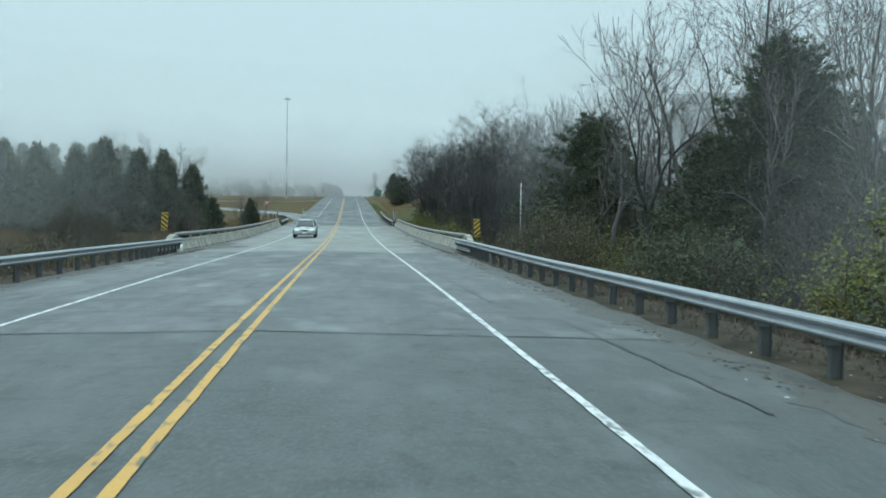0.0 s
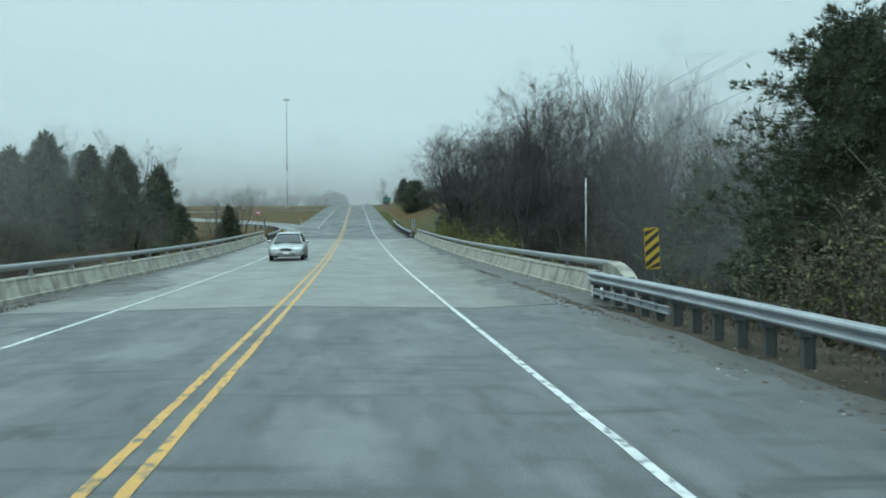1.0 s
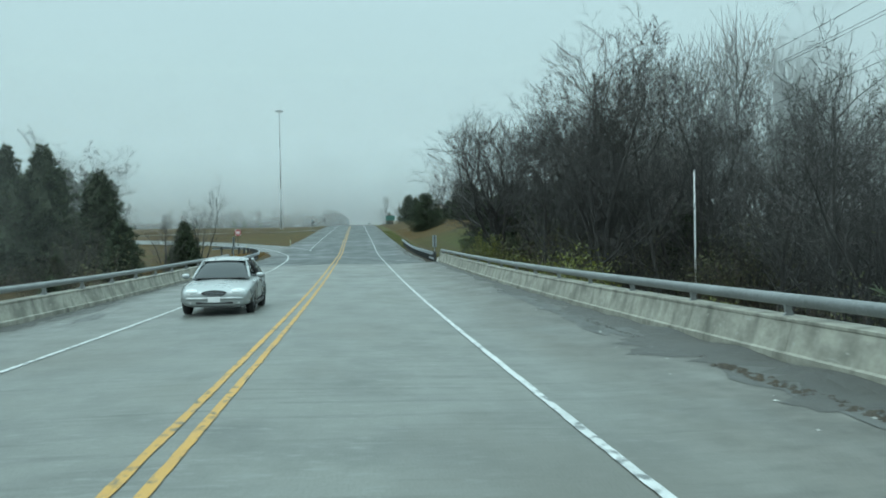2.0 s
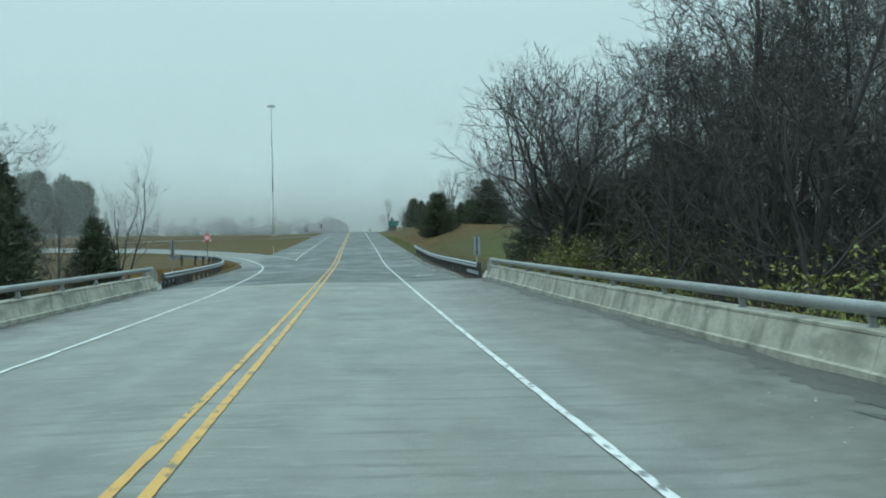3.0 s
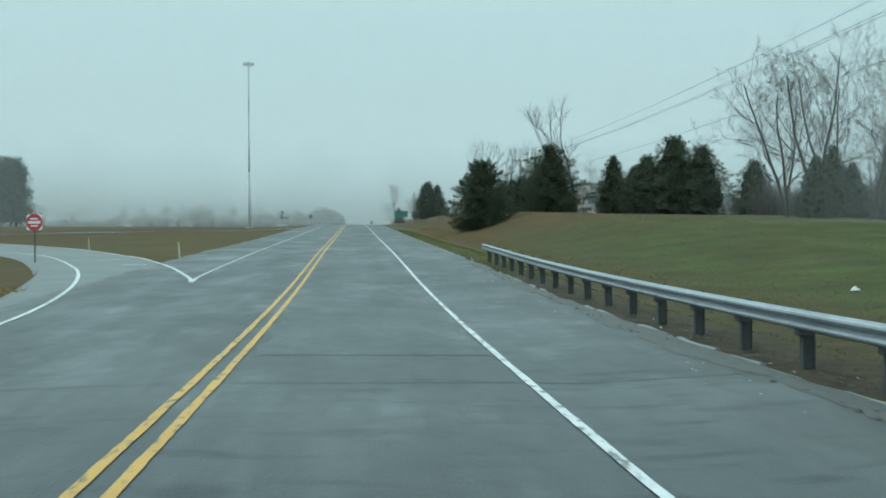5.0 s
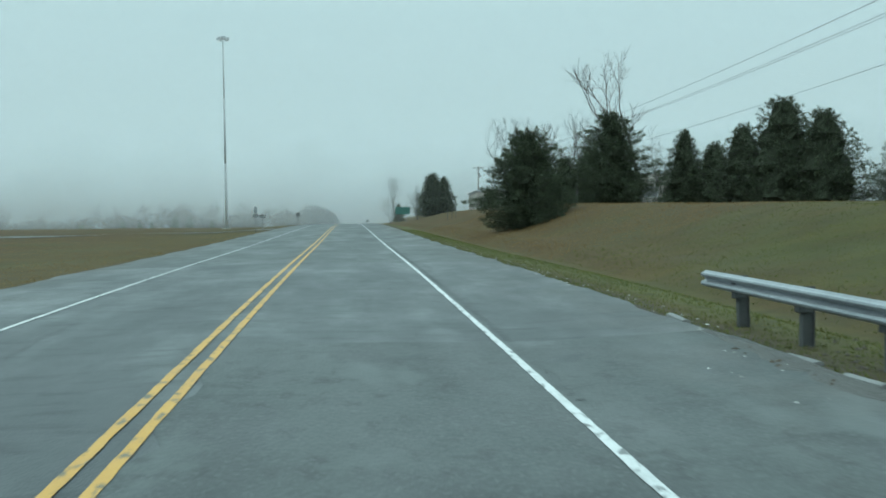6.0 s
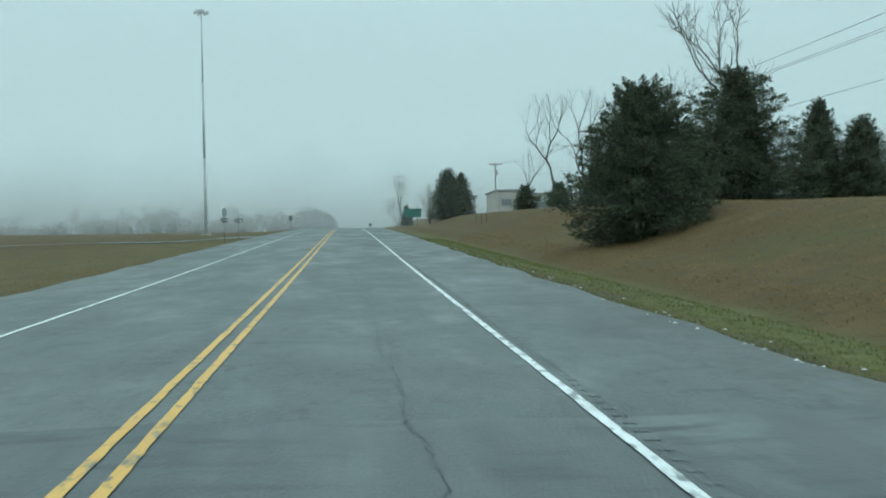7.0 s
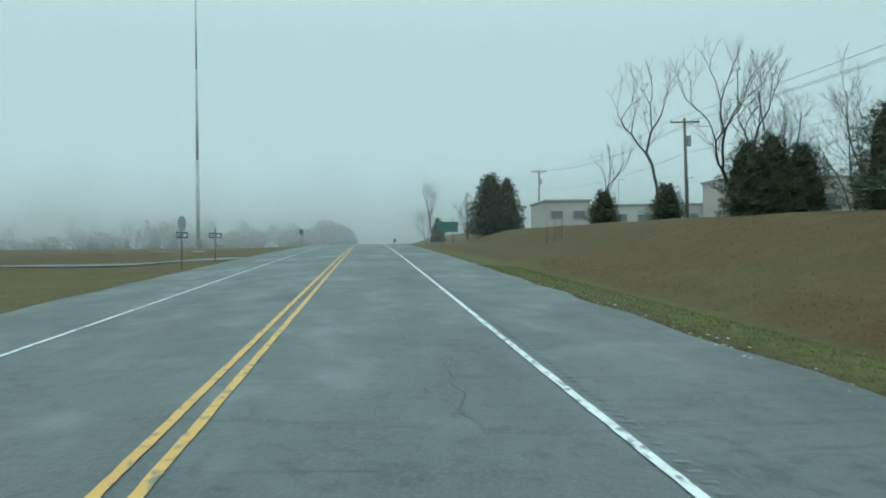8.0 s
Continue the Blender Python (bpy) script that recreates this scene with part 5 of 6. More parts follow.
for i in range(20):
    y = rng.uniform(194, 236)
    plant(rng.choice(T_LIGHT + T_BARE[:2]), 41 + rng.uniform(0, 14), y, rng.uniform(0.7, 1.0))
for x, y, s in ((41, 207, 0.75), (43.5, 203, 0.8), (38.5, 214, 0.6)):
    plant(T_CEDAR[0], x, y, s)
for i in range(30):
    y = rng.uniform(142, 225)
    x = 24 + (y - 142) * 0.2 + rng.uniform(-1.5, 3)
    plant(rng.choice(B_THICK), x, y, rng.uniform(0.5, 0.8))

# cedars on the grassy rise
CED_A = cedar(401, "broad dark-green cedar standing alone on the grassy rise", 6.4, 3.55, 30000, 0.13, 0.5, core=0.36)
CED_A.matrix_basis = pose(13.2, 226.5, lz(13.2, 226.5) - 0.25)
CED_B = cedar(402, "tall dark-green cedar on the grassy rise", 7.2, 4.6, 24000, 0.15, 0.62, core=0.36)
CED_B.matrix_basis = pose(21.9, 238.5, lz(21.9, 238.5) - 0.1)
T_ROUND = proto(cedar(49, "small rounded dark-green cedar on the rise", 2.5, 1.4, 3200, 0.12, 0.5))
plant(T_ROUND, 19.7, 289, 1.08)
plant(T_ROUND, 19.8, 273, 0.95)
for x, y, s in ((20.1, 260.6, 0.54), (21.5, 261, 0.57), (22.8, 260.5, 0.55), (20.4, 247.5, 0.6), (22.3, 247, 0.66)):
    plant(T_SOFT[0], x, y, s)
plant(T_SOFT[1], 24.5, 246, 0.7)
SLIM = [proto(forked_tree(s, "slender leafless tree behind a small cedar", h, rd, lv, an, 0.8, fi, 0.12, thin=0.009, twiggy=tw, wander=0.14)) for s, h, rd, lv, an, fi, tw in ((505, 11.2, 0.12, 6, 0.42, 0.42, 2), (508, 8.2, 0.07, 4, 0.2, 0.34, 1), (503, 11.5, 0.13, 6, 0.4, 0.3, 2))]
T_OPEN = proto(forked_tree(511, "leafless tree with a few clinging leaves", 12.5, 0.15, 6, 0.46, 0.8, 0.3, 0.08, thin=0.013, twiggy=3))
open_tree = plant(T_OPEN, 25.5, 243.5, 1.18)
open_tree.matrix_basis = open_tree.matrix_basis @ Matrix.Rotation(math.pi, 4, "Z")
plant(T_OPEN, 20.2, 243, 0.72)
plant(SLIM[1], 19.6, 289.5, 0.85)
plant(SLIM[1], 20.2, 290, 0.95)
plant(SLIM[0], 19.6, 274, 1.0)
plant(SLIM[2], 20.0, 262.3, 0.88)
plant(SLIM[0], 21.0, 262.5, 0.85)
plant(SLIM[2], 25, 255, 0.7)
for x, y, s in ((22.6, 263, 0.72), (23.4, 264, 0.66), (21.8, 264, 0.6), (25.4, 258, 0.7), (26.4, 257, 0.66), (24.6, 259, 0.6)):
    plant(T_STEM[rng.randint(0, 1)], x, y, s)
for x, y, s in ((28, 262, 0.55), (32, 258, 0.5), (30, 250, 0.6), (35, 252, 0.5), (27, 268, 0.5)):
    plant(T_STEM[rng.randint(0, 1)], x, y, s)
# towards the crest
plant(T_SOFT[0], 15.7, 327.5, 0.95)
plant(T_SOFT[1], 15.2, 326.5, 0.95)
plant(T_SOFT[1], 17.4, 326, 0.9)
plant(T_STEM[0], 13.2, 330, 0.7)
plant(T_BARE[2], 10.6, 354, 0.8, label="pale leafless tree near the crest")
plant(T_STEM[1], 9.8, 356, 0.5)
plant(T_CEDAR[2], 11.2, 352, 0.8)

# left bank
for i in range(24):
    plant(rng.choice(B_THICK), -rng.uniform(16, 34), rng.uniform(84, 140), rng.uniform(0.7, 1.1))
for x, y, k, s in ((-38.5, 139, 0, 0.92), (-30.3, 140, 1, 0.97), (-22.8, 140, 0, 0.84), (-34.5, 142, 1, 0.84), (-26.4, 142, 0, 0.86), (-44, 143, 1, 0.88), (-20.0, 146, 1, 0.7), (-49, 139, 0, 0.88), (-28.2, 136, 1, 0.68), (-36.5, 135, 0, 0.68), (-24.6, 137, 1, 0.66), (-33, 136, 0, 0.72), (-41.5, 138, 1, 0.78)):
    plant(T_HIGHCED[k], x, y, s)
for x, y, s in ((-15.8, 135, 1.15), (-10.9, 133.5, 1.05), (-18.5, 128, 0.7), (-13.5, 110, 0.8)):
    plant(T_CEDAR[2], x, y, s)
plant(T_STEM[0], -11.8, 131, 0.6)
plant(T_STEM[1], -9.9, 134.5, 0.62)
for x, y, k, s in ((-28, 155, 0, 1.0), (-24, 156, 2, 1.1), (-31, 148, 1, 0.9), (-36, 112, 3, 1.0), (-38, 108, 1, 1.0), (-42, 118, 0, 1.0), (-45, 110, 3, 0.9), (-23, 160, 2, 1.0), (-48, 125, 1, 1.0)):
    plant(T_BARE[k], x, y, s)
for i in range(52):
    y = rng.uniform(25, 132)
    x = -rng.uniform(9.3, 24)
    plant(rng.choice(B_BROWN + B_BROWN + B_OLIVE), x, y, rng.uniform(0.7, 1.25))
for x, y in ((-12, 84), (-15, 96), (-11, 104), (-17, 76), (-13.5, 62)):
    plant(B_YELLOW[1], x, y, 0.8)

# far pines and field trees
for x, y, s in ((-84, 352, 1.0), (-79, 347, 0.97), (-74, 352, 1.0), (-67.5, 349, 0.85), (-89, 350, 1.0), (-71, 356, 0.9), (-98, 354, 1.0), (-106, 349, 0.95), (-76.5, 345, 0.9), (-81.5, 356, 1.0), (-87, 345, 0.95), (-70, 345, 0.8)):
    plant(rng.choice(T_PINE), x, y, s)
for x, y, s in ((-56, 420, 0.5), (-52, 421, 0.45), (-48.5, 419, 0.4), (-43, 420, 0.7), (-39.5, 421, 0.65), (-33.6, 418, 0.4), (-21, 337, 0.0), (-60, 440, 0.5), (-70, 436, 0.45)):
    if s:
        plant(T_STEM[rng.randint(0, 1)], x, y, s)
        plant(T_CEDAR[2], x + 1.2, y + 1, s * 1.2)

# grey woods beyond the fields and behind the valley
def woods(name, spots, label, material):
    kinds = []
    for s in range(5):
        a, b = bare_tree_data(700 + s, 8.5, 0.1, (13, 8), 1.15, 0.12, wander=0.22, ratio=0.62, thin=0.035)
        v = np.array(a.v + b.v)
        f = a.f + [tuple(i + len(a.v) for i in q) for q in b.f]
        kinds.append((v, f))
    vs, fs, n0 = [], [], 0
    r = np.random.RandomState(9)
    for x, y, h in spots:
        v, f = kinds[r.randint(5)]
        t = r.uniform(0, 6.28)
        m = np.array(((math.cos(t), -math.sin(t), 0), (math.sin(t), math.cos(t), 0), (0, 0, 1)))
        vs.append(v @ m.T * (h / 10) + (x, y, lz(x, y)))
        fs += [tuple(i + n0 for i in q) for q in f]
        n0 += len(v)
    tagged(mesh_ob(name, np.concatenate(vs), fs, material), label, "woods", kind="stuff")


woods("far_woods", [(-rng.uniform(24, 330), rng.uniform(440, 500), rng.uniform(5.5, 10)) for _ in range(150)] + [(-rng.uniform(5, 24), rng.uniform(462, 480), rng.uniform(5, 7.5)) for _ in range(16)], "bare grey woods fading into mist", M_TWIG)
def hedge(name, n, label, material):
    """Rounded brushy clumps along the far edge of the fields."""
    r = np.random.RandomState(77)
    vs, fs = [], []
    ways = ((-340, 6), (-110, 5), (-80, 3.4), (-62, 5), (-53, 4.5), (-48, 8), (-44, 6.5), (-40, 3), (-28, 5), (-14, 4.6), (-8, 7.3), (-4, 4.8), (-1.5, 1.5))
    for _ in range(n):
        x = -2.5 - 330 * r.rand() ** 1.7
        y = 446 + 10 * r.rand()
        h = np.interp(x, [w[0] for w in ways], [w[1] for w in ways]) * r.uniform(0.7, 1.05)
        wide = min(h * r.uniform(0.45, 0.65), 4 if x < -9 else 2.6)
        z = lz(x, y)
        for _ in range(190):
            d = unit(r.normal(0, 1, 3))
            k = r.rand() ** 0.55
            c = np.array((x + d[0] * k * wide, y + d[1] * k * wide, z + h * 0.45 + d[2] * k * h * 0.52))
            e = unit(r.normal(0, 1, 3) + (0, 0, 0.6)) * r.uniform(0.3, 0.8)
            s = unit(np.cross(e, r.normal(0, 1, 3))) * r.uniform(0.1, 0.26)
            b = len(vs)
            vs += [tuple(c - s), tuple(c + s), tuple(c + e)]
            fs.append((b, b + 1, b + 2))
    tagged(mesh_ob(name, vs, fs, material), label, "hedge", kind="stuff")


hedge("far_hedge", 260, "low brushy grey growth along the far fields", M_TWIG)
woods("valley_woods", [(rng.uniform(44, 85), rng.uniform(40, 215), rng.uniform(10, 17)) for _ in range(120)], "bare grey woods behind the valley", M_TWIG)

for ob in PROTO:
    for o in (*ob.children_recursive, ob):
        bpy.data.objects.remove(o)


# ---- grass ----
def blades(name, n, zone, height, material, label, seed):
    """n grass blades; zone(r) gives a place on the ground."""
    r = np.random.RandomState(seed)
    vs, fs = [], []
    xy = np.array([zone(r) for _ in range(n)])
    z = land(xy[:, 0], xy[:, 1])
    for (x, y), zz in zip(xy, z):
        for _ in range(3):
            a = r.uniform(0, 6.28)
            h = height * r.uniform(0.4, 1.2)
            w = 0.008 + h * 0.09
            lx, ly = r.normal(0, 0.45, 2) * h
            ox, oy = r.normal(0, 0.05, 2)
            b = len(vs)
            vs += [(x + ox - w * math.cos(a), y + oy - w * math.sin(a), zz - 0.02), (x + ox + w * math.cos(a), y + oy + w * math.sin(a), zz - 0.02), (x + ox + lx, y + oy + ly, zz + h)]
            fs.append((b, b + 1, b + 2))
    return tagged(mesh_ob(name, vs, fs, material), label, "grass", kind="stuff")


blades("verge_grass", 15000, lambda r: (6.55 + 2.4 * r.rand() ** 1.8, 168 + 90 * r.rand()), 0.035, M_BLADE, "short green and straw grass along the verge", 1)
blades("lawn_grass", 20000, lambda r: (8.2 + 18 * r.rand() ** 1.4, 138 + 62 * r.rand()), 0.04, M_BLADE, "short green lawn grass with straw in it", 7)
blades("rise_grass", 22000, lambda r: (8.6 + 13 * r.rand() ** 1.3, 200 + 60 * r.rand()), 0.04, M_DEAD, "short dormant tan grass on the rise", 8)
blades("field_grass", 9000, lambda r: (-(6.8 + 22 * r.rand() ** 1.4), 186 + 74 * r.rand()), 0.04, M_DEAD, "short dormant tan grass of the field", 9)
blades("rough_grass", 6000, lambda r: (-(7.6 + 9 * r.rand()), 130 + 36 * r.rand()), 0.2, M_DEAD, "rough tan grass inside the curve", 5)
blades("bank_grass", 5000, lambda r: ((7.2 + 2.5 * r.rand()) * r.choice((-1, 1)), 2 + 52 * r.rand()), 0.1, M_BRUSH, "straggling dead weeds behind the guardrail", 6)


def scatter(name, n, zone, size, material, label, seed):
    r = np.random.RandomState(seed)
    vs, fs = [], []
    for _ in range(n):
        x, y, z = zone(r)
        s = size * r.uniform(0.4, 1.3)
        b = len(vs)
        a = r.uniform(0, 6.28)
        for k in range(4):
            t = a + k * math.pi / 2
            q = s * r.uniform(0.6, 1.1)
            vs.append((x + q * math.cos(t), y + q * math.sin(t), z + 0.006))
        vs.append((x, y, z + 0.006 + s * r.uniform(0.3, 0.6)))
        for k in range(4):
            fs.append((b + k, b + (k + 1) % 4, b + 4))
    return tagged(mesh_ob(name, vs, fs, material), label, "litter", kind="stuff")


def shoulder(side, x0, x1, y0, y1):
    def zone(r):
        x, y = side * (x0 + (x1 - x0) * r.rand()), y0 + (y1 - y0) * r.rand()
        return x, y, (deck(x, y) if abs(x) < 6.4 else max(lz(x, y), deck(x, y) - 0.1))
    return zone


scatter("fallen_leaves", 2600, shoulder(1, 5.9, 8.4, 4, 57), 0.05, M_LITTER, "brown fallen leaves along the shoulder", 1)
scatter("fallen_leaves", 1200, shoulder(1, 6.1, 8.0, 129, 175), 0.05, M_LITTER, "brown fallen leaves under the guardrail", 2)
scatter("kerb_debris", 3000, shoulder(1, 6.2, 6.95, 48, 72), 0.06, M_LITTER, "dark leaves and grit heaped along the kerb", 4)
scatter("kerb_debris", 1200, shoulder(-1, 6.0, 6.8, 50, 70), 0.05, M_LITTER, "dark leaves and grit heaped along the kerb", 5)
scatter("gravel_bits", 500, shoulder(1, 5.4, 7.3, 2, 175), 0.03, M_STONE, "scattered pale gravel and litter on the shoulder", 3)
scatter("gravel_bits", 260, shoulder(1, 6.3, 6.9, 176, 250), 0.04, M_STONE, "pale stones at the pavement edge", 4)
scatter("fallen_leaves", 900, shoulder(-1, 6.0, 8.2, 4, 57), 0.05, M_LITTER, "brown fallen leaves along the shoulder", 5)
scatter("dirt_crumbs", 900, shoulder(1, 6.3, 6.85, 56, 80), 0.05, M_DIRT, "clods of dark dirt against the parapet", 6)


# ---- signs ----
def object_marker(x, y, top, flip, back=False, lean=0.0, turn=0.0):
    z = lz(x, y)
    root = thing("object_marker", pose(x, y, z, 0, lean, turn), "yellow object marker with black slanted stripes at the bridge end" if not back else "object marker seen from its bare metal back", "road sign", "object markers")
    w, h = 0.31, 0.86
    zb = top - h - z
    part("post", box_bm(0.06, 0.04, top - z + 0.3, (0, 0.035, (top - z) / 2 - 0.2), 0.008), M_SIGNBACK if back else M_POST, root)
    plate = prism_bm([(-w / 2 + 0.02, 0), (w / 2 - 0.02, 0), (w / 2, 0.02), (w / 2, h - 0.02), (w / 2 - 0.02, h), (-w / 2 + 0.02, h), (-w / 2, h - 0.02), (-w / 2, 0.02)], 0.006)
    bmesh.ops.translate(plate, vec=(0, 0, zb), verts=plate.verts)
    p = part("plate", plate, M_SIGNBACK if back else M_SIGNY, root)
    if back:
        part("channel", box_bm(0.07, 0.03, h * 0.98, (0, -0.02, zb + h / 2), 0.008), M_POST, root)
        return
    # slanted stripes, clipped to the plate
    for k in range(-1, 5):
        b = 0.03 + k * 0.215
        pts = []
        for u in (-w / 2 + 0.006, w / 2 - 0.006):
            s = (u + w / 2) / w * 0.24
            s = s if flip else 0.24 - s
            pts.append((u, min(max(b + s, 0.006), h - 0.006), min(max(b + s + 0.105, 0.006), h - 0.006)))
        (u0, a0, c0), (u1, a1, c1) = pts
        if c0 - a0 < 0.01 and c1 - a1 < 0.01:
            continue
        st = prism_bm([(u0, a0), (u1, a1), (u1, c1), (u0, c0)], 0.003)
        bmesh.ops.translate(st, vec=(0, -0.006, zb), verts=st.verts)
        part("stripe", st, M_SIGNK, p)


object_marker(7.7, 53.6, 1.30, True, lean=-3)
object_marker(-7.35, 54.3, 1.42, False, lean=3)
object_marker(7.12, 130.6, 1.4, True, back=True)
object_marker(-7.7, 136.0, 1.55, True, back=True, turn=68)


def disc_outline(r, n=24, cz=0.0):
    return [(r * math.cos(2 * math.pi * k / n), cz + r * math.sin(2 * math.pi * k / n)) for k in range(n)]


def put(name, bm, at, material, root, label=""):
    bmesh.ops.translate(bm, vec=at, verts=bm.verts)
    return part(name, bm, material, root, label)


# no-entry sign beside the slip road
sx, sy = -12.9, 183.5
root = thing("no_entry_sign", pose(sx, sy, lz(sx, sy), 0, 0, -8), "white square sign with red disc on a steel post", "road sign")
zc = 2.28 - lz(sx, sy)
part("post", box_bm(0.06, 0.05, zc + 0.7, (0, 0.04, (zc - 0.1) / 2), 0.01), M_POST, root)
pl = put("plate", prism_bm([(-0.3, -0.36), (0.3, -0.36), (0.36, -0.3), (0.36, 0.3), (0.3, 0.36), (-0.3, 0.36), (-0.36, 0.3), (-0.36, -0.3)], 0.008), (0, 0, zc), M_SIGNW, root)
put("disc", prism_bm(disc_outline(0.385), 0.004), (0, -0.008, zc), M_RED, pl)
put("bar", prism_bm([(-0.29, -0.06), (0.29, -0.06), (0.29, 0.06), (-0.29, 0.06)], 0.004), (0, -0.013, zc), M_SIGNW, pl)
for w, dz in ((0.36, 0.16), (0.34, -0.16)):
    put("letter_bar", prism_bm([(-w / 2, -0.035), (w / 2, -0.035), (w / 2, 0.035), (-w / 2, 0.035)], 0.003), (0, -0.013, zc + dz), M_SIGNW, pl)


def oneway(x, y, ztop, stop):
    z = lz(x, y)
    root = thing("oneway_sign", pose(x, y, z, 0, 0, 66 if stop else 45), "black and white arrow sign " + ("below an octagon plate" if stop else "on a steel post"), "road sign", "arrow signs")
    h = ztop - z
    part("post", box_bm(0.06, 0.05, h + 0.9, (0, 0.03, h / 2), 0.01), M_POST, root)
    p = put("plate", prism_bm([(-0.46, -0.15), (0.46, -0.15), (0.46, 0.15), (-0.46, 0.15)], 0.008), (0, 0, h), M_SIGNK, root)
    put("arrow", prism_bm([(-0.4, -0.07), (0.18, -0.07), (0.18, -0.12), (0.42, 0.0), (0.18, 0.12), (0.18, 0.07), (-0.4, 0.07)], 0.004), (0, -0.008, h), M_SIGNW, p)
    put("letter_bar", prism_bm([(-0.3, -0.035), (0.12, -0.035), (0.12, 0.035), (-0.3, 0.035)], 0.003), (0, -0.012, h), M_SIGNK, p)
    if stop:
        o = put("octagon", prism_bm(disc_outline(0.36, 8), 0.008), (0, -0.002, 0), M_SIGNBACK, root, "bare metal back of an octagon plate")
        o.matrix_basis = pose(0, 0, h + 0.55, 0, 0, 1)
        put("face", prism_bm(disc_outline(0.35, 8), 0.004), (0, 0.01, 0), M_RED, o)


oneway(-7.2, 261, 4.45, True)
oneway(-7.6, 274, 4.75, False)

# further signs towards the crest
x, y = -7.6, 351.8
root = thing("road_sign", pose(x, y, lz(x, y)), "small dark sign on a wooden post by the crest", "road sign")
part("post", box_bm(0.1, 0.1, 2.6, (0, 0.06, 1.0), 0.01), M_WOODPOLE, root)
put("plate", prism_bm([(-0.3, -0.4), (0.3, -0.4), (0.3, 0.4), (-0.3, 0.4)], 0.01), (0, 0, 1.9), M_SIGNK, root)
x, y = 10.6, 326.9
root = thing("guide_sign", pose(x, y, lz(x, y)), "green guide sign on two steel posts", "road sign")
for dx in (-0.65, 0.65):
    part("post", box_bm(0.08, 0.08, 3.6, (dx, 0.06, 1.3), 0.01), M_POST, root)
zt = 7.35 - lz(x, y)
gp = put("panel", prism_bm([(-1.15, -0.6), (1.15, -0.6), (1.2, -0.55), (1.2, 0.55), (1.15, 0.6), (-1.15, 0.6), (-1.2, 0.55), (-1.2, -0.55)], 0.02), (0, 0, zt - 0.55), M_SIGNG, root)
x, y = 5.4, 358.7
root = thing("road_sign", pose(x, y, deck(x, y)), "low dark round sign at the crest", "road sign")
part("post", box_bm(0.05, 0.05, 0.55, (0, 0.03, 0.2), 0.01), M_POST, root)
put("plate", prism_bm(disc_outline(0.24, 16), 0.01), (0, 0, 0.5), M_SIGNK, root)

# delineator posts, stakes
for x, y in ((-6.6, 184.6), (-10.6, 171.6), (-16, 205)):
    root = thing("delineator_post", pose(x, y, lz(x, y), 0, rng.uniform(-4, 4), 0), "thin pale flexible delineator post", "delineator", "delineator posts")
    part("blade", box_bm(0.07, 0.02, 0.95, (0, 0, 0.3), 0.006), M_DELIN, root)
    part("reflector", box_bm(0.055, 0.006, 0.12, (0, -0.014, 0.68), 0.002), M_SIGNY, root)
for dx in (0, 0.5, 0.95):
    x, y = 12.9 + dx, 276
    root = thing("stake", pose(x, y, lz(x, y), 0, rng.uniform(-3, 3), 0), "thin dark wooden stake in the grass", "stake", "survey stakes")
    part("shaft", rod_bm((0, 0, -0.2), (0, 0, 1.25), 0.03, 0.025, 6), M_POST, root)

x, y = 13.8, 159.8
root = thing("paper_litter", pose(x, y, lz(x, y) + 0.02, 0, 0, 25), "crumpled white paper scrap lying on the lawn", "litter")
part("sheet", merged(prism_bm([(-0.13, 0), (0.12, 0), (0.02, 0.1), (-0.03, 0.08)], 0.05), prism_bm([(-0.06, 0), (0.16, 0), (0.09, 0.05)], 0.12)), M_SIGNW, root)

# tall thin white pole in the valley
x, y = 19.85, 112.1
root = thing("white_pole", pose(x, y, lz(x, y), 0, 0, 0), "tall thin white-painted pole among the trees", "pole")
part("shaft", rod_bm((0, 0, -0.3), (0, 0, 4.6 - lz(x, y)), 0.055, 0.05, 10), M_SIGNW, root, soft=True)
part("cap", rod_bm((0, 0, 4.6 - lz(x, y)), (0, 0, 4.66 - lz(x, y)), 0.06, 0.035, 10), M_STEEL, root)

# ---- high-mast light ----
x, y = -18.8, 335
root = thing("high_mast_light", pose(x, y, lz(x, y)), "very tall tapered steel mast with a ring of lamps", "street light")
part("base_plate", rod_bm((0, 0, -0.1), (0, 0, 0.15), 0.75, 0.75, 16), M_CONC, root)
for a, b, r0, r1 in ((0, 11, 0.26, 0.21), (10.8, 22, 0.19, 0.14), (21.8, 32.2, 0.125, 0.08)):
    part("mast_section", rod_bm((0, 0, a), (0, 0, b), r0, r1, 14), M_MAST, root, soft=True)
ring = part("lamp_ring", rod_bm((0, 0, 32.0), (0, 0, 32.5), 0.35, 0.3, 12), M_MAST, root)
for k in range(6):
    a = k * math.pi / 3
    part("luminaire", merged(rod_bm((0, 0, 32.2), (0.9 * math.cos(a), 0.9 * math.sin(a), 32.2), 0.04, 0.04, 6), rod_bm((0.9 * math.cos(a), 0.9 * math.sin(a), 31.85), (0.9 * math.cos(a), 0.9 * math.sin(a), 32.35), 0.22, 0.12, 10)), M_MAST, ring)


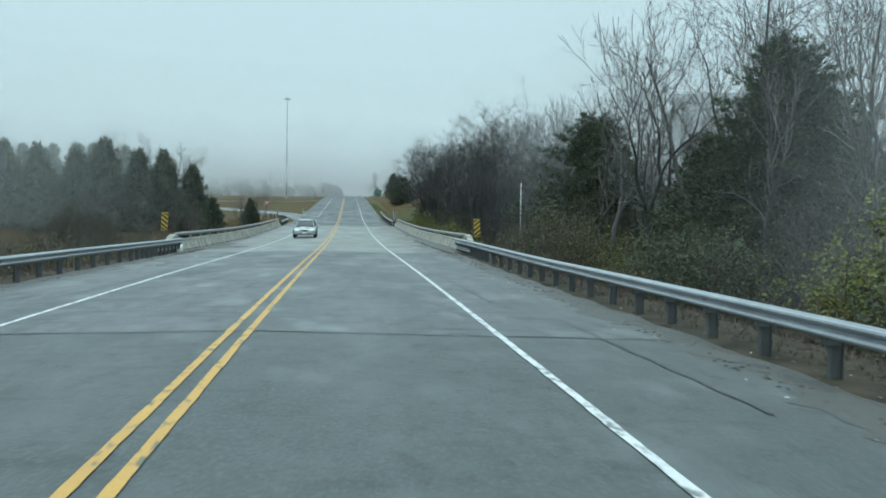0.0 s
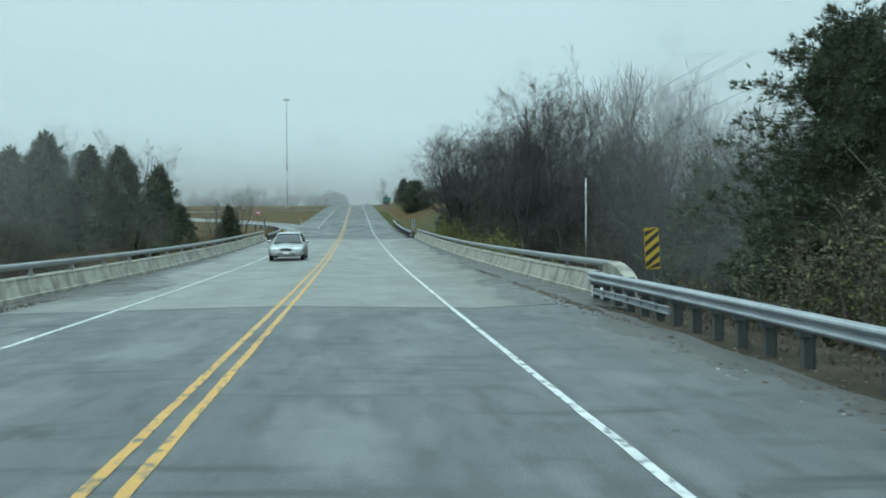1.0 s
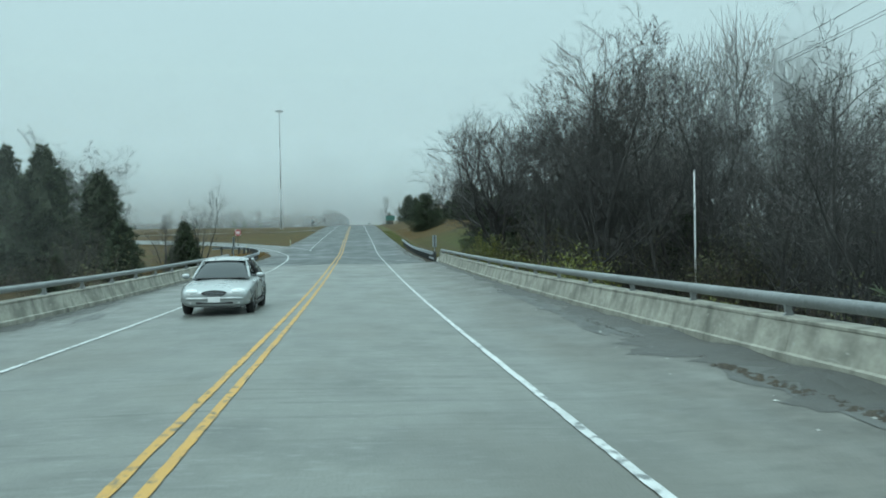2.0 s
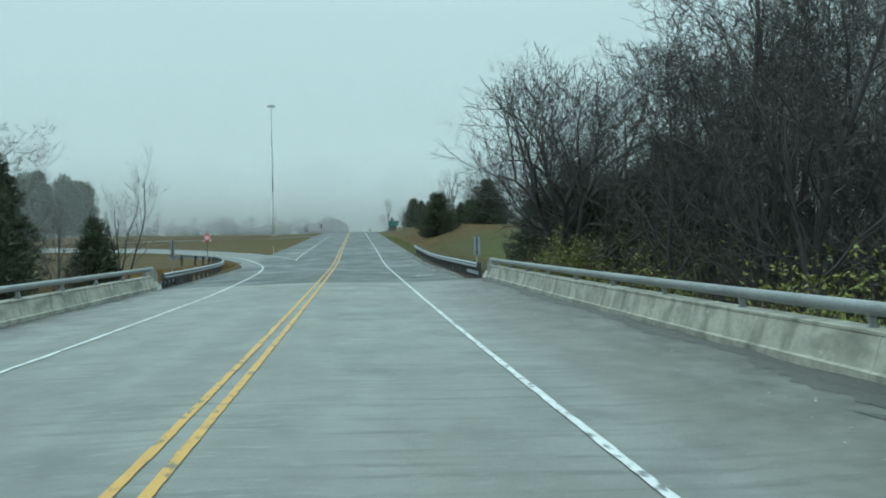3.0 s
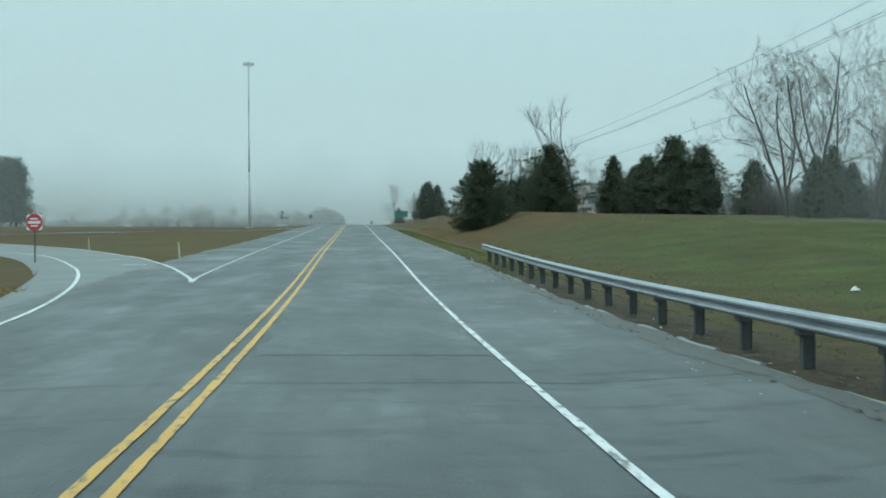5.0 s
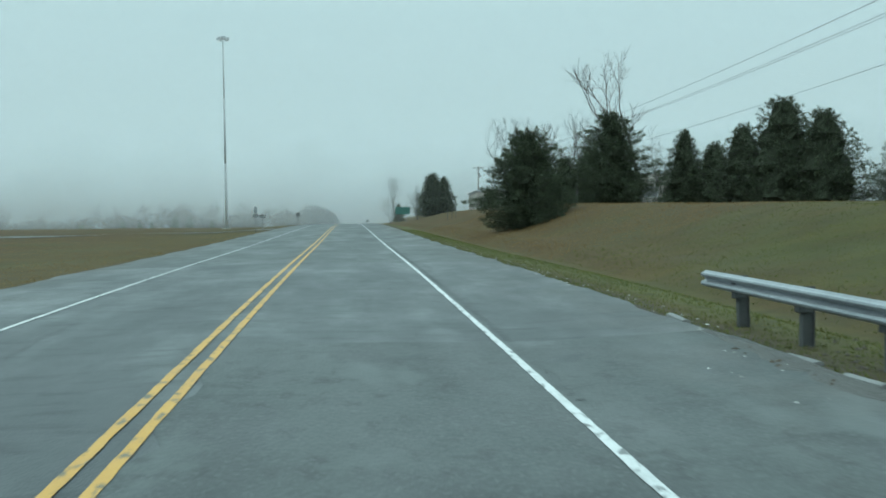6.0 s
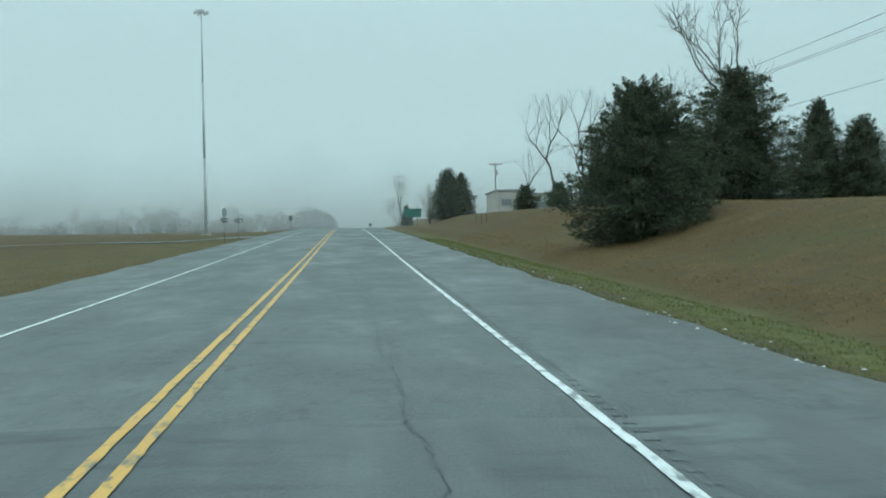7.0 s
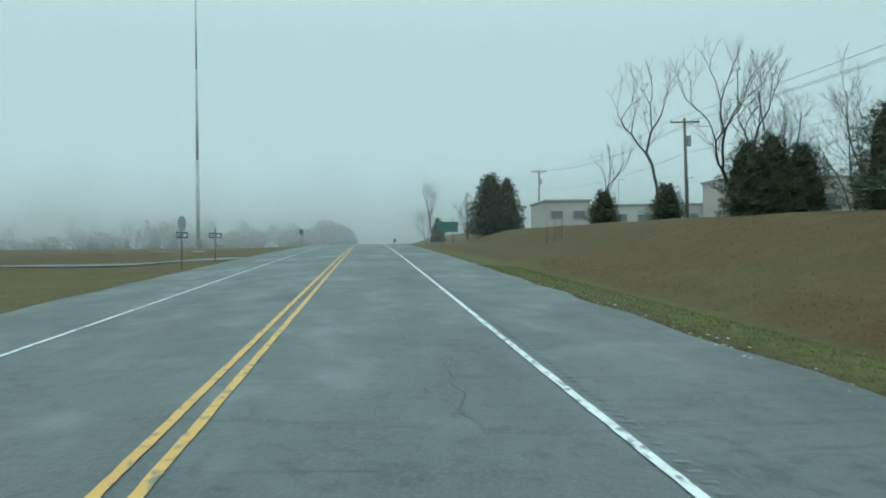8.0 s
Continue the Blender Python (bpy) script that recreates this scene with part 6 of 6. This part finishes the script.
# ---- utility poles and wires ----
def utility_pole(x, y, top):
    z = lz(x, y)
    h = top - z
    root = thing("utility_pole", pose(x, y, z, 0, rng.uniform(-1, 1), 0), "weathered wooden utility pole with a crossarm", "utility pole", "power line poles")
    part("shaft", rod_bm((0, 0, -0.5), (0, 0, h), 0.17, 0.11, 10), M_WOODPOLE, root, soft=True)
    arm = part("crossarm", box_bm(2.5, 0.1, 0.13, (0, -0.13, h - 0.35), 0.01), M_WOODPOLE, root)
    for dx in (-1.15, -0.75, 0.75, 1.15):
        part("insulator", rod_bm((dx, -0.13, h - 0.29), (dx, -0.13, h - 0.1), 0.05, 0.035, 8), M_SIGNBACK, arm)
    for s in (-1, 1):
        part("brace", rod_bm((0, -0.1, h - 1.0), (s * 0.7, -0.15, h - 0.4), 0.02, 0.02, 5), M_STEEL, root)
    part("transformer", rod_bm((0.3, -0.1, h - 2.4), (0.3, -0.1, h - 1.5), 0.2, 0.2, 12), M_STEEL, root)
    return x, y, top


POLES = [utility_pole(28.4, 166, 13.6), utility_pole(28.3, 295.2, 14.7), utility_pole(29.2, 373.3, 17.4)]
POLES = [(28.0, 100, 13.0)] + POLES + [(30, 450, 18.5)]
for (x0, y0, z0), (x1, y1, z1) in zip(POLES[:-1], POLES[1:]):
    for dx, dz in ((-1.15, -0.1), (0.75, -0.1), (1.15, -0.1), (0.05, -2.9)):
        pts = [np.array((x0 + (x1 - x0) * t + dx, y0 + (y1 - y0) * t, z0 + (z1 - z0) * t + dz - 4 * 1.1 * t * (1 - t))) for t in np.linspace(0, 1, 14)]
        tb = Tubes()
        tb.add(pts, [0.014] * 14, 4)
        tagged(mesh_ob("power_cable", tb.v, tb.f, M_WIRE), "thin black sagging power cable", "cable", "power cables")


# ---- buildings beyond the rise ----
def building(x0, x1, y0, y1, zb, zt, wall, label, windows):
    root = thing("building", pose((x0 + x1) / 2, y0, zb), label, "building")
    w, d, h = x1 - x0, y1 - y0, zt - zb
    part("wall", box_bm(w, d, h, (0, d / 2, h / 2 - 0.3), 0.05), wall, root)
    part("roof", box_bm(w + 0.5, d + 0.5, 0.35, (0, d / 2, h - 0.25), 0.08), M_ROOF, root)
    for k in range(windows):
        u = -w / 2 + (k + 0.5) * w / windows
        win = part("window", box_bm(w / windows * 0.62, 0.1, h * 0.3, (u, -0.04, h * 0.5), 0.02), M_ROOF, root)
        part("pane", box_bm(w / windows * 0.5, 0.06, h * 0.22, (u, -0.08, h * 0.5)), M_POST, win)


building(25.2, 31.2, 345, 357, 6.6, 11.0, M_BRICK, "tan brick block with a flat roof", 2)
building(31.5, 62, 350, 364, 6.4, 10.6, M_PANEL, "long low tan-walled building with a flat grey roof", 9)
building(48, 68, 338, 349, 6.4, 13.4, M_BRICK, "tan brick hall with a flat roof", 4)
for x, y, zt in ((42, 372, 15.6), (53.5, 372, 15.8)):
    root = thing("lamp_post", pose(x, y, lz(x, y)), "slim parking lamp post with two heads", "lamp post", "parking lamps")
    part("shaft", rod_bm((0, 0, -0.3), (0, 0, zt - lz(x, y)), 0.09, 0.06, 8), M_STEEL, root)
    for s in (-1, 1):
        part("lamp_head", box_bm(0.6, 0.3, 0.12, (s * 0.5, 0, zt - lz(x, y)), 0.03), M_STEEL, root)


# ---- oncoming silver saloon ----
def cage(rows):
    """A closed skin through rings of points, each ring alike in count."""
    bm = bmesh.new()
    grid = [[bm.verts.new(p) for p in row] for row in rows]
    k = len(grid[0])
    for a, b in zip(grid[:-1], grid[1:]):
        for i in range(k):
            bm.faces.new((a[i], a[(i + 1) % k], b[(i + 1) % k], b[i]))
    bm.faces.new(grid[0])
    bm.faces.new(grid[-1][::-1])
    bmesh.ops.recalc_face_normals(bm, faces=bm.faces)
    return bm


def rounded(ob, levels=2):
    mod = ob.modifiers.new("round", "SUBSURF")
    mod.levels = mod.render_levels = levels
    ob.data.shade_smooth()
    return ob


def pod_bm(at, sx, sy, sz, turn=None):
    """A flattened egg, for lamps and mirrors."""
    bm = bmesh.new()
    bmesh.ops.create_uvsphere(bm, u_segments=16, v_segments=10, radius=1.0)
    bmesh.ops.scale(bm, vec=(sx, sy, sz), verts=bm.verts)
    if turn:
        bmesh.ops.transform(bm, matrix=turn, verts=bm.verts)
    bmesh.ops.translate(bm, vec=at, verts=bm.verts)
    return bm


def wheel_bm(s, v):
    """A tyre with rounded shoulders, its outer side towards s."""
    prof = ((0.0, 0.19), (0.0, 0.27), (0.03, 0.315), (0.08, 0.325), (0.14, 0.325), (0.19, 0.315), (0.215, 0.27), (0.21, 0.2))
    bm = bmesh.new()
    n = 28
    rings = [[bm.verts.new((s * (0.69 + u), v + q * math.cos(2 * math.pi * k / n), 0.325 + q * math.sin(2 * math.pi * k / n))) for k in range(n)] for u, q in prof]
    for a, b in zip(rings[:-1], rings[1:]):
        for k in range(n):
            bm.faces.new((a[k], a[(k + 1) % n], b[(k + 1) % n], b[k]))
    bmesh.ops.recalc_face_normals(bm, faces=bm.faces)
    return bm


def saloon(x, y):
    root = thing("car", pose(x, y, deck(x, y)), "silver four-door saloon car with dark grille on the opposite lane", "car")

    def ring(v, low, mid, belt, top, half, crown):
        right = [(0.62 * half, low), (0.95 * half, low + 0.06), (half, mid), (0.975 * half, belt), (0.86 * half, top)]
        pts = [(-u, z) for u, z in right] + [(0, top + crown)] + [(u, z) for u, z in right[::-1]]
        return [(u, v, z) for u, z in pts]

    rows = [ring(-2.38, 0.3, 0.42, 0.52, 0.57, 0.66, 0.01), ring(-2.32, 0.22, 0.42, 0.58, 0.65, 0.8, 0.02), ring(-2.05, 0.2, 0.45, 0.66, 0.745, 0.89, 0.03), ring(-1.45, 0.2, 0.5, 0.73, 0.83, 0.91, 0.045),
            ring(-0.9, 0.2, 0.52, 0.79, 0.89, 0.915, 0.045), ring(0.3, 0.2, 0.52, 0.84, 0.92, 0.915, 0.02), ring(1.3, 0.2, 0.53, 0.86, 0.945, 0.91, 0.03), ring(1.95, 0.22, 0.54, 0.86, 0.955, 0.88, 0.04), ring(2.3, 0.27, 0.54, 0.82, 0.93, 0.82, 0.03), ring(2.38, 0.36, 0.52, 0.7, 0.8, 0.7, 0.02)]
    body = rounded(part("body", cage(rows), M_CARPAINT, root, "silver painted body"))
    for s in (-1, 1):
        for v in (-1.45, 1.38):
            arch = bmesh.new()
            n = 16
            inner = [arch.verts.new((s * 0.925, v + 0.335 * math.cos(math.pi * k / n), 0.33 + 0.335 * math.sin(math.pi * k / n))) for k in range(n + 1)]
            outer = [arch.verts.new((s * 0.9, v + 0.39 * math.cos(math.pi * k / n), 0.33 + 0.39 * math.sin(math.pi * k / n))) for k in range(n + 1)]
            deep = [arch.verts.new((s * 0.7, v + 0.335 * math.cos(math.pi * k / n), 0.33 + 0.335 * math.sin(math.pi * k / n))) for k in range(n + 1)]
            for a, b in ((inner, outer), (deep, inner)):
                for k in range(n):
                    arch.faces.new((a[k], a[k + 1], b[k + 1], b[k]))
            part("wheel_arch", arch, M_CARPAINT, body, soft=True)

    def cabin(v, z0, z1, half0, half1):
        return [(-half0, v, z0), (-half1, v, z1 - 0.07), (-half1 * 0.72, v, z1), (0, v, z1 + 0.015), (half1 * 0.72, v, z1), (half1, v, z1 - 0.07), (half0, v, z0)]

    rounded(part("windows", cage([cabin(-1.12, 0.86, 0.9, 0.8, 0.76), cabin(-1.0, 0.86, 0.96, 0.82, 0.76), cabin(-0.25, 0.86, 1.385, 0.83, 0.62), cabin(0.4, 0.86, 1.425, 0.84, 0.615), cabin(1.0, 0.87, 1.385, 0.83, 0.61), cabin(1.7, 0.9, 1.03, 0.78, 0.66), cabin(1.82, 0.9, 0.95, 0.76, 0.66)]), M_GLASS, root, "dark tinted glasshouse"), 2)
    rounded(part("roof", cage([cabin(-0.27, 1.335, 1.39, 0.615, 0.6), cabin(-0.15, 1.34, 1.43, 0.625, 0.605), cabin(0.4, 1.36, 1.46, 0.63, 0.61), cabin(0.95, 1.33, 1.425, 0.62, 0.6), cabin(1.1, 1.31, 1.37, 0.6, 0.58)]), M_CARPAINT, root), 2)
    for s in (-1, 1):
        part("pillar", rod_bm((s * 0.74, -0.96, 0.9), (s * 0.56, -0.22, 1.37), 0.035, 0.03, 8), M_CARPAINT, root, soft=True)
        part("pillar", rod_bm((s * 0.8, 0.38, 0.88), (s * 0.612, 0.36, 1.4), 0.035, 0.03, 8), M_SIGNK, root, soft=True)
        part("pillar", rod_bm((s * 0.77, 1.66, 0.94), (s * 0.6, 1.02, 1.37), 0.07, 0.05, 8), M_CARPAINT, root, soft=True)
        lamp = part("headlight", pod_bm((s * 0.58, -2.22, 0.605), 0.21, 0.15, 0.085, Matrix.Rotation(s * 0.45, 4, "Z")), M_LAMP, root, "clear headlight", soft=True)
        part("reflector", rod_bm((s * 0.58, -2.34, 0.615), (s * 0.58, -2.3, 0.615), 0.05, 0.06, 12), M_STEEL, lamp)
        part("mirror", pod_bm((s * 0.98, -0.62, 0.96), 0.12, 0.075, 0.075), M_CARPAINT, root, soft=True)
        part("fog_lamp", pod_bm((s * 0.58, -2.33, 0.35), 0.07, 0.03, 0.045), M_LAMP, root, soft=True)
        part("sill", box_bm(0.05, 2.1, 0.1, (s * 0.885, -0.03, 0.25), 0.02), M_SIGNK, root)
        for v in (0.36, -0.75, 1.35):
            part("door_seam", box_bm(0.008, 0.012, 0.5, (s * 0.914, v, 0.6)), M_SIGNK, root)
        for v in (-0.1, 0.95):
            part("door_handle", box_bm(0.03, 0.18, 0.035, (s * 0.915, v, 0.74), 0.01), M_CARPAINT, root)
        for v in (-1.45, 1.38):
            wheel = part("wheel", wheel_bm(s, v), M_TYRE, root, soft=True)
            rim = part("rim", rod_bm((s * 0.72, v, 0.325), (s * 0.875, v, 0.325), 0.2, 0.2, 24), M_STEEL, wheel)
            rim["label"] = "grey alloy rim"
    grille = part("grille", prism_bm([(0.33 * math.cos(a) * (1 if math.sin(a) > 0 else 0.85), 0.085 * math.sin(a)) for a in np.linspace(0, 2 * math.pi, 20, endpoint=False)], 0.06), M_SIGNK, root, "black slatted grille")
    grille.location = (0, -2.36, 0.57)
    for k in range(3):
        part("slat", box_bm(0.52 - 0.08 * abs(k - 1), 0.02, 0.012, (0, -0.03, 0.04 - 0.04 * k)), M_STEEL, grille)
    part("air_intake", box_bm(0.95, 0.08, 0.1, (0, -2.33, 0.34), 0.03), M_SIGNK, root)
    rounded(part("bumper", box_bm(1.45, 0.16, 0.12, (0, -2.34, 0.445), 0.05), M_CARPAINT, root), 1)
    part("plate", box_bm(0.31, 0.02, 0.14, (0, -2.43, 0.425), 0.004), M_SIGNW, root)
    part("cowl", box_bm(1.3, 0.12, 0.02, (0, -1.12, 0.915), 0.008), M_SIGNK, root)


saloon(-2.0, 87.0)

# ---- painted haze of the distance ----
# backdrop ring glows by itself: horizon haze painted as grey, graded by height
M_HAZE_GLOW = bpy.data.materials.new("painted_haze_glow")
M_HAZE_GLOW.use_nodes = True
_n, _l = M_HAZE_GLOW.node_tree.nodes, M_HAZE_GLOW.node_tree.links
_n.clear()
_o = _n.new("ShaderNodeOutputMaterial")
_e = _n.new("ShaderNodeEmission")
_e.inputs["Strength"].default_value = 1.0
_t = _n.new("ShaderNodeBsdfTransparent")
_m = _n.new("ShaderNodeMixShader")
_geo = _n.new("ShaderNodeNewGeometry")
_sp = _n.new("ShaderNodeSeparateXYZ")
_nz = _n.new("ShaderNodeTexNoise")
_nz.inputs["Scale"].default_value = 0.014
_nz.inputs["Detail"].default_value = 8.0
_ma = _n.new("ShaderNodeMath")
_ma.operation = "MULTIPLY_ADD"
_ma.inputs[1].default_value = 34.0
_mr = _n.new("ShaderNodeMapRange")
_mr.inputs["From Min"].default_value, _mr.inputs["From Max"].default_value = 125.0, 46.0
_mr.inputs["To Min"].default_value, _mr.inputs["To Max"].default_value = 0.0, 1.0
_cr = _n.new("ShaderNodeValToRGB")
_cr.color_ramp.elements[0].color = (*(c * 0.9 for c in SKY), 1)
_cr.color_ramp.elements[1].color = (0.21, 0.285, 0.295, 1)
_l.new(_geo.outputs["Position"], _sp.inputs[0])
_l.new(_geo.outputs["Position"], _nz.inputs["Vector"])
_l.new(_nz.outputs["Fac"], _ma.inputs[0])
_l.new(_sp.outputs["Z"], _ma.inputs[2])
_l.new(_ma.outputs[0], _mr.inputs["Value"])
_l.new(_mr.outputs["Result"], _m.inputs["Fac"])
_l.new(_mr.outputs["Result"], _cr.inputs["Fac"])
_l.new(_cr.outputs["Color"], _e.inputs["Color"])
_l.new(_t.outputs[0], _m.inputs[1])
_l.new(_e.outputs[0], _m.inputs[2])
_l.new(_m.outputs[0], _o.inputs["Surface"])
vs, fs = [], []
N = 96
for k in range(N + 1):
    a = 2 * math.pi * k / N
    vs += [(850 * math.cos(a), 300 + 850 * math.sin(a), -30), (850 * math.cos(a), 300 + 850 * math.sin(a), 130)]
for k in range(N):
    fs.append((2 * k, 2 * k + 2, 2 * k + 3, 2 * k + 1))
tagged(mesh_ob("backdrop", vs, fs, M_HAZE_GLOW), "glowing ring painted with pale grey horizon haze", "backdrop", kind="structure")

# added translucent sheets that imitate haze over the fields and the valley
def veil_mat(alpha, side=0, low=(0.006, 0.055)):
    veil = bpy.data.materials.new("haze_sheet_white")
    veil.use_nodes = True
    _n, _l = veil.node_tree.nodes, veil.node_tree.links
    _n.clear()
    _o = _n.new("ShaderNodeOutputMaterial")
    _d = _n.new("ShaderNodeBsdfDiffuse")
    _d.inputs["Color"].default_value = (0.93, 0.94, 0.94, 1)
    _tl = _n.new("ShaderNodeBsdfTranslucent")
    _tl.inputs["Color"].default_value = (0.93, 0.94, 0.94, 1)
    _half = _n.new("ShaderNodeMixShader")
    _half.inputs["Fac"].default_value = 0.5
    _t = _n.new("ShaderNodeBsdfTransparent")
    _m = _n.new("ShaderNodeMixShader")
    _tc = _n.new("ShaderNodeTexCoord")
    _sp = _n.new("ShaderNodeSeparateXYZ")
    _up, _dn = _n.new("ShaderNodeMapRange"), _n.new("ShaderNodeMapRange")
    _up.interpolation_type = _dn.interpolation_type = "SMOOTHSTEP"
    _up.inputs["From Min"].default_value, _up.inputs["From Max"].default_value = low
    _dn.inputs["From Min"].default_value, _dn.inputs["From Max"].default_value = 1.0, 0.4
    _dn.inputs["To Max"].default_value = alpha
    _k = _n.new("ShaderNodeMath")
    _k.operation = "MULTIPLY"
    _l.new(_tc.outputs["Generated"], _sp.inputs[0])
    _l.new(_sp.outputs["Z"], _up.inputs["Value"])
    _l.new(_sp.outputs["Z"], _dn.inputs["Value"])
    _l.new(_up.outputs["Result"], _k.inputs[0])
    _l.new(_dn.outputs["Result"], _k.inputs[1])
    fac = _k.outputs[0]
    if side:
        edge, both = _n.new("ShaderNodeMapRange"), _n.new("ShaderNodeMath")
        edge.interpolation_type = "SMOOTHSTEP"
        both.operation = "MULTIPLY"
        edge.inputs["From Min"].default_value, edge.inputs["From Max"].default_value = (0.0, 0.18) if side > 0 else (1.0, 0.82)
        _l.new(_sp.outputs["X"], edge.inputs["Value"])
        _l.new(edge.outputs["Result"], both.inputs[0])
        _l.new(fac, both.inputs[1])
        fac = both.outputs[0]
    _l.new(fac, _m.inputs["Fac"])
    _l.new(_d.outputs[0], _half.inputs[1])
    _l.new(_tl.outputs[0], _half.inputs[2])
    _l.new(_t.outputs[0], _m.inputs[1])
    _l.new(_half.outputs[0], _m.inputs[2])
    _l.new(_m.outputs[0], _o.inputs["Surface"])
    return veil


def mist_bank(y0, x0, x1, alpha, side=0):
    """An added see-through sheet imitating haze; over the valley it thins out towards the road."""
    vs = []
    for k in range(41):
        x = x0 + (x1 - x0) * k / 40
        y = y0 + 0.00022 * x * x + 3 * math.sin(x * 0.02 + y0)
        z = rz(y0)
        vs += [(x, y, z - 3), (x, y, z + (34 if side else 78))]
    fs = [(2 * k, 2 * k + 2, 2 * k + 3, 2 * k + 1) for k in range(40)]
    tagged(mesh_ob("mist_bank", vs, fs, veil_mat(alpha, side, (0.01, 0.09) if side else (0.006, 0.055))), "added see-through sheet imitating pale haze", "mist", kind="stuff")


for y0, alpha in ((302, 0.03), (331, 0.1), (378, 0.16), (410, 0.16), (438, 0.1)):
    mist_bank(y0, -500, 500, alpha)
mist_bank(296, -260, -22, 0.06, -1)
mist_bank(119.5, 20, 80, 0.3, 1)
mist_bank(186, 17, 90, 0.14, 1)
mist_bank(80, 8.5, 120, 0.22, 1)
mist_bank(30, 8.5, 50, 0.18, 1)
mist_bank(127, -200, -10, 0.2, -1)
